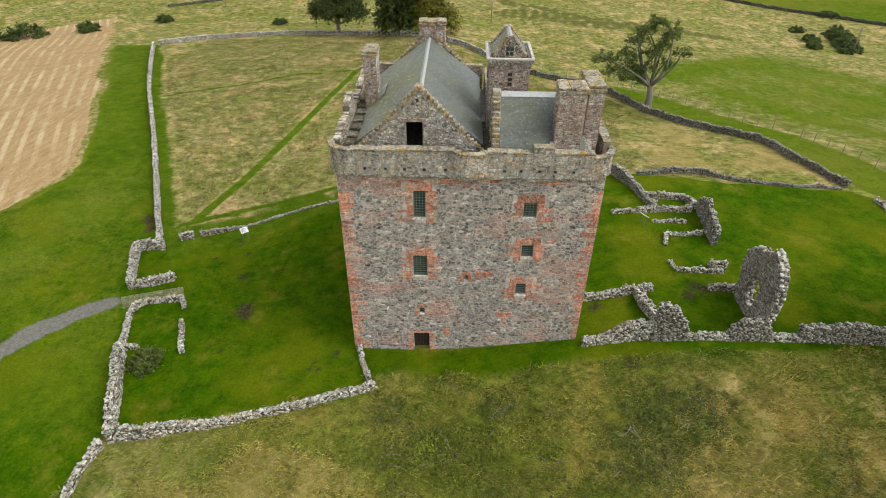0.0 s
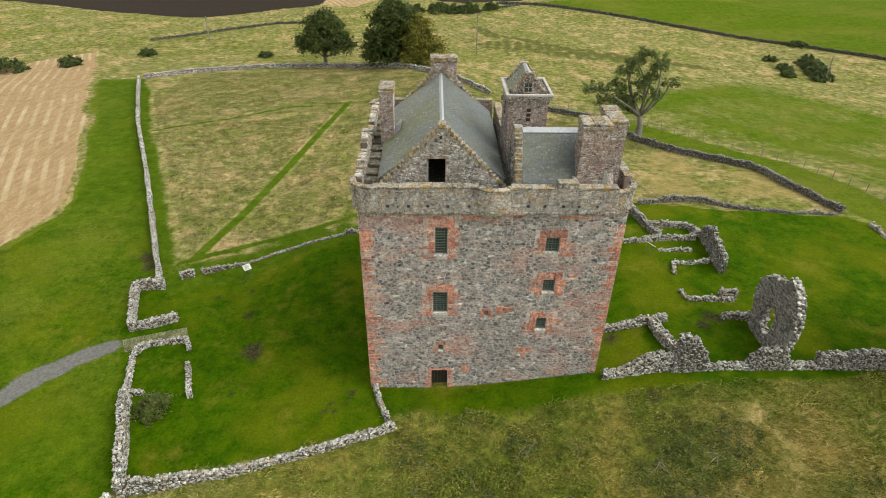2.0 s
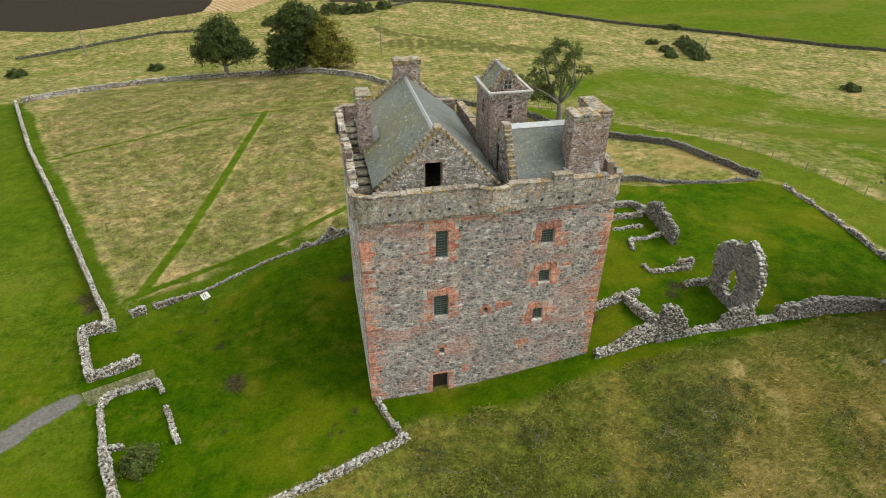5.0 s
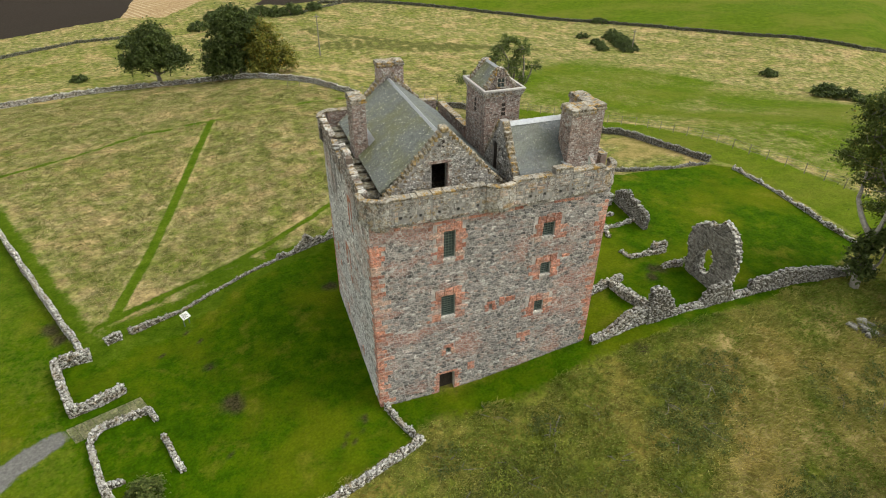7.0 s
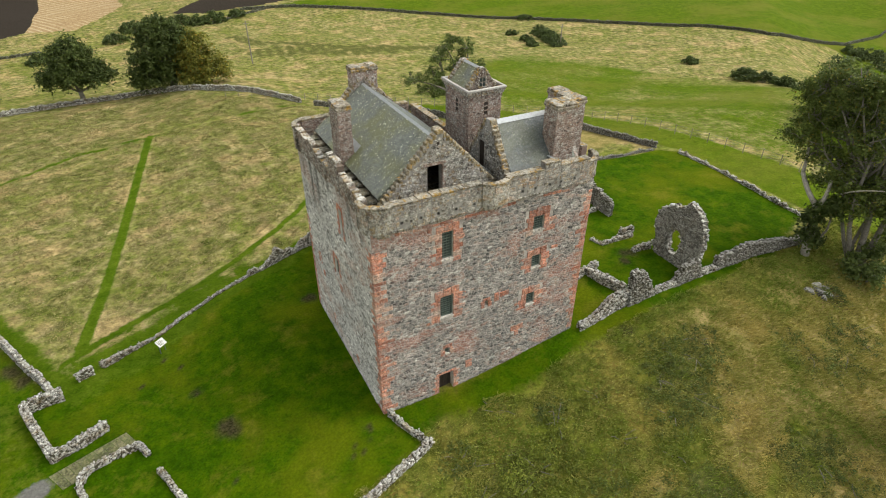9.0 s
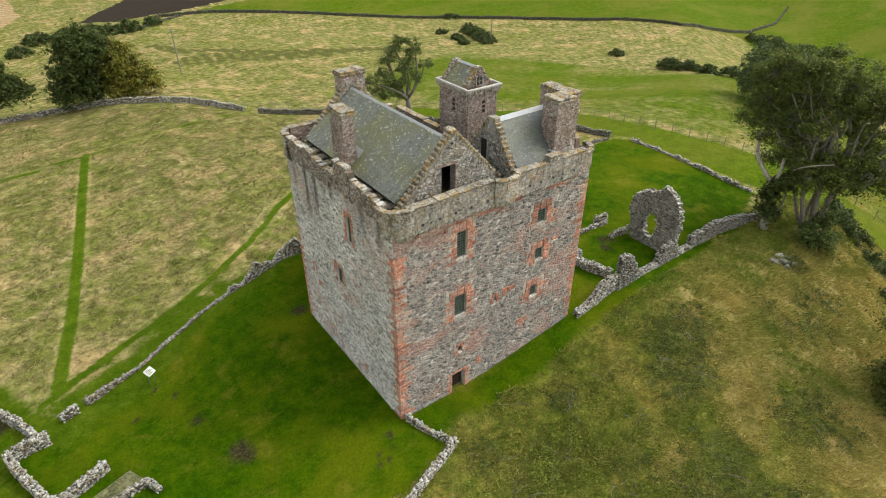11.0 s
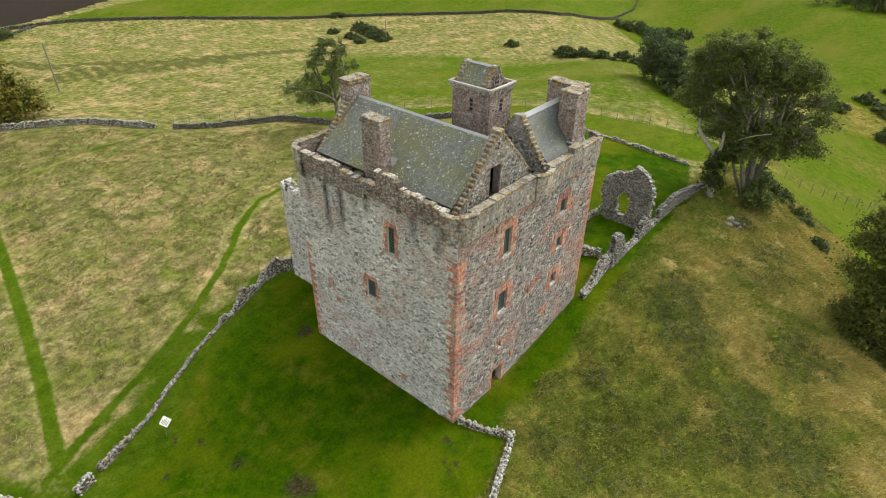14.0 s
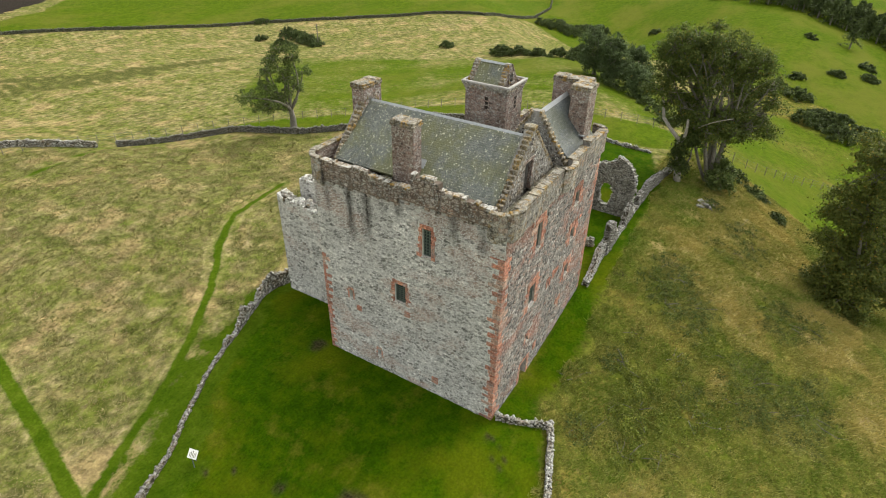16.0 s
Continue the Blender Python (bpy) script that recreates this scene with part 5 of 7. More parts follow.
def round_turret(name, cx, cy, r, a0, a1, top, z0):
    t = under(name, tower)
    for lo, hi, rr, wide in ((0.12, 0.29, r - 0.27, 0.45), (0.3, 0.5, r - 0.13, 0.4), (0.51, 0.72, r + 0.03, 0.36)):
        a = a0
        while a < a1 - 1:
            b2 = min(a + rng.uniform(0.6, 1.2) * wide / r * 57.3, a1)
            q = rr - rng.uniform(0, 0.05)
            g = Geo()
            g.lathe(cx, cy, [(q - 0.06, z0 + lo + 0.012), (q, z0 + lo + 0.06), (q, z0 + hi - 0.012), (r - 0.55, z0 + hi - 0.012), (r - 0.55, z0 + lo + 0.012)], a + 0.5, b2 - 0.5, 5)
            part("corbel", g, ashlar, t)
            a = b2
    z = z0 + 0.72
    while z < top - 0.16:
        h = min(rng.uniform(0.24, 0.34), top - 0.12 - z)
        a = a0
        while a < a1 - 1:
            b2 = min(a + rng.uniform(0.38, 0.7) / r * 57.3, a1)
            g = Geo()
            rr = r * rng.uniform(0.975, 1.0)
            g.lathe(cx, cy, [(rr, z + 0.006), (rr, z + h - 0.006), (r - 0.24, z + h - 0.006), (r - 0.24, z + 0.006)], a + 0.4, b2 - 0.4, 6)
            part("turret_stone", g, ashlar, t)
            a = b2
        z += h
    a = a0
    while a < a1 - 1:
        b2 = min(a + rng.uniform(0.35, 0.75) / r * 57.3, a1)
        lift = rng.uniform(-0.04, 0.03)
        g = Geo()
        g.lathe(cx, cy, [(r + 0.05, top - 0.12), (r + 0.045, top - 0.03 + lift), (r + 0.01, top + lift), (r - 0.25, top + 0.01 + lift), (r - 0.29, top - 0.03 + lift), (r - 0.29, top - 0.12)], a + 0.3, b2 - 0.3, 5)
        part("coping_stone", g, coping_stone, t)
        a = b2


round_turret("corner_turret", -5.22, 24.06, 1.12, 168, 282, 13.9, 11.9)
round_turret("corner_turret", 6.8, 24.08, 1.02, 262, 372, 13.7, 11.95)
round_turret("corner_turret", -5.3, 34.75, 1.02, 82, 192, 14.0, 11.95)
round_turret("mid_turret", 0.75, 24.25, 1.5, 236, 304, 13.86, 12.0)

# wall walk: stepped stone slabs
y, k = 24.3, 0
while y < 34.6:
    e = y + (rng.uniform(0.5, 0.62) if k % 2 else rng.uniform(0.38, 0.5))
    g = Geo()
    lift = (0.34 if k % 2 else 0.14) + rng.uniform(-0.03, 0.03)
    g.block(-5.98, -5.0, y - (0.05 if k % 2 else -0.02), e + (0.05 if k % 2 else -0.02), 13.0 + (0.2 if k % 2 else 0.0), 13.0 + lift, 0.03, 0.02)
    part("walk_slab", g, slab_stone, tower)
    y = e
    k += 1
x = -5.0
while x < 6.0:
    e = x + rng.uniform(0.5, 0.8)
    g = Geo()
    g.block(x + 0.01, e - 0.01, 23.52, 24.25, 13.0, 13.1 + rng.uniform(0, 0.06), 0.03, 0.01)
    part("walk_slab", g, slab_stone, tower)
    x = e


# ---- roofs ----
def slates(p_low0, p_low1, p_top0, p_top1, parent, mat, width=0.17, gauge=0.125, thick=0.024, single=None, taper=True):
    """Courses of slates on a slope given by its eave and ridge ends."""
    a, b2, c, d = (np.array(p, float) for p in (p_low0, p_low1, p_top0, p_top1))
    up = c - a
    ln = np.linalg.norm(up)
    nrm = np.cross(b2 - a, up)
    nrm /= np.linalg.norm(nrm)
    if nrm[2] < 0:
        nrm = -nrm
    rows = int(ln / gauge)
    g, count = Geo(), 0
    for r in range(rows):
        s0, s1 = r / rows, min((r + 1.35) / rows, 1.0)
        e0, e1 = a + (c - a) * s0, b2 + (d - b2) * s0
        f0, f1 = a + (c - a) * s1, b2 + (d - b2) * s1
        L = np.linalg.norm(e1 - e0)
        n = max(1, int(L / width))
        for k in range(-1, n + 1):
            t0, t1 = (k + 0.5 * (r % 2)) / n, (k + 1 + 0.5 * (r % 2)) / n
            t0, t1 = max(t0, 0) + 0.006 / L, min(t1, 1) - 0.006 / L
            if t1 - t0 < 0.05 / L:
                continue
            lift = nrm * (thick + rng.uniform(0, 0.008))
            drop = (f0 - e0) / np.linalg.norm(f0 - e0) * rng.uniform(-0.012, 0.012)
            q = [e0 + (e1 - e0) * t0 + drop, e0 + (e1 - e0) * t1 + drop, f0 + (f1 - f0) * t1, f0 + (f1 - f0) * t0]
            v = [q[0] + lift, q[1] + lift, q[2] + nrm * 0.004, q[3] + nrm * 0.004, q[0] - nrm * 0.002, q[1] - nrm * 0.002]
            f = [(0, 1, 2, 3), (4, 5, 1, 0), (4, 0, 3), (1, 5, 2)]
            if np.dot(np.cross(v[1] - v[0], v[2] - v[1]), nrm) < 0:
                f = [w[::-1] for w in f]
            if single and count < 290 and single((q[0] + q[2]) / 2):
                s = Geo()
                s.add(v, f)
                part("slate", s, mat, parent)
                count += 1
            else:
                g.add(v, f)
    tagged(part("slate_facing", g, mat, parent), kind="stuff")


def slope(name, low0, low1, top0, top1, thick, mat, parent):
    g = Geo()
    lo = [tuple(np.array(p) - np.array((0, 0, thick))) for p in (low0, low1, top1, top0)]
    g.add([low0, low1, top1, top0] + lo, [(0, 1, 2, 3), (7, 6, 5, 4), (0, 4, 5, 1), (1, 5, 6, 2), (2, 6, 7, 3), (3, 7, 4, 0)])
    return part(name, g, mat, parent)


RX, RZ, EZ = -1.82, 15.98, 13.5
west = slope("roof_slope", (-5.0, 24.6, EZ), (-5.0, 34.5, EZ), (RX, 24.6, RZ), (RX, 34.5, RZ), 0.12, slate_green, tower)
slates((-5.06, 24.6, EZ), (-5.06, 34.5, EZ), (RX, 24.6, RZ), (RX, 34.5, RZ), west, slate_green, single=lambda p: p[1] < 28.5)
east = slope("roof_slope", (1.3, 24.6, EZ), (1.3, 34.5, EZ), (RX, 24.6, RZ), (RX, 34.5, RZ), 0.12, slate_blue, tower)
slates((1.36, 24.6, EZ), (1.36, 34.5, EZ), (RX, 24.6, RZ), (RX, 34.5, RZ), east, slate_blue)
g = Geo()
g.prism([(RX - 0.11, RZ - 0.08), (RX, RZ + 0.02), (RX + 0.11, RZ - 0.08), (RX + 0.11, RZ - 0.05), (RX, RZ + 0.05), (RX - 0.11, RZ - 0.05)], 'y', 24.7, 34.3)
part("ridge_lead", g, lead, tower, "pale lead ridge strip")


def crow_steps(parent, ux, uz, tx, tz, n, place, mat, w0, w1):
    """Small stepped stones up a gable's edge from (ux, uz) to (tx, tz)."""
    for i in range(n):
        a, b2 = ux + (tx - ux) * i / n, ux + (tx - ux) * (i + 1) / n
        z = uz + (tz - uz) * (i + 0.5) / n
        g = Geo()
        place(g, min(a, b2) - 0.02 + rng.uniform(0, 0.02), max(a, b2) + 0.02, w0 + rng.uniform(0, 0.03), w1 - rng.uniform(0, 0.03), z - 0.2, z + 0.1 + rng.uniform(-0.035, 0.03))
        part("crow_step", g, mat, parent)


def gable_y(y0, y1, x0, x1, xr, z0, zt, hole, steps, face_out, mat_face):
    pts = [(x0, z0)]
    if hole:
        pts += [(hole[0], z0), (hole[0], hole[3]), (hole[1], hole[3]), (hole[1], z0)]
    pts += [(x1, z0), (xr + 0.22, zt), (xr - 0.22, zt)]
    g = Geo()
    g.prism(pts, 'y', y0, y1)
    ob = part("gable", g, mortar_grey, tower)
    def ok(u, z):
        lim = (zt - z) / (zt - z0)
        return x0 + (xr - x0) * (1 - lim) + 0.1 < u < x1 + (xr - x1) * (1 - lim) - 0.1
    face = Face('x', y0 if face_out < 0 else y1, face_out)
    clad(face, stone_cells(x0, x1, z0, zt, h=(0.14, 0.26), w=(0.16, 0.45), keep=ok, skip=[(hole[0] - 0.02, hole[1] + 0.02, z0, hole[3] + 0.16)] if hole else ()), mat_face, ob)
    pl = lambda g, a, b2, c, d, e, f: g.block(a, b2, c, d, e, f, 0.05, 0.02)
    crow_steps(ob, x0, z0 + 0.1, xr - 0.18, zt, steps, pl, step_stone, y0 - 0.04, y1 - 0.08)
    crow_steps(ob, x1, z0 + 0.1, xr + 0.18, zt, steps, pl, step_stone, y0 - 0.04, y1 - 0.08)
    return ob


gab = gable_y(24.3, 24.72, -5.1, 1.4, RX, 13.02, 16.38, (-2.5, -1.66, 13.02, 14.78), 17, -1, gable_stone)
g = Geo()
g.block(-2.72, -1.46, 24.26, 24.5, 14.78, 14.96, 0.02)
part("lintel", g, brown_stone, gab)
g = Geo()
g.block(-1.67, -1.45, 24.27, 24.5, 13.05, 14.78, 0.02)
part("jamb", g, brown_stone, gab)
g = Geo()
g.box(-1.96, -1.84, 24.28, 24.3, 15.6, 15.95)
part("slit", g, dark_wood, gab)
g = Geo()
g.block(-2.05, -1.65, 24.2, 24.8, 16.35, 16.6, 0.06, 0.02)
part("apex_stone", g, step_stone, gab)
gable_y(34.4, 34.9, -5.1, 1.4, RX, 13.02, 16.3, None, 17, -1, gable_stone)


def chimney(x0, x1, y0, y1, z0, z1, mat=brown_stone, label="rubble chimney stack with lichen-spotted cap"):
    c = under("chimney", tower)
    tagged(c, label)
    g = Geo()
    g.box(x0, x1, y0, y1, z0, z1 - 0.2)
    part("shaft", g, mortar_brown, c)
    for f, a, b2 in ((Face('x', y0, -1), x0, x1), (Face('x', y1, 1), x0, x1), (Face('y', x0, -1), y0, y1), (Face('y', x1, 1), y0, y1)):
        clad(f, stone_cells(a, b2, z0, z1 - 0.95, h=(0.08, 0.17), w=(0.16, 0.42), gap=0.008), mat, c, proud=(0.004, 0.03))
        clad(f, stone_cells(a, b2, z1 - 0.95, z1 - 0.22, h=(0.08, 0.17), w=(0.16, 0.42), gap=0.008), spotted_stone, c, proud=(0.004, 0.03))
    g = Geo()
    g.block(x0 - 0.07, x1 + 0.07, y0 - 0.07, y1 + 0.07, z1 - 0.3, z1 - 0.16, 0.02, 0.008)
    part("band", g, coping_stone, c)
    long_x = x1 - x0 > y1 - y0
    lo, hi = (x0 - 0.05, x1 + 0.05) if long_x else (y0 - 0.05, y1 + 0.05)
    a = lo
    while a < hi - 0.05:
        e = hi if hi - a < 0.7 else a + rng.uniform(0.4, 0.65)
        g = Geo()
        t = z1 - rng.uniform(-0.01, 0.03)
        if long_x:
            g.block(a, e - 0.006, y0 - 0.05, y1 + 0.05, z1 - 0.165, t, 0.05, 0.02)
        else:
            g.block(x0 - 0.05, x1 + 0.05, a, e - 0.006, z1 - 0.165, t, 0.05, 0.02)
        part("cap_stone", g, coping_stone, c)
        a = e
    return c


chimney(-5.2, -4.48, 29.2, 30.5, 13.0, 16.68)
chimney(-2.42, -0.84, 34.4, 35.25, 15.2, 16.95)
chimney(4.78, 6.08, 23.88, 24.95, 13.0, 16.78)
chimney(6.24, 6.98, 24.35, 26.65, 13.0, 16.72)

# stair tower with its cap house
SX0, SX1, SY0, SY1 = 1.66, 3.72, 27.55, 30.2
g = Geo()
g.box(SX0, SX1, SY0, SY1, 11.5, 16.72)
stair = part("stair_tower", g, mortar_brown, tower, "reddish rubble stair tower with pale coping")
for f, a, b2 in ((Face('x', SY0, -1), SX0, SX1), (Face('y', SX0, -1), SY0, SY1), (Face('y', SX1, 1), SY0, SY1), (Face('x', SY1, 1), SX0, SX1)):
    clad(f, stone_cells(a, b2, 12.6, 16.45, h=(0.1, 0.2), w=(0.16, 0.42), gap=0.008), brown_stone, stair, proud=(0.004, 0.025))
for z in (15.5, 15.75, 16.0):
    for k in range(2):
        g = Geo()
        if k == 0:
            g.box(2.62, 2.83, SY0 - 0.05, SY0 - 0.03, z, z + 0.17)
        else:
            g.box(SX0 - 0.05, SX0 - 0.03, 28.7, 28.9, z, z + 0.17)
        part("vent_slot", g, dark_wood, stair)
for k, (z, o) in enumerate(((16.42, 0.05), (16.58, 0.11), (16.72, 0.17))):
    for f, a, b2 in ((Face('x', SY0, -1), SX0 - o, SX1 + o), (Face('y', SX0, -1), SY0, SY1), (Face('y', SX1, 1), SY0, SY1), (Face('x', SY1, 1), SX0 - o, SX1 + o)):
        u = a
        while u < b2 - 0.05:
            e = b2 if b2 - u < 0.5 else u + rng.uniform(0.28, 0.5)
            g = Geo()
            f.box(g, u + 0.005, e - 0.005, -0.1, o + rng.uniform(-0.02, 0.02), z, z + 0.15, 0.03, 0.012)
            part("corbel_course", g, brown_stone if k == 0 else ashlar, stair)
            u = e
for a, b2, c, d in ((SX0 - 0.2, SX1 + 0.2, SY0 - 0.2, SY0 - 0.04), (SX0 - 0.2, SX1 + 0.2, SY1 + 0.04, SY1 + 0.2), (SX0 - 0.2, SX0 - 0.04, SY0 - 0.04, SY1 + 0.04), (SX1 + 0.04, SX1 + 0.2, SY0 - 0.04, SY1 + 0.04)):
    g = Geo()
    g.block(a, b2, c, d, 16.86, 16.97, 0.05)
    part("coping", g, pale_coping, stair, "pale mortar-capped coping")
hx0, hx1, hy0, hy1, hz, hr = 1.8, 3.5, 27.9, 30.1, 16.98, 17.9
hxm = (hx0 + hx1) / 2
g = Geo()
g.box(hx0 + 0.05, hx1 - 0.05, hy0 + 0.3, hy1 - 0.3, 16.7, hz)
cap = part("cap_house", g, ashlar, tower)
slates((hx0 - 0.06, hy0 + 0.2, hz - 0.1), (hx0 - 0.06, hy1 - 0.2, hz - 0.1), (hxm, hy0 + 0.2, hr), (hxm, hy1 - 0.2, hr), cap, slate_green, 0.18, 0.13)
slates((hx1 + 0.06, hy0 + 0.2, hz - 0.1), (hx1 + 0.06, hy1 - 0.2, hz - 0.1), (hxm, hy0 + 0.2, hr), (hxm, hy1 - 0.2, hr), cap, slate_blue, 0.18, 0.13)
slope("roof_board", (hx0, hy0 + 0.2, hz - 0.07), (hx0, hy1 - 0.2, hz - 0.07), (hxm, hy0 + 0.2, hr), (hxm, hy1 - 0.2, hr), 0.06, slate_green, cap)
slope("roof_board", (hx1, hy0 + 0.2, hz - 0.07), (hx1, hy1 - 0.2, hz - 0.07), (hxm, hy0 + 0.2, hr), (hxm, hy1 - 0.2, hr), 0.06, slate_blue, cap)
g = Geo()
g.prism([(hxm - 0.12, hr - 0.05), (hxm, hr + 0.05), (hxm + 0.12, hr - 0.05)], 'y', hy0 + 0.3, hy1 - 0.3)
part("ridge_lead", g, lead, cap)
for y0, y1 in ((hy0 - 0.02, hy0 + 0.3), (hy1 - 0.3, hy1 + 0.02)):
    g = Geo()
    pts = [(hx0, 16.7), (hx1, 16.7), (hx1, hz), (hxm + 0.12, hr + 0.05), (hxm - 0.12, hr + 0.05), (hx0, hz)]
    g.prism(pts, 'y', y0, y1)
    part("gable", g, brown_stone, cap)
    pl = lambda g, a, b2, c, d, e, f: g.block(a, b2, c, d, e, f - 0.1, 0.03, 0.015)
    crow_steps(cap, hx0, hz, hxm - 0.1, hr + 0.1, 6, pl, step_stone, y0 - 0.03, y1 + 0.03)
    crow_steps(cap, hx1, hz, hxm + 0.1, hr + 0.1, 6, pl, step_stone, y0 - 0.03, y1 + 0.03)
cf = Face('x', hy0 - 0.02, -1)
g = Geo()
cf.box(g, hxm - 0.2, hxm + 0.2, 0.004, 0.012, 16.95, 17.42)
part("window_pane", g, glass, cap)
g = Geo()
for a, b2, c, d in ((-0.26, -0.19, 16.9, 17.48), (0.19, 0.26, 16.9, 17.48), (-0.19, 0.19, 16.9, 16.96), (-0.19, 0.19, 17.41, 17.48), (-0.012, 0.012, 16.96, 17.41), (-0.19, 0.19, 17.17, 17.2)):
    cf.box(g, hxm + a, hxm + b2, 0.0, 0.05, c, d)
part("window_frame", g, ashlar, cap)

# wing roof, ridge along x
WY, WZ = 25.75, 15.78
wf = slope("wing_slope", (2.15, 23.82, EZ), (6.35, 23.82, EZ), (2.15, WY, WZ), (6.35, WY, WZ), 0.12, slate_blue, tower)
slates((2.15, 23.78, EZ), (6.35, 23.78, EZ), (2.15, WY, WZ), (6.35, WY, WZ), wf, slate_blue, 0.17, 0.125)
wb = slope("wing_slope", (2.15, 27.7, EZ), (6.35, 27.7, EZ), (2.15, WY, WZ), (6.35, WY, WZ), 0.12, slate_blue, tower)
slates((2.15, 27.74, EZ), (6.35, 27.74, EZ), (2.15, WY, WZ), (6.35, WY, WZ), wb, slate_blue, 0.17, 0.125)
g = Geo()
g.prism([(WY - 0.17, WZ - 0.13), (WY, WZ + 0.04), (WY + 0.17, WZ - 0.13), (WY, WZ + 0.09)], 'x', 2.2, 6.3)
part("ridge_lead", g, lead, tower)
g = Geo()
g.prism([(23.7, 13.02), (26.0, 13.02), (26.0, 14.6), (26.55, 14.6), (26.55, 13.02), (27.8, 13.02), (WY + 0.2, 15.95), (WY - 0.2, 15.95)], 'x', 1.78, 2.18)
wg = part("gable", g, mortar_grey, tower)
def wing_ok(u, z):
    k = (z - 13.02) / 2.93
    return 23.7 + (WY - 23.7) * k + 0.08 < u < 27.8 + (WY - 27.8) * k - 0.08
clad(Face('y', 1.78, -1), stone_cells(23.7, 27.8, 13.02, 15.9, h=(0.14, 0.26), w=(0.16, 0.42), keep=wing_ok, skip=[(25.98, 26.57, 13.0, 14.7)]), gable_stone, wg)
pl = lambda g, a, b2, c, d, e, f: g.block(c, d, a, b2, e, f, 0.035, 0.012)
crow_steps(wg, 23.7, 13.2, WY - 0.18, 15.95, 13, pl, step_stone, 1.74, 2.16)
crow_steps(wg, 27.8, 13.2, WY + 0.18, 15.95, 13, pl, step_stone, 1.74, 2.16)
g = Geo()
g.prism([(23.7, 13.02), (27.8, 13.02), (WY + 0.2, 15.9), (WY - 0.2, 15.9)], 'x', 6.3, 6.7)
part("gable", g, brown_stone, tower)
g = Geo()
g.block(4.6, 4.8, 23.8, 25.0, 13.9, 13.96, 0.01)
part("lead_flashing", g, lead, tower)
g = Geo()
g.prism([(-4.44, 14.02), (-4.1, 14.36), (-4.1, 14.4), (-4.44, 14.06)], 'y', 29.1, 30.75)
part("lead_flashing", g, lead, tower)

g = Geo()
g.box(1.86, 1.92, 26.0, 26.55, 13.02, 14.6)
part("wing_door", g, dark_wood, tower, "dark narrow door in the wing gable")


# ---- field walls and ruins of loose stone ----
def stone_wall(label, pts, heights, thick, seed, size=1.0, ragged=0.12, mat=None, single=0, name="stone_wall", category="stone wall", base=None):
    """A rough wall of field stones along a line; heights are spread evenly along it."""
    r = np.random.RandomState(seed)
    size, thick, heights = size * 0.44, thick * 0.58, [h * 0.85 for h in heights]
    mat = mat or wall_stone
    P = np.array(pts, float)
    seg = np.hypot(*np.diff(P, axis=0).T)
    s_at = np.concatenate([[0], np.cumsum(seg)])
    L = s_at[-1]
    n = max(2, int(L / (0.25 * size)))
    S = np.linspace(0, L, n)
    X, Y = np.interp(S, s_at, P[:, 0]), np.interp(S, s_at, P[:, 1])
    X = X + 0.08 * size * np.sin(S * 1.3 + seed) * (np.minimum(S, L - S) > 0.3)
    Y = Y + 0.08 * size * np.sin(S * 1.7 + seed) * (np.minimum(S, L - S) > 0.3)
    Hh = np.interp(S, np.linspace(0, L, len(heights)), heights)
    Hh = Hh + ragged * (np.sin(S * 2.1 + seed) * 0.5 + np.sin(S * 5.3 + 2 * seed) * 0.35) + r.normal(0, ragged * 0.35, n)
    Hh = np.maximum(Hh, 0.14)
    T = np.stack([np.gradient(X), np.gradient(Y)], -1)
    T /= np.linalg.norm(T, axis=1)[:, None] + 1e-9
    N = np.stack([-T[:, 1], T[:, 0]], -1)
    Z = ground(X, Y) if base is None else np.full(n, base)
    top = root(name, float(X[n // 2]), float(Y[n // 2]), float(Z[n // 2]), label, category)
    g = Geo()
    hw = thick / 2 - 0.07 * size
    v = []
    for i in range(n):
        for sgn, zz, k in ((-1, -0.3, 1.0), (1, -0.3, 1.0), (1, max(Hh[i] - 0.06, 0.05), 0.85), (-1, max(Hh[i] - 0.06, 0.05), 0.85)):
            v.append((X[i] + N[i, 0] * hw * sgn * k, Y[i] + N[i, 1] * hw * sgn * k, Z[i] + zz))
    f = [(0, 1, 2, 3), tuple(4 * (n - 1) + q for q in (3, 2, 1, 0))]
    for i in range(n - 1):
        for a in range(4):
            b2 = (a + 1) % 4
            f.append((4 * i + a, 4 * (i + 1) + a, 4 * (i + 1) + b2, 4 * i + b2))
    g.add(v, f)
    part("core", g, core_dark, top)
    C, H, A = [], [], []
    for i in range(n):
        ang = math.atan2(T[i, 1], T[i, 0])
        rows = max(1, int(round(Hh[i] / (0.19 * size))))
        for k in range(rows):
            z = Z[i] + (k + 0.5) * Hh[i] / rows - 0.03
            for sgn in (-1, 1):
                o = sgn * (hw - 0.03 - 0.04 * k / rows) + r.normal(0, 0.025)
                q = r.normal(0, 0.05)
                C.append((X[i] + N[i, 0] * o + T[i, 0] * q, Y[i] + N[i, 1] * o + T[i, 1] * q, z + r.normal(0, 0.02)))
                H.append((r.uniform(0.11, 0.24) * size, r.uniform(0.08, 0.13) * size, r.uniform(0.08, 0.14) * size))
                A.append(ang + r.normal(0, 0.2))
        for _ in range(max(1, int(round(thick / (0.28 * size))))):
            o = r.uniform(-hw, hw)
            C.append((X[i] + N[i, 0] * o, Y[i] + N[i, 1] * o, Z[i] + Hh[i] - 0.04 + r.normal(0, 0.03)))
            H.append((r.uniform(0.1, 0.2) * size, r.uniform(0.09, 0.17) * size, r.uniform(0.06, 0.12) * size))
            A.append(ang + r.uniform(-1.5, 1.5))
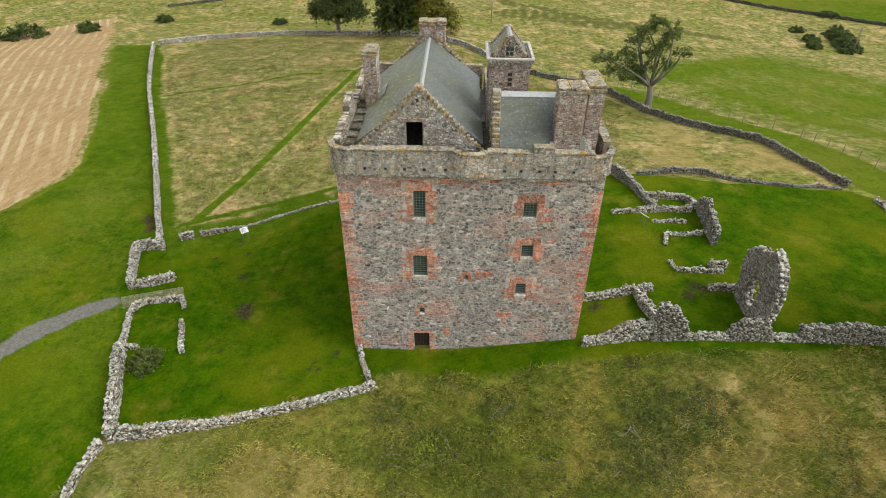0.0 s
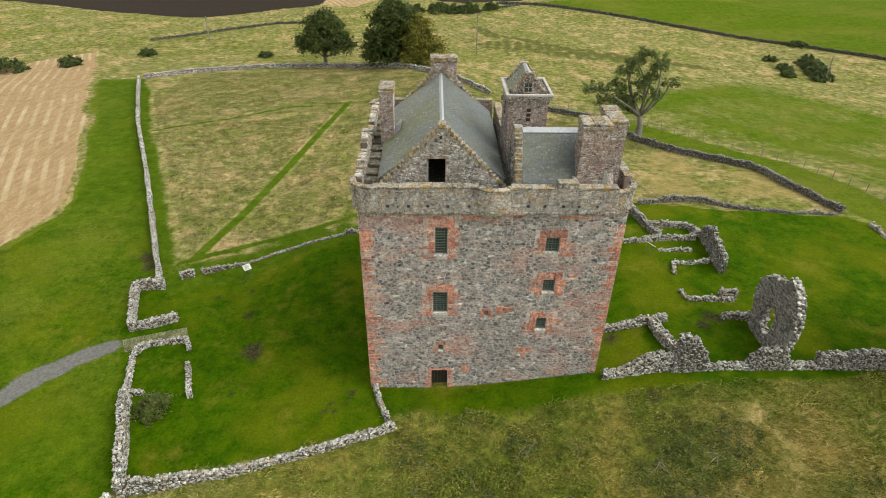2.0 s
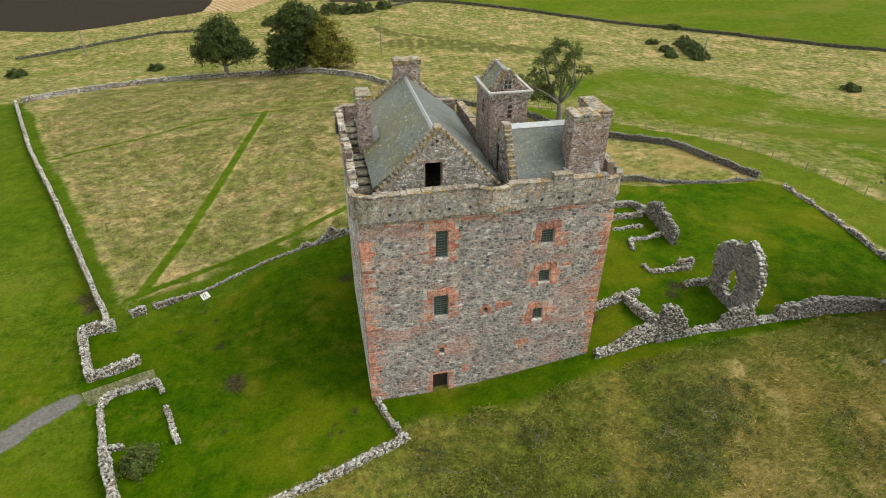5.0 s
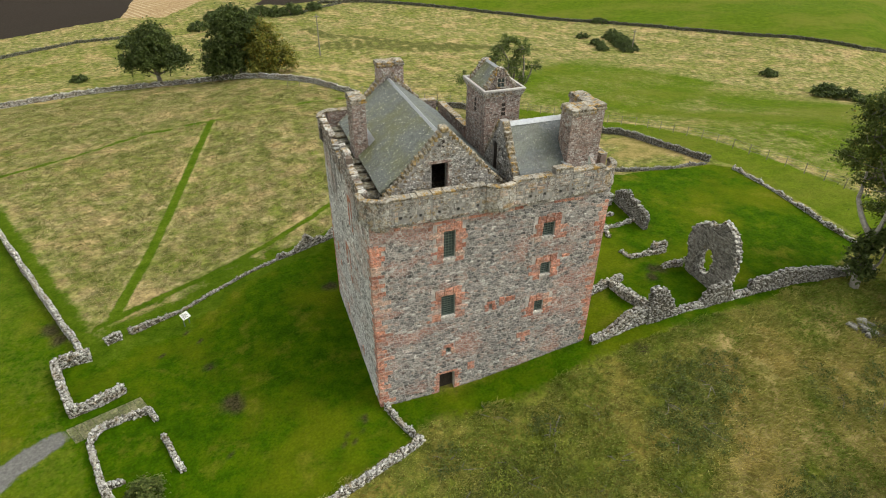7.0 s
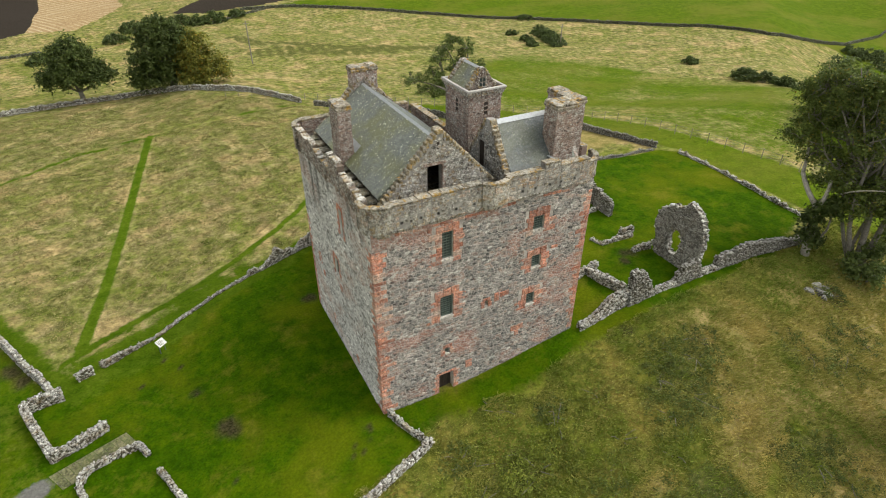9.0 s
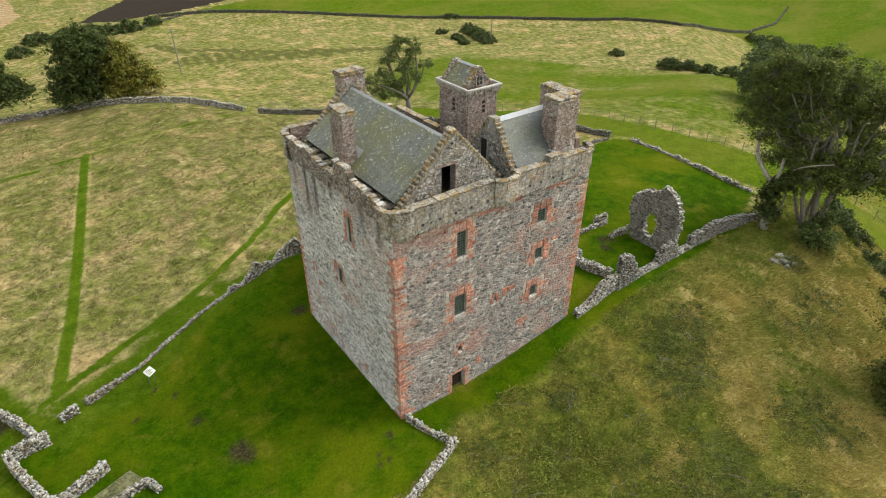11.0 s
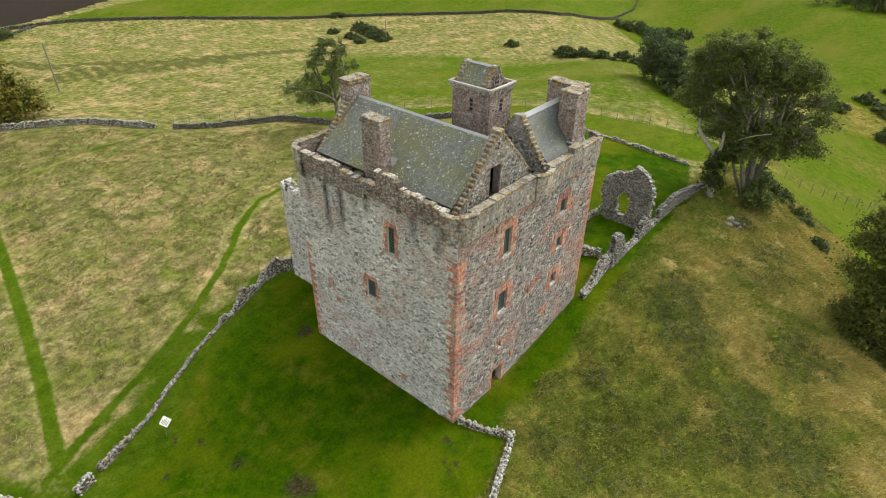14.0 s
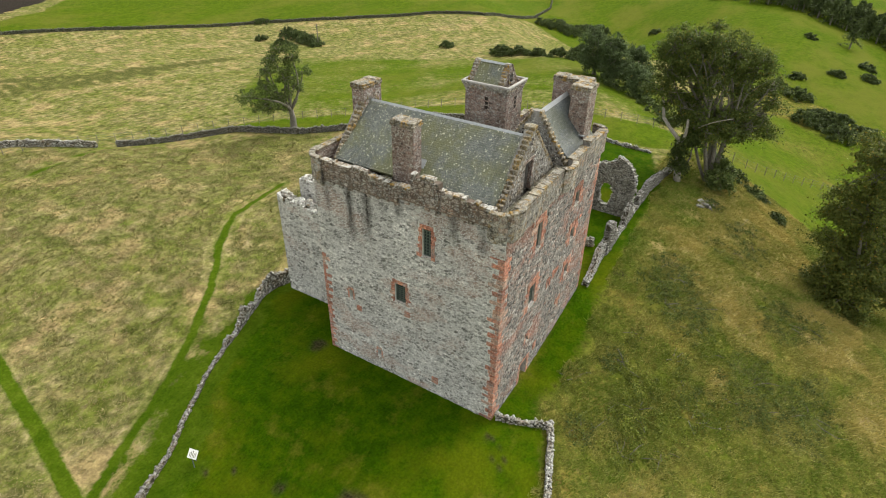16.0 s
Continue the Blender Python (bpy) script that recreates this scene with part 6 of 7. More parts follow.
    for i in (0, n - 1):
        for _ in range(int(4 * Hh[i] / 0.2) + 1):
            C.append((X[i] + r.uniform(-hw, hw) * N[i, 0], Y[i] + r.uniform(-hw, hw) * N[i, 1], Z[i] + r.uniform(0.05, Hh[i])))
            H.append((r.uniform(0.1, 0.2) * size, r.uniform(0.1, 0.17) * size, r.uniform(0.07, 0.13) * size))
            A.append(r.uniform(-3, 3))
    C, H, A = np.array(C), np.array(H), np.array(A)
    R = turns(len(C), 0.18, r)
    ca, sa, o, z = np.cos(A), np.sin(A), np.ones(len(A)), np.zeros(len(A))
    tilt = turns(len(C), 0.15, r)
    B = np.stack([np.stack([ca, -sa, z], -1), np.stack([sa, ca, z], -1), np.stack([z, z, o], -1)], -2)
    flat = r.normal(0, 0.16, len(A))
    cb, sb = np.cos(flat), np.sin(flat)
    B = B @ np.stack([np.stack([o, z, z], -1), np.stack([z, cb, -sb], -1), np.stack([z, sb, cb], -1)], -2)
    one = np.zeros(len(C), bool)
    if single:
        one[np.argsort(np.abs(np.arange(len(C)) - len(C) * 0.5))[:single]] = True
        for i in np.where(one)[0]:
            linked("stone", rocks_mesh("stone", C[i:i + 1], H[i:i + 1], B[i:i + 1], r), mat, top)
    if (~one).any():
        tagged(linked("stone_facing", rubble_mesh("stone_facing", C[~one], H[~one], B[~one], r), mat, top), kind="stuff")
    return top


stone_wall("low wall of lichen-whitened field stones round the lawn", [(-18.4, 16.6), (-15.9, 17.0), (-13.1, 17.5), (-10.3, 18.2), (-7.4, 19.1), (-4.5, 20.3)], [1.35, 1.2, 0.75, 0.45, 0.5, 0.55, 0.55, 0.6], 0.62, 1, single=280)
stone_wall("short low wall joining the tower's corner", [(-4.7, 20.4), (-5.15, 21.6), (-5.7, 23.15)], [0.55, 0.4, 0.5], 0.55, 2)
stone_wall("broken wall end running down the slope", [(-18.75, 16.2), (-19.1, 14.9), (-19.3, 13.3), (-20.0, 11.5)], [0.8, 0.5, 0.35], 0.55, 3)
stone_wall("thick stone wall with a flat whitened top", [(-18.55, 17.2), (-19.2, 18.9), (-20.0, 20.9), (-20.7, 22.8)], [1.4, 1.5, 1.4], 0.74, 4, single=200)
stone_wall("low footing of a vanished gatehouse wall", [(-20.9, 23.2), (-21.7, 25.5), (-22.0, 26.8), (-21.6, 27.6), (-20.4, 28.0), (-19.05, 28.25), (-18.6, 27.4)], [0.6, 0.5, 0.45, 0.5, 0.5], 0.55, 5)
stone_wall("short stub of stone footing by the bush", [(-21.0, 23.3), (-20.1, 23.5)], [0.45, 0.3], 0.5, 6)
stone_wall("ruined gatehouse wall of pale stones", [(-22.9, 34.3), (-24.8, 34.1), (-24.1, 31.7), (-23.25, 29.4), (-22.0, 29.75), (-20.6, 30.5)], [0.9, 1.1, 1.0, 0.9, 0.8, 0.7], 0.76, 7)
stone_wall("detached stone footing in the lawn", [(-18.1, 25.8), (-17.1, 23.2)], [0.45, 0.4, 0.5], 0.55, 8)
stone_wall("upright stump of wall beside a gap", [(-22.0, 35.6), (-21.2, 35.9)], [0.7, 0.9], 0.6, 9)
stone_wall("low grass-grown footing between lawn and rough pasture", [(-20.6, 36.2), (-17.5, 37.6), (-14.4, 39.4), (-12.9, 40.25), (-10.0, 41.45)], [0.65, 0.5, 0.3, 0.16, 0.12, 0.1, 0.14, 0.16, 0.1, 0.12, 0.2], 0.5, 10, ragged=0.06, mat=dyke_stone)
stone_wall("tumbled field wall between lawn and rough pasture", [(-9.9, 41.5), (-7.9, 42.1), (-4.85, 43.4), (-3.5, 43.4), (-1.9, 42.8)], [0.45, 0.5, 0.4, 1.3, 0.9, 0.55, 0.6, 1.2, 1.9, 1.1, 1.6], 0.6, 28, ragged=0.22)
stone_wall("long straight drystone field wall", LEFT_DYKE, [1.0, 0.95, 0.9], 0.6, 11)
stone_wall("far drystone field wall under trees", FAR_DYKE, [0.95, 0.9, 0.95], 0.6, 12, 1.4)
stone_wall("curving drystone wall beside a mown strip", FAR_DYKE_B, [0.8, 0.9, 0.85, 0.7], 0.62, 13, 1.1, mat=far_stone)
stone_wall("low tumbled wall sunk in the edge of the mown strip", FAR_DYKE_C, [0.35, 0.25, 0.3, 0.4, 0.3], 0.5, 33, 0.9, ragged=0.18)
stone_wall("low bank wall between hay and lawn", [(16.0, 43.4), (18.5, 43.8), (21.4, 44.0), (23.4, 42.8), (28.0, 41.8), (32.3, 41.3)], [0.4, 0.7, 0.5, 0.3, 0.25, 0.22], 0.62, 14, mat=far_stone)
stone_wall("ruined courtyard wall beside the tower", [(7.9, 22.95), (9.6, 23.05), (12.0, 23.1)], [0.55, 0.6, 1.0, 1.5, 1.6, 1.5], 0.85, 15, mat=wall_stone)
stone_wall("broken upright pier of masonry", [(11.95, 23.0), (13.8, 22.95)], [3.2, 3.3, 3.2, 3.1, 2.9, 2.0, 1.8, 0.8], 0.9, 16, ragged=0.12, mat=ruin_stone)
stone_wall("low footing of the courtyard wall", [(13.7, 22.95), (16.3, 22.9)], [0.5, 0.4, 0.45], 0.7, 17)
stone_wall("jagged stump of courtyard wall", [(16.3, 22.95), (18.7, 23.0)], [0.9, 1.6, 1.7, 1.8, 1.7, 0.8], 0.9, 18, ragged=0.15, mat=ruin_stone)
stone_wall("low gap in the courtyard wall", [(18.8, 23.0), (20.4, 23.0)], [0.4, 0.45], 0.8, 19)
stone_wall("long weathered section of courtyard wall", [(20.4, 23.0), (23.0, 23.0), (25.2, 22.9), (28.0, 22.6), (31.2, 22.2)], [1.3, 1.6, 1.3, 0.8, 0.7], 0.8, 20, mat=ruin_stone)
stone_wall("cross wall footing of a lost range", [(8.2, 26.9), (10.8, 27.1), (12.9, 27.4)], [0.5, 0.6, 0.7], 0.7, 21)
stone_wall("thick footing running to the courtyard wall", [(12.0, 27.0), (12.2, 25.6), (12.6, 24.2)], [0.7, 0.8, 0.6], 0.95, 22)
stone_wall("low footing of a small chamber", [(15.0, 30.3), (15.3, 29.4), (18.2, 29.3)], [0.3, 0.35, 0.4], 0.5, 23)
stone_wall("corner stump of a small chamber", [(17.6, 29.9), (18.5, 29.7)], [0.8, 0.7], 0.7, 24)
stone_wall("low footing in the court grass", [(15.3, 32.5), (15.6, 33.7), (18.7, 34.0)], [0.3, 0.3], 0.5, 25)
stone_wall("stone footing of the far range", [(12.4, 36.9), (15.6, 37.1), (18.5, 37.2)], [0.25, 0.5, 0.55], 0.7, 26)
stone_wall("stone footing closing the far range", [(18.9, 37.6), (18.7, 39.0), (15.5, 39.3)], [0.7, 0.55, 0.5], 0.7, 27)
stone_wall("ragged cross wall of the far range", [(15.7, 37.3), (15.3, 39.2), (14.6, 41.6), (13.8, 43.6)], [0.8, 0.6, 1.0, 1.2], 0.8, 28, mat=ruin_stone)
stone_wall("small scatter of stones in the court", [(15.2, 35.6), (17.6, 35.5)], [0.15, 0.3, 0.2], 0.45, 29)
stone_wall("standing fragment of gable wall", [(19.25, 37.4), (19.0, 35.0), (18.8, 32.6)], [1.4, 2.1, 2.0, 1.5], 0.7, 30, ragged=0.18, mat=ruin_stone)
stone_wall("stub of wall beside the pierced ruin", [(16.8, 27.6), (18.2, 27.4)], [0.4, 0.6], 0.6, 31)

# tall ruined wall with a hole right through
arch = root("ruined_wall", 18.4, 25.4, gz(18.4, 25.4), "tall isolated ruin of rough masonry pierced by an oval hole", "ruin")
outline = [(26.5, 1.2), (26.85, 2.2), (27.2, 2.75), (26.95, 3.3), (27.3, 4.5), (27.15, 5.6), (26.5, 6.15), (25.95, 6.5), (25.5, 6.55), (25.0, 6.9), (24.6, 7.3), (24.05, 7.05), (23.6, 6.7), (23.15, 5.9), (22.95, 4.7), (23.05, 3.5), (23.3, 2.4), (24.0, 1.2)]
hole_c, hole_r = (25.3, 3.8), (0.6, 1.14)
ang = [math.atan2(p[1] - hole_c[1], p[0] - hole_c[0]) for p in outline]
n = len(outline)
inner = [(hole_c[0] + hole_r[0] * math.cos(a) * (1 + 0.12 * math.sin(5 * a)), hole_c[1] + hole_r[1] * math.sin(a)) for a in ang]
g = Geo()
v = [(x, p[0], p[1]) for x in (18.15, 18.62) for p in outline] + [(x, p[0], p[1]) for x in (18.15, 18.62) for p in inner]
f = []
for i in range(n):
    j = (i + 1) % n
    f += [(i, 2 * n + i, 2 * n + j, j), (n + j, 3 * n + j, 3 * n + i, n + i), (i, j, n + j, n + i), (2 * n + j, 2 * n + i, 3 * n + i, 3 * n + j)]
g.add(v, f)
part("core", g, ruin_stone, arch)
def in_ruin(u, z):
    return bool(inside(outline, np.array([u]), np.array([z]))[0]) and ((u - hole_c[0]) / (hole_r[0] + 0.1)) ** 2 + ((z - hole_c[1]) / (hole_r[1] + 0.1)) ** 2 > 1
for fc in (Face('y', 18.15, -1), Face('y', 18.62, 1)):
    clad(fc, stone_cells(22.9, 27.9, 1.4, 7.2, h=(0.09, 0.18), w=(0.13, 0.34), keep=in_ruin, gap=0.006), ruin_stone, arch, proud=(0.005, 0.05))
C, H = [], []
r = np.random.RandomState(5)
for (a, b2), (c, d) in list(zip(outline, outline[1:])) + list(zip(inner, inner[1:] + inner[:1])):
    k = max(2, int(math.hypot(c - a, d - b2) / 0.2))
    for i in range(k):
        for x in (18.24, 18.5):
            C.append((x + r.normal(0, 0.05), a + (c - a) * i / k + r.normal(0, 0.06), b2 + (d - b2) * i / k + r.normal(0, 0.07)))
            H.append((r.uniform(0.06, 0.12), r.uniform(0.05, 0.1), r.uniform(0.05, 0.08)))
C, H = np.array(C), np.array(H)
tagged(linked("ragged_edge", rocks_mesh("ragged_edge", C, H, turns(len(C), 0.2, r), r), wall_stone, arch), kind="stuff")


def high_ruin(label, axis, plane, a, b2, tops, z0, thick, seed, out):
    """A tall ruined wall with a broken top, along x or y."""
    top = root("ruined_wall", *((plane, (a + b2) / 2, z0) if axis == 'y' else ((a + b2) / 2, plane, z0)), label, "ruin")
    us = np.linspace(a, b2, len(tops))
    g = Geo()
    pts = [(a, z0), (b2, z0)] + [(float(u), float(t)) for u, t in zip(us[::-1], tops[::-1])]
    g.prism(pts, 'x' if axis == 'y' else 'y', plane - thick / 2, plane + thick / 2)
    part("core", g, mortar_side, top)
    ok = lambda u, z: z < np.interp(u, us, tops) - 0.08
    for o in (-1, 1):
        clad(Face(axis, plane + o * thick / 2, o), stone_cells(a, b2, z0, max(tops), h=(0.14, 0.27), w=(0.16, 0.48), keep=ok, gap=0.012), rubble_side, top)
    for e, o in ((a, -1), (b2, 1)):
        ot = 'x' if axis == 'y' else 'y'
        clad(Face(ot, e, o), stone_cells(plane - thick / 2, plane + thick / 2, z0, tops[0] if o < 0 else tops[-1], h=(0.14, 0.27), w=(0.2, 0.45), gap=0.012), rubble_side, top)
    r = np.random.RandomState(seed)
    C, H = [], []
    for i in range(int((b2 - a) / 0.13)):
        u = a + 0.13 * i
        for k in range(3):
            d = plane + r.uniform(-0.4, 0.4) * thick
            z = np.interp(u, us, tops) + r.normal(0, 0.06)
            C.append((d, u, z) if axis == 'y' else (u, d, z))
            H.append((r.uniform(0.1, 0.2), r.uniform(0.1, 0.18), r.uniform(0.08, 0.15)))
    C, H = np.array(C), np.array(H)
    tagged(linked("ragged_top", rocks_mesh("ragged_top", C, H, turns(len(C), 0.25, r), r), wall_stone, top), kind="stuff")


high_ruin("tall roofless wall of a ruined range behind the tower", 'y', -2.35, 36.0, 42.3, [7.6, 7.5, 7.7, 7.5, 7.8, 7.6, 8.1], -0.5, 0.9, 41, -1)
high_ruin("broken end wall of the ruined range", 'y', -0.9, 36.2, 41.5, [8.6, 8.8, 8.7, 8.9, 8.8], -0.5, 0.9, 42, -1)


# ---- trees and shrubs ----
def leaves_mesh(name, clumps, per, size, r, squash=0.75):
    """Many small leaf sprays round clump centres (x, y, z, radius)."""
    K = np.array(clumps)
    ids = np.repeat(np.arange(len(K)), per)
    d = r.normal(0, 1, (len(ids), 3))
    d /= np.linalg.norm(d, axis=1)[:, None]
    rad = K[ids, 3] * np.abs(r.normal(0, 0.5, len(ids)) + 0.25)
    P = K[ids, :3] + d * rad[:, None] * np.array([1, 1, squash])
    # each spray is drawn out along its own shoot and hangs a little
    shoot = r.normal(0, 1, (len(K), 3)) * np.array([1, 1, 0.55])
    shoot /= np.linalg.norm(shoot, axis=1)[:, None]
    along = r.normal(0, 0.6, len(ids)) * K[ids, 3]
    P = P + shoot[ids] * along[:, None]
    P[:, 2] -= 0.35 * along ** 2 / K[ids, 3]
    nrm = d * 0.6 + r.normal(0, 0.5, d.shape) + np.array([0, 0, 0.55])
    nrm /= np.linalg.norm(nrm, axis=1)[:, None]
    a = np.cross(nrm, r.normal(0, 1, d.shape))
    a /= np.linalg.norm(a, axis=1)[:, None] + 1e-9
    b2 = np.cross(nrm, a)
    s = size * r.uniform(0.6, 1.4, len(ids))[:, None]
    V = np.stack([P - a * s, P - b2 * s * 0.55 + nrm * s * 0.15, P + a * s, P + b2 * s * 0.55 + nrm * s * 0.15], 1).reshape(-1, 3)
    F = np.arange(len(ids) * 4).reshape(-1, 4)
    return fast_mesh(name, V, [], F)


def limb(g, p, q, r0, r1, r, bend=0.12, n=5):
    p, q = np.array(p, float), np.array(q, float)
    ln = np.linalg.norm(q - p)
    off = r.normal(0, bend * ln, 3)
    pts = [p + (q - p) * t + off * math.sin(math.pi * t) for t in np.linspace(0, 1, n)]
    g.tube(pts, list(np.linspace(r0, r1, n)), 6)
    return pts


def tree(label, x, y, trunk_h, trunk_r, blobs, n_clump, per, leaf, leaf_material, seed, clump_r=(0.7, 1.3), base=None, twigs=True, name="tree", stems=None, low=-0.2):
    """blobs: (dx, dy, z, rx, ry, rz) of crown lobes over the tree's foot."""
    r = np.random.RandomState(seed)
    z0 = gz(x, y) if base is None else base
    top = root(name, x, y, z0, label, "tree")
    g = Geo()
    fork = (x + r.normal(0, 0.15), y + r.normal(0, 0.15), z0 + trunk_h)
    if stems:
        for dx, dy, dz, rr in stems:
            limb(g, (x + dx * 0.15, y + dy * 0.15, z0 - 0.3), (x + dx, y + dy, z0 + dz), rr, rr * 0.35, r, 0.08, 6)
    else:
        g.tube([(x, y, z0 - 0.3), (x, y, z0 + 0.25), (x + 0.05, y, z0 + trunk_h * 0.5), fork], [trunk_r * 1.7, trunk_r * 1.1, trunk_r * 0.9, trunk_r * 0.75], 9)
    clumps = []
    w = np.array([b2[3] * b2[4] * b2[5] for b2 in blobs]) ** 0.7
    for i, b2 in enumerate(blobs):
        c = np.array((x + b2[0], y + b2[1], z0 + b2[2]))
        if not stems:
            limb(g, fork, c, trunk_r * 0.5, trunk_r * 0.16, r)
        else:
            # pale limbs leave the nearest stem about two thirds up
            dx, dy, dz, rr = min(stems, key=lambda q: (q[0] - b2[0]) ** 2 + (q[1] - b2[1]) ** 2)
            p = np.array((x + dx * 0.7, y + dy * 0.7, z0 + min(dz * 0.7, b2[2] * 0.8)))
            limb(g, p, c + np.array((0, 0, b2[5] * 0.5)), 0.11, 0.035, r, 0.1, 6)
            for _ in range(3):
                limb(g, (p + c) / 2, c + r.normal(0, 0.8, 3) * np.array(b2[3:6]), 0.05, 0.015, r, 0.12, 5)
        k = max(4, int(n_clump * w[i] / w.sum()))
        for _ in range(k):
            d = r.normal(0, 1, 3)
            d /= np.linalg.norm(d)
            d[2] = d[2] if d[2] > low else abs(d[2]) * 0.4 + low
            p = c + d * np.array(b2[3:6]) * r.uniform(0.55, 1.0)
            if p[2] < z0 + 0.3:
                p[2] = z0 + 0.3
            clumps.append((*p, r.uniform(*clump_r)))
            if twigs and r.rand() < 0.35:
                limb(g, c + r.normal(0, 0.2, 3), p, trunk_r * 0.13, 0.02, r, 0.1, 4)
    part("trunk", g, bark, top, smooth=True)
    linked("crown", leaves_mesh("crown", clumps, per, leaf, r), leaf_material, top)
    return top


tree("broad dark green sycamore by a field wall", -21.9, 105.6, 1.8, 0.42, [(0.2, 0, 4.9, 4.4, 4.2, 3.8), (-2.6, 0.5, 3.7, 2.5, 2.5, 2.2), (2.6, -0.5, 3.9, 2.6, 2.6, 2.3), (0.2, 0, 7.6, 3.0, 3.0, 2.3)], 300, 90, 0.2, leaf_dark, 51)
tree("large dark tree with foliage down to the grass", -8.8, 102.0, 2.0, 0.5, [(-1.3, 0, 5.5, 4.0, 3.8, 5.2), (0.5, -0.4, 8.4, 3.4, 3.2, 3.0), (-2.5, 0, 2.6, 3.4, 3.0, 2.4)], 340, 95, 0.2, leaf_dark, 52, low=-0.7)
tree("smaller tree turning gold at its skirts", -4.4, 100.4, 1.6, 0.3, [(-0.6, 0, 5.0, 2.6, 2.6, 3.6), (1.4, -0.2, 2.6, 2.8, 2.4, 2.2), (-1.5, -0.6, 1.8, 2.2, 1.8, 1.6)], 170, 90, 0.2, leaf_gold, 53, low=-0.7)
tree("half-bare ash with open twisting limbs", 23.6, 67.6, 2.6, 0.42, [(-6.2, 0, 5.8, 1.9, 1.4, 1.0), (-4.0, -0.4, 4.4, 2.2, 1.8, 1.5), (-2.4, 0.3, 3.4, 1.8, 1.6, 1.3), (-2.8, 0, 8.0, 1.5, 1.4, 1.5), (-0.8, 0.2, 10.0, 1.4, 1.2, 1.2), (1.2, 0, 8.6, 1.3, 1.2, 1.6), (2.6, 0, 6.6, 1.2, 1.0, 1.0), (-1.0, -0.6, 6.6, 1.5, 1.4, 1.2), (-3.6, 0, 6.2, 1.7, 1.5, 1.2), (0.4, 0.3, 7.2, 1.3, 1.2, 1.2), (-1.6, -0.3, 4.8, 1.6, 1.4, 1.3), (0.8, 0, 5.2, 1.3, 1.2, 1.0), (-1.8, 0.2, 9.2, 1.3, 1.2, 1.1)], 400, 46, 0.1, leaf_ash, 54, (0.28, 0.65))
BIG_CROWN = [(-2.1, 3.8, 12.4, 2.0, 2.1, 1.9), (-1.3, 2.6, 13.4, 1.8, 2.0, 1.6), (-0.1, 0.8, 13.0, 2.1, 2.1, 1.9), (1.1, -1.2, 12.0, 2.1, 2.1, 2.0), (2.4, -3.0, 10.8, 1.8, 1.8, 1.7), (3.4, -4.6, 9.0, 1.5, 1.6, 1.4), (1.8, -2.3, 9.3, 1.8, 1.8, 1.5), (0.4, 0.1, 10.4, 2.4, 2.4, 2.0), (-1.2, 2.5, 11.1, 2.2, 2.2, 1.9), (-2.2, 3.8, 10.4, 1.7, 1.7, 1.6), (-2.4, 4.4, 8.8, 1.4, 1.5, 1.2), (-0.1, 0.9, 8.1, 1.6, 1.6, 1.2),
             (3.2, -4.4, 6.4, 1.1, 1.2, 1.5), (2.4, -3.2, 5.6, 1.0, 1.1, 1.3), (1.6, -1.9, 6.4, 1.1, 1.1, 1.1), (-1.6, 3.1, 7.8, 1.2, 1.3, 1.1), (3.1, 0.4, 10.5, 2.0, 2.0, 2.0), (2.6, 3.1, 10.0, 1.8, 1.8, 1.9), (-1.9, -0.3, 9.8, 1.3, 1.3, 1.3), (0.9, -2.6, 7.2, 1.2, 1.2, 1.2), (3.0, -2.2, 7.6, 1.4, 1.4, 1.4), (4.0, -5.2, 7.4, 1.0, 1.1, 1.2), (-0.6, 1.6, 6.4, 1.6, 1.6, 1.3), (0.6, 2.4, 5.6, 1.6, 1.6, 1.4), (1.2, 0.8, 6.2, 1.8, 1.8, 1.3), (2.0, -0.6, 6.0, 1.7, 1.7, 1.3), (1.4, 0.2, 4.8, 1.4, 1.4, 1.2), (2.6, -1.8, 4.6, 1.2, 1.2, 1.2), (-1.3, -1.0, 5.2, 1.5, 1.5, 1.3), (0.3, -2.8, 5.2, 1.5, 1.5, 1.3), (-0.3, -1.6, 6.6, 1.7, 1.7, 1.3), (1.1, -4.0, 5.6, 1.4, 1.4, 1.3), (-1.7, 0.2, 6.6, 1.5, 1.5, 1.3), (1.9, -5.2, 5.6, 1.1, 1.1, 1.3)]
BIG_CROWN = [(dx + 0.5, dy + 2.2, z, 0.92 * rx, 0.92 * ry, rz) for dx, dy, z, rx, ry, rz in BIG_CROWN]
BIG_STEMS = [(0.2, 2.2, 9.5, 0.22), (0.6, 1.6, 11.0, 0.27), (0.9, 0.9, 10.0, 0.24), (1.4, -0.2, 8.6, 0.18), (0.0, 2.9, 10.0, 0.16), (1.1, 1.5, 12.0, 0.18)]
tree("big spreading tree with several grey stems on the bank", 30.6, 18.3, 3.5, 0.5, BIG_CROWN, 860, 110, 0.095, leaf_big, 55, (0.4, 0.85), stems=BIG_STEMS, low=-0.55)
tree("leafy sucker growth at the big tree's foot", 30.2, 17.3, 0.4, 0.08, [(0, 0, 0.9, 1.3, 1.2, 1.0), (1.0, 0.9, 2.2, 0.9, 0.9, 1.3), (-0.6, 0.6, 1.6, 0.9, 0.9, 1.0)], 70, 70, 0.11, leaf_ash, 56, (0.35, 0.6), name="shrub", low=-0.6)
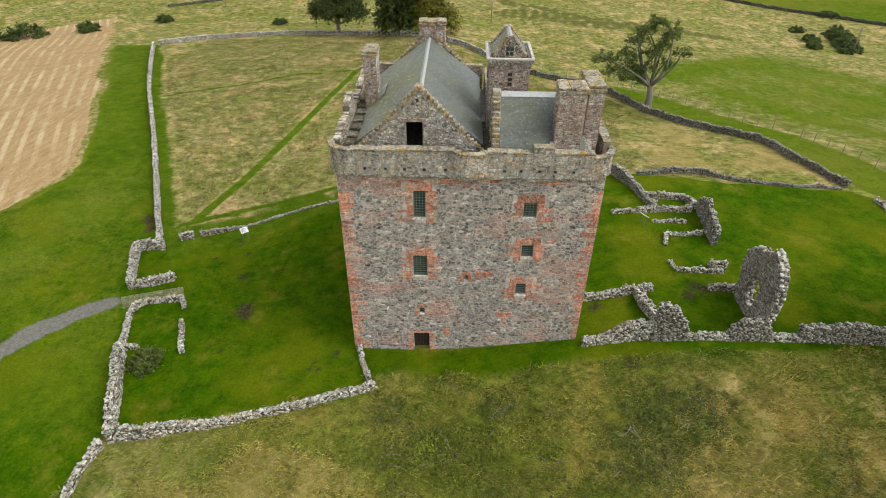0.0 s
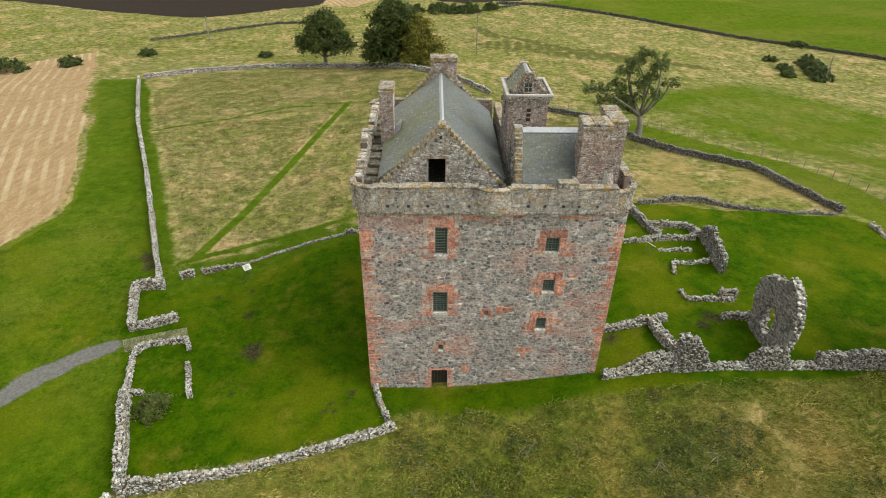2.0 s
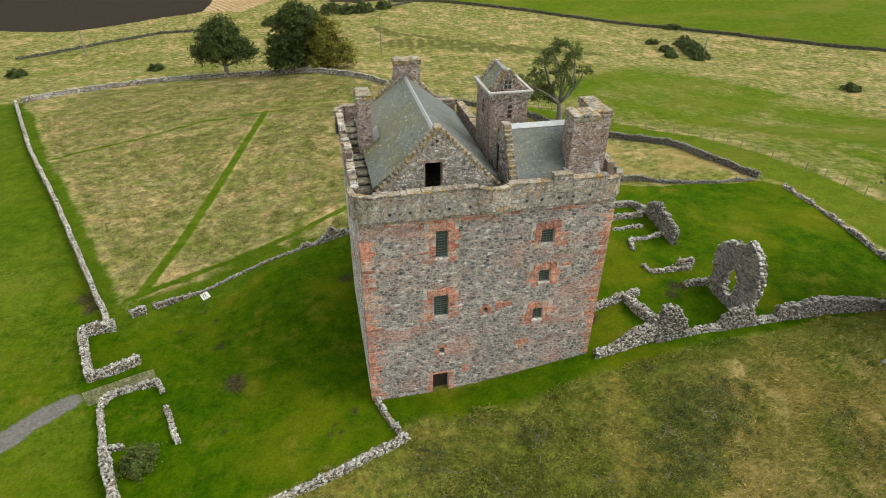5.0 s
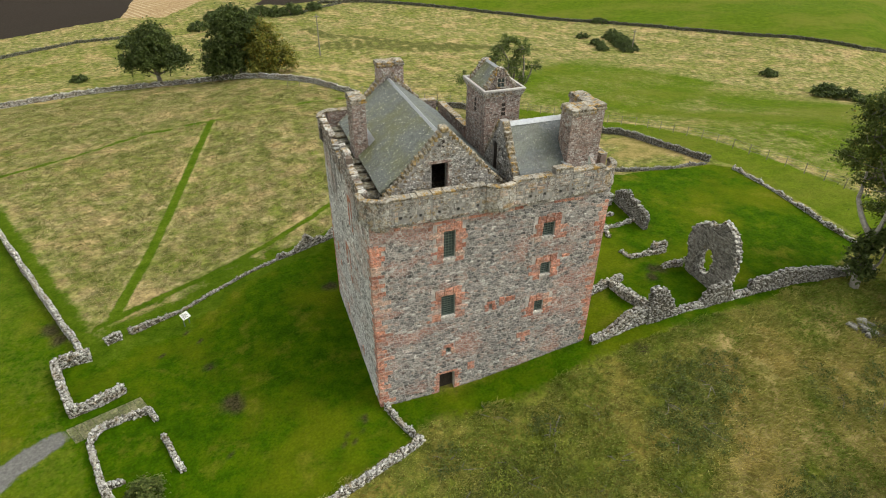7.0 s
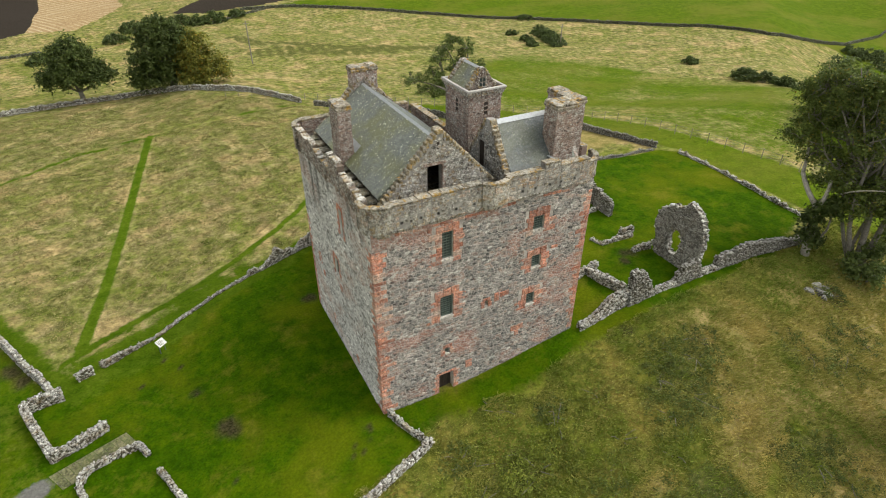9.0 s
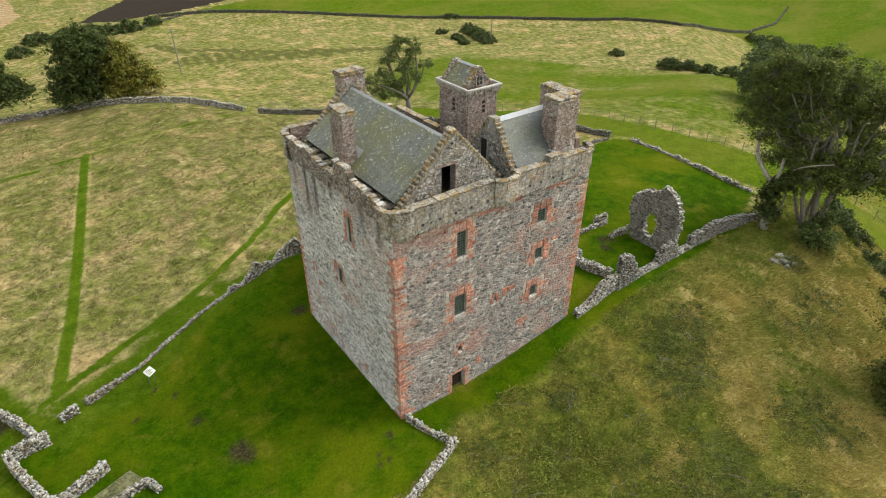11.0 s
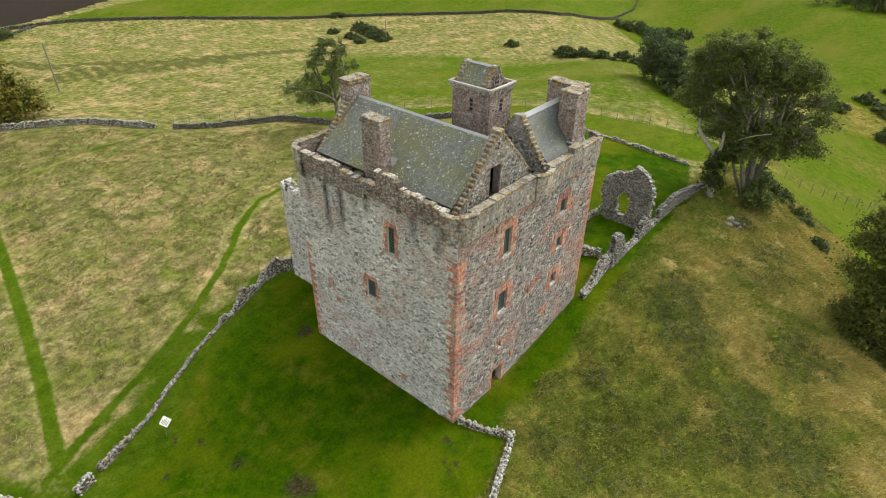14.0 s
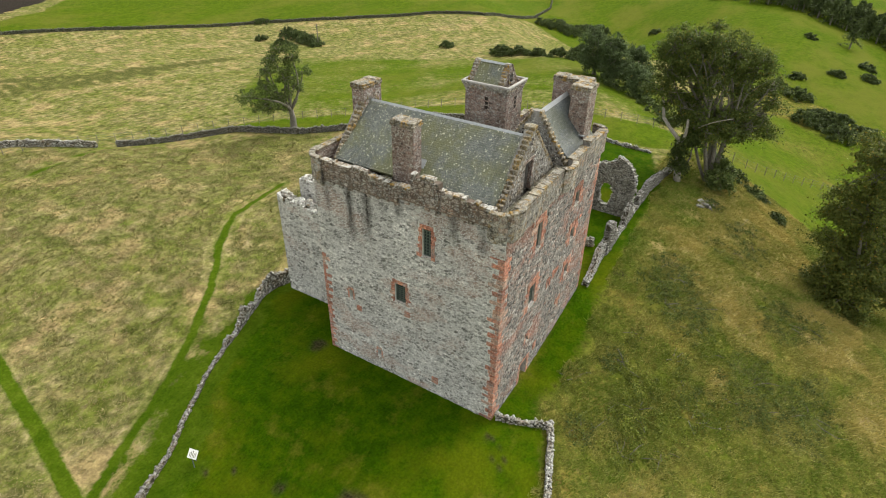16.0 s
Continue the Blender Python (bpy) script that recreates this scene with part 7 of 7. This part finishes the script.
tree("dark ivy-clad stump beside the wall end", 28.4, 21.3, 0.8, 0.25, [(-0.1, 0, 1.6, 0.8, 0.8, 0.9), (0.2, 0.3, 3.2, 0.9, 0.9, 1.0), (0.5, -0.3, 4.2, 0.9, 0.9, 0.8)], 62, 70, 0.13, leaf_dark, 57, (0.3, 0.6), name="shrub", low=-0.6)
dead = root("dead_limb", 28.3, 21.2, gz(28.3, 21.2), "bare bleached dead tree limb standing beside the wall", "dead tree")
g = Geo()
r = np.random.RandomState(3)
limb(g, (28.3, 21.2, gz(28.3, 21.2) - 0.2), (28.5, 21.9, 5.9), 0.34, 0.24, r, 0.03, 6)
limb(g, (28.5, 21.9, 5.9), (29.0, 23.9, 7.6), 0.2, 0.15, r, 0.04, 6)
limb(g, (29.0, 23.9, 7.6), (29.7, 24.6, 9.6), 0.15, 0.07, r, 0.04, 6)
limb(g, (28.5, 21.7, 5.5), (28.9, 21.7, 7.9), 0.17, 0.12, r, 0.05, 5)
limb(g, (28.6, 20.6, 7.4), (28.0, 17.9, 9.0), 0.06, 0.04, r, 0.04, 5)
part("limb", g, dead_wood, dead, smooth=True)
tree("full tree turning gold low on the slope", 22.6, 5.0, 2.0, 0.4, [(-1.4, 2.7, 13.0, 1.5, 1.5, 1.6), (-1.1, 2.2, 11.5, 2.0, 2.0, 2.1), (-1.7, 3.1, 8.8, 1.7, 1.7, 1.7), (-0.8, 1.6, 8.2, 2.5, 2.5, 2.3), (-1.8, 3.1, 6.0, 1.5, 1.5, 1.4), (-1.3, 2.2, 2.0, 2.2, 2.2, 1.8), (-0.2, 0.6, 3.2, 2.6, 2.5, 2.3), (0.4, -0.2, 5.4, 2.7, 2.7, 2.5), (1.1, -1.7, 1.7, 2.5, 2.5, 1.8), (-1.6, 2.9, 1.2, 1.4, 1.3, 1.0), (-2.3, 0.8, 1.5, 2.1, 2.1, 1.7), (-1.6, 1.4, 4.2, 2.2, 2.2, 2.0)], 480, 150, 0.105, leaf_turn, 58, (0.5, 0.95), low=-0.7)
boulder = root("boulder", 25.4, 18.0, gz(25.4, 18.0), "half-buried grey boulders in the bank's grass", "rock")
r = np.random.RandomState(44)
for dx, dy, s in ((-0.5, 0.35, 0.42), (0.1, -0.05, 0.5), (0.55, -0.4, 0.36), (-0.1, -0.6, 0.3), (0.5, 0.5, 0.34), (1.0, 0.1, 0.26)):
    C = np.array([(25.4 + dx, 18.0 + dy, gz(25.4 + dx, 18.0 + dy) - 0.02)])
    linked("rock", rocks_mesh("rock", C, np.array([(s * 0.85, s * 0.6, s * 0.5)]), turns(1, 0.3, r), r, 0.3), far_stone, boulder)
for i, (x, y, s) in enumerate(((64.0, 42.0, 0.85), (61.0, 38.0, 0.8), (67.0, 36.0, 0.75), (57.0, 33.0, 0.5))):
    tree("rounded grey-green willow beyond the fence", x, y, 1.5, 0.3, [(0, 0, 4.2 * s, 3.4 * s, 3.4 * s, 3.6 * s), (0.8, 1.0, 6.4 * s, 2.4 * s, 2.4 * s, 2.4 * s), (-0.6, -0.6, 2.0, 3.2 * s, 3.2 * s, 1.8)], 200, 90, 0.13, leaf_willow, 60 + i, (0.4, 0.75), low=-0.7)


def shrub(label, x, y, r0, h, seed, mat=leaf_gorse, per=60, n=None, leaf=0.12, flat=1.0):
    r = np.random.RandomState(seed)
    z0 = gz(x, y)
    top = root("shrub", x, y, z0, label, "shrub")
    g = Geo()
    for _ in range(5):
        limb(g, (x, y, z0 - 0.1), (x + r.normal(0, r0 * 0.4), y + r.normal(0, r0 * 0.4), z0 + h * 0.55), 0.03, 0.012, r, 0.1, 4)
    part("woody_base", g, bark, top)
    cl = []
    for _ in range(n or int(10 + 9 * r0 * r0)):
        a, q = r.uniform(0, 6.28), r0 * math.sqrt(r.uniform(0, 1))
        k = math.sqrt(max(0.05, 1 - (q / r0) ** 2))
        cl.append((x + q * math.cos(a), y + q * math.sin(a) * flat, gz(x + q * math.cos(a), y + q * math.sin(a) * flat) + h * k * r.uniform(0.25, 0.9), r.uniform(0.22, 0.42) * (0.7 + 0.25 * r0)))
    linked("foliage", leaves_mesh("foliage", cl, per, leaf, r), mat, top)


shrub("small dark bush growing in the lawn corner", -18.9, 22.1, 1.0, 0.95, 71, leaf_weed, 90, 46, 0.07)
for i, (x, y, r0) in enumerate(((5.2, 15.6, 1.5), (3.6, 14.6, 1.2), (7.0, 13.6, 1.3), (2.4, 11.6, 1.6), (-1.6, 14.2, 1.4), (5.6, 18.2, 1.0), (-3.6, 16.4, 1.0), (-0.1, 20.5, 1.1), (2.6, 18.1, 1.2), (-3.0, 18.2, 1.4), (1.5, 13.5, 1.6), (4.4, 11.5, 1.1), (-3.4, 15.9, 1.2))):
    shrub("thin patch of yellow-green nettles in long grass", x, y, r0 * 1.3, 0.26, 140 + i, leaf_bramble, 34, int(26 * r0), 0.055, 0.7)
shrub("sprawling yellow-green bramble patch in long grass", 0.2, 16.4, 2.7, 0.4, 72, leaf_bramble, 60, 120, 0.06, 0.65)
for i, (x, y, r0, h, fl) in enumerate(((10.6, 15.9, 1.9, 0.32, 1.0), (9.6, 17.4, 1.2, 0.3, 1.0), (6.2, 10.8, 2.3, 0.3, 0.7), (4.6, 9.8, 1.5, 0.26, 0.8), (13.8, 9.6, 1.7, 0.32, 1.0), (14.8, 8.0, 1.2, 0.28, 1.0), (19.5, 14.6, 1.2, 0.34, 1.7), (6.6, 7.2, 2.2, 0.3, 0.6), (26.0, 17.4, 0.9, 0.5, 1.0), (2.6, 13.4, 1.3, 0.24, 0.8), (-3.4, 18.8, 1.1, 0.22, 0.7), (12.6, 17.4, 1.5, 0.34, 1.0), (13.9, 18.3, 1.0, 0.3, 1.0), (11.2, 19.0, 1.0, 0.26, 1.0), (8.8, 15.2, 1.3, 0.3, 0.9), (23.6, 15.0, 1.3, 0.32, 0.6), (21.2, 12.9, 1.2, 0.32, 0.8), (24.6, 13.5, 0.9, 0.3, 0.8), (2.9, 18.9, 1.1, 0.2, 0.6))):
    shrub("low patch of dark green weeds in long grass", x, y, r0 * 1.35, h, 80 + i, leaf_weed, 40, int(30 * r0), 0.055, fl)
for i, (x, y, r0, h) in enumerate(((37.0, 18.6, 1.5, 1.3), (36.2, 16.6, 1.2, 1.2), (35.0, 14.2, 1.3, 1.0), (31.3, 11.8, 0.8, 0.8), (38.4, 19.6, 1.2, 1.2), (57.5, 36.5, 1.6, 1.8), (55.6, 32.5, 1.7, 1.8), (52.6, 30.4, 1.5, 1.5), (49.4, 28.3, 1.6, 1.5), (46.0, 26.3, 1.4, 1.3))):
    shrub("round dark green gorse bush on the bank", x, y, r0, h, 95 + i, leaf_gorse, 60, 26, 0.12)
for i, (x, y, r0) in enumerate(((71.5, 108.0, 2.0), (73.0, 111.5, 2.5), (74.0, 115.5, 2.6), (75.0, 119.5, 2.4), (67.5, 114.0, 1.7), (66.0, 109.5, 1.4), (68.0, 121.0, 1.3), (81.5, 135.0, 1.9), (82.5, 80.5, 1.6), (79.5, 66.0, 2.4), (79.8, 62.5, 2.2), (78.6, 58.0, 1.8), (78.0, 53.0, 2.2), (77.4, 49.5, 1.8), (148.0, 85.0, 3.2), (152.0, 82.0, 3.6), (150.0, 77.5, 3.4), (157.0, 76.0, 3.2), (160.0, 71.5, 3.0), (122.0, 64.0, 3.0), (113.0, 14.6, 1.5), (121.0, 7.8, 1.6), (146.0, 14.8, 1.4), (134.0, 1.9, 1.8), (124.0, 1.4, 1.8), (155.0, 54.0, 1.5),
                               (101.0, 13.3, 2.6), (88.0, 10.6, 2.8), (85.0, 5.5, 2.6), (89.0, 1.6, 2.4), (104.5, 17.5, 1.8), (95.0, 20.0, 1.6), (-60.5, 120.0, 1.6), (-72.0, 112.0, 2.2), (-81.0, 107.0, 3.4), (-86.0, 104.0, 2.8), (-30.0, 144.0, 2.4), (-26.0, 147.0, 2.2), (-15.7, 154.5, 2.4), (-11.5, 162.0, 2.8), (-7.0, 161.0, 2.4), (-1.0, 161.0, 3.0), (3.0, 160.5, 2.6), (7.0, 161.0, 3.0), (13.0, 163.0, 2.2), (90.0, 6.0, 3.2), (92.0, 9.0, 2.6), (-36.0, 118.0, 1.4), (72.0, 30.0, 1.6))):
    shrub("dense dark green gorse clump in pasture", x, y, r0, 0.75 * r0 + 0.4, 100 + i, leaf_gorse, 60, int(18 + 5 * r0 * r0), 0.2)

# conifer plantation on the far slope
def conifer(x, y, h, seed):
    r = np.random.RandomState(seed)
    top = root("conifer", x, y, gz(x, y), "dark green plantation conifer on a far slope", "tree", "plantation")
    g = Geo()
    z0 = gz(x, y)
    g.tube([(x, y, z0 - 0.3), (x, y, z0 + h)], [0.22, 0.03], 6)
    part("trunk", g, bark, top)
    cl = [(x + r.normal(0, 1) * 0.9 * (1 - t), y + r.normal(0, 1) * 0.9 * (1 - t), z0 + h * (0.12 + 0.88 * t), 0.4 + 1.2 * (1 - t)) for t in r.uniform(0, 1, 26) ** 0.8]
    linked("crown", leaves_mesh("crown", cl, 45, 0.25, r, 0.6), leaf_gorse, top)
    return top


base_tree = conifer(150.0, 6.0, 6.0, 200)
r = np.random.RandomState(201)
for k in range(150):
    t = r.uniform(0, 1)
    x, y = 186 - 24 * t + r.uniform(-2, 26), 42 - 52 * t + r.normal(0, 3)
    copy_thing(base_tree, Matrix.Translation((x, y, gz(x, y))) @ Matrix.Rotation(r.uniform(0, 6.28), 4, 'Z') @ Matrix.Scale(r.uniform(0.7, 1.15), 4))

# ---- fence, poles, signs, paving ----
fence = root("fence", 40.0, 48.0, gz(40.0, 48.0), "post and wire stock fence beside the mown strip", "fence")
P = np.array(FENCE)
s_at = np.concatenate([[0], np.cumsum(np.hypot(*np.diff(P, axis=0).T))])
tops = []
for s in np.arange(0, s_at[-1], 1.9):
    x, y = float(np.interp(s, s_at, P[:, 0])), float(np.interp(s, s_at, P[:, 1]))
    z = gz(x, y)
    g = Geo()
    g.tube([(x, y, z - 0.3), (x + 0.02, y, z + 1.1)], [0.04, 0.036], 6)
    part("post", g, post_wood, fence)
    tops.append((x, y, z))
for h in (0.35, 0.7, 1.02):
    g = Geo()
    g.tube([(x, y, z + h) for x, y, z in tops], [0.008] * len(tops), 4)
    part("wire", g, iron, fence)
for x, y, h in ((6.0, 114.0, 7.5), (72.0, 107.5, 4.6), (-51.8, 132.0, 5.5)):
    pole = root("telegraph_pole", x, y, gz(x, y), "slim grey wooden telegraph pole in pasture", "pole")
    g = Geo()
    g.tube([(x, y, gz(x, y) - 0.3), (x, y, gz(x, y) + h)], [0.13, 0.09], 8)
    part("shaft", g, post_wood, pole)
    g = Geo()
    g.block(x - 0.5, x + 0.5, y - 0.05, y + 0.05, gz(x, y) + h - 0.5, gz(x, y) + h - 0.4, 0.01)
    part("crossarm", g, post_wood, pole)


def info_board(x, y, rz, label, w, h, ink):
    z = gz(x, y)
    top = root("information_board", x, y, z, label, "sign")
    m = Matrix.Translation((x, y, z)) @ Matrix.Rotation(rz, 4, 'Z')
    def put(name, g, mat):
        g.v = [tuple(m @ Vector(p)) for p in g.v]
        return part(name, g, mat, top)
    tilt = Matrix.Translation((0, 0, 0.85)) @ Matrix.Rotation(radians(35), 4, 'X')
    g = Geo()
    g.block(-w / 2, w / 2, -h / 2, h / 2, -0.015, 0.015, 0.008)
    g.v = [tuple(tilt @ Vector(p)) for p in g.v]
    put("board", g, white_board)
    for i in range(ink):
        g = Geo()
        yy = h * (0.32 - 0.62 * i / max(1, ink - 1))
        g.box(-w * 0.38, w * (0.1 + 0.25 * ((i * 7) % 3) / 2), yy - 0.018, yy + 0.018, 0.0155, 0.019)
        g.v = [tuple(tilt @ Vector(p)) for p in g.v]
        put("text_bar", g, slate_blue)
    for s in (-1, 1):
        g = Geo()
        g.tube([(s * w * 0.35, 0.05, -0.2), (s * w * 0.35, 0.0, 0.84)], [0.03, 0.03], 6)
        put("leg", g, iron)


info_board(-16.9, 35.9, radians(38), "white information board on a post in the lawn", 0.6, 0.5, 5)
info_board(14.3, 35.2, radians(120), "white lectern board on thin legs in the court", 0.7, 0.4, 0)

paving = root("paving", -21.2, 28.5, gz(-21.2, 28.5), "mossy beige stone paving in the old gateway", "paving", kind="structure")
a, b2, c, d = (np.array(p) for p in ((-23.5, 28.35), (-19.6, 29.7), (-22.8, 27.1), (-19.0, 28.5)))
pave = stone_mat("mossy_paving", [(0.0, (0.13, 0.14, 0.055)), (1.0, (0.21, 0.2, 0.1))], (0.09, 0.12, 0.025), 0.9, 0.05, 0.15, 0.0, speck=0.1)
r = np.random.RandomState(12)
for i in range(9):
    cuts = [0, r.uniform(0.25, 0.4), r.uniform(0.6, 0.75), 1]
    for k in range(3):
        q = []
        for t, u in ((i / 9 + 0.003, cuts[k] + 0.006), ((i + 1) / 9 - 0.003, cuts[k] + 0.006), ((i + 1) / 9 - 0.003, cuts[k + 1] - 0.006), (i / 9 + 0.003, cuts[k + 1] - 0.006)):
            p = (a + (b2 - a) * t) * (1 - u) + (c + (d - c) * t) * u
            q.append(p)
        z = [gz(*p) + 0.03 for p in q]
        g = Geo()
        g.add([(p[0], p[1], h) for p, h in zip(q, z)] + [(p[0], p[1], h - 0.15) for p, h in zip(q, z)], [(3, 2, 1, 0), (4, 5, 6, 7), (0, 1, 5, 4), (1, 2, 6, 5), (2, 3, 7, 6), (3, 0, 4, 7)])
        part("paving_slab", g, pave, paving)

# distant field boundaries
for i, (pts, h) in enumerate((([(15.0, 169.0), (28.0, 167.0), (44.0, 157.5), (63.0, 147.0), (82.0, 135.0), (95.0, 119.5), (104.0, 111.5), (113.0, 103.5), (122.0, 92.5), (140.0, 91.0), (155.0, 91.0)], 1.0), ([(155.0, 91.5), (178.0, 96.0), (205.0, 106.0)], 1.0), ([(6.0, 159.0), (21.0, 167.5)], 0.7), ([(-65.0, 133.0), (-57.7, 138.0), (-52.0, 143.0), (-41.0, 150.0), (-30.0, 151.0)], 0.8))):
    stone_wall("dark distant field wall across the pasture", pts, [h * 0.8, h * 0.8], 0.55, 300 + i, 2.0, mat=hedge_stone)


# ---- long grass ----
def tufts(n, x0, x1, y0, y1, ok, height, width, blades, seed, name, label, mat):
    r = np.random.RandomState(seed)
    X, Y = r.uniform(x0, x1, n), r.uniform(y0, y1, n)
    dens = wave(X, Y, 2.2, seed) + 0.6 * wave(X, Y, 6.0, seed + 1)
    keep = ok(X, Y) & (dens + r.normal(0, 0.5, n) > -1.1)
    keep &= r.rand(n) < ss(x0, x0 + 5, X) * ss(y0, y0 + 6, Y)
    X, Y = X[keep], Y[keep]
    m = len(X)
    big = 0.75 + 0.35 * np.clip(wave(X, Y, 1.5, seed + 2), -1, 1)
    X, Y, big = np.repeat(X, blades), np.repeat(Y, blades), np.repeat(big, blades)
    X = X + r.normal(0, 0.07, len(X))
    Y = Y + r.normal(0, 0.07, len(Y))
    Z = ground(X, Y) - 0.02
    h = height * big * r.uniform(0.5, 1.3, len(X))
    a = r.uniform(0, 6.283, len(X))
    lean = h * r.uniform(0.5, 1.9, len(X))
    la = r.normal(-1.2, 1.1, len(X))
    w = width * r.uniform(0.6, 1.4, len(X))
    p0 = np.stack([X - np.cos(a) * w, Y - np.sin(a) * w, Z], -1)
    p1 = np.stack([X + np.cos(a) * w, Y + np.sin(a) * w, Z], -1)
    p2 = np.stack([X + np.cos(la) * lean, Y + np.sin(la) * lean, Z + h], -1)
    V = np.stack([p0, p1, p2], 1).reshape(-1, 3)
    me = fast_mesh(name, V, np.arange(len(V)).reshape(-1, 3), [])
    tagged(linked(name, me, mat), label, "grass", kind="stuff")


def rough_bank(X, Y):
    X, Y = X + 0.5 * wave(X, Y, 2.2, 61), Y + 0.5 * wave(X, Y, 2.6, 62) + 0.25 * wave(X, Y, 0.7, 63)
    bad = np.zeros(X.shape, bool)
    for p in (YARD, COURT, APRON, STRIP, OUTER_LAWN):
        bad |= inside(p, X, Y)
    return ~bad & ~((X > -6.2) & (X < 7.8) & (Y > 23.2))


def rough_field(X, Y):
    bad = off_line(DIAG, X, Y) < 0.75
    bad |= off_line(N_PATH, X, Y) < 1.0
    bad |= (off_line(LEFT_DYKE, X, Y) < 2.1) | (off_line(N_DYKE, X, Y) < 1.0 + 1.6 * ss(-10.5, -16.0, X))
    bad |= (off_line(CROSS, X, Y) < 0.35) | inside(N_BAND, X, Y)
    region = inside([(-22.5, 37.5), (-50.0, 95.0), (-40.0, 102.0), (-15.0, 103.0), (6.0, 81.0), (22.0, 66.0), (31.0, 53.0), (32.0, 42.0), (8.0, 45.0), (-1.0, 45.0), (-10.0, 42.5)], X, Y)
    return region & ~bad & ~inside(HAY, X, Y)


tufts(112000, -25, 42, -7, 23.5, lambda X, Y: rough_bank(X, Y) & (bank_tan(X, Y) < 0.5), 0.2, 0.028, 6, 401, "long_grass", "long green and tawny grass on the castle bank", blade)
tufts(120000, -25, 42, -7, 21.5, lambda X, Y: rough_bank(X, Y) & (bank_tan(X, Y) >= 0.4), 0.24, 0.028, 6, 405, "seeded_grass", "pale seeded grass in swathes on the castle bank", tawny_blade)
tufts(135000, -46, 33, 37, 101, rough_field, 0.15, 0.032, 5, 402, "pasture_grass", "rough tussocky pasture grass", field_blade)
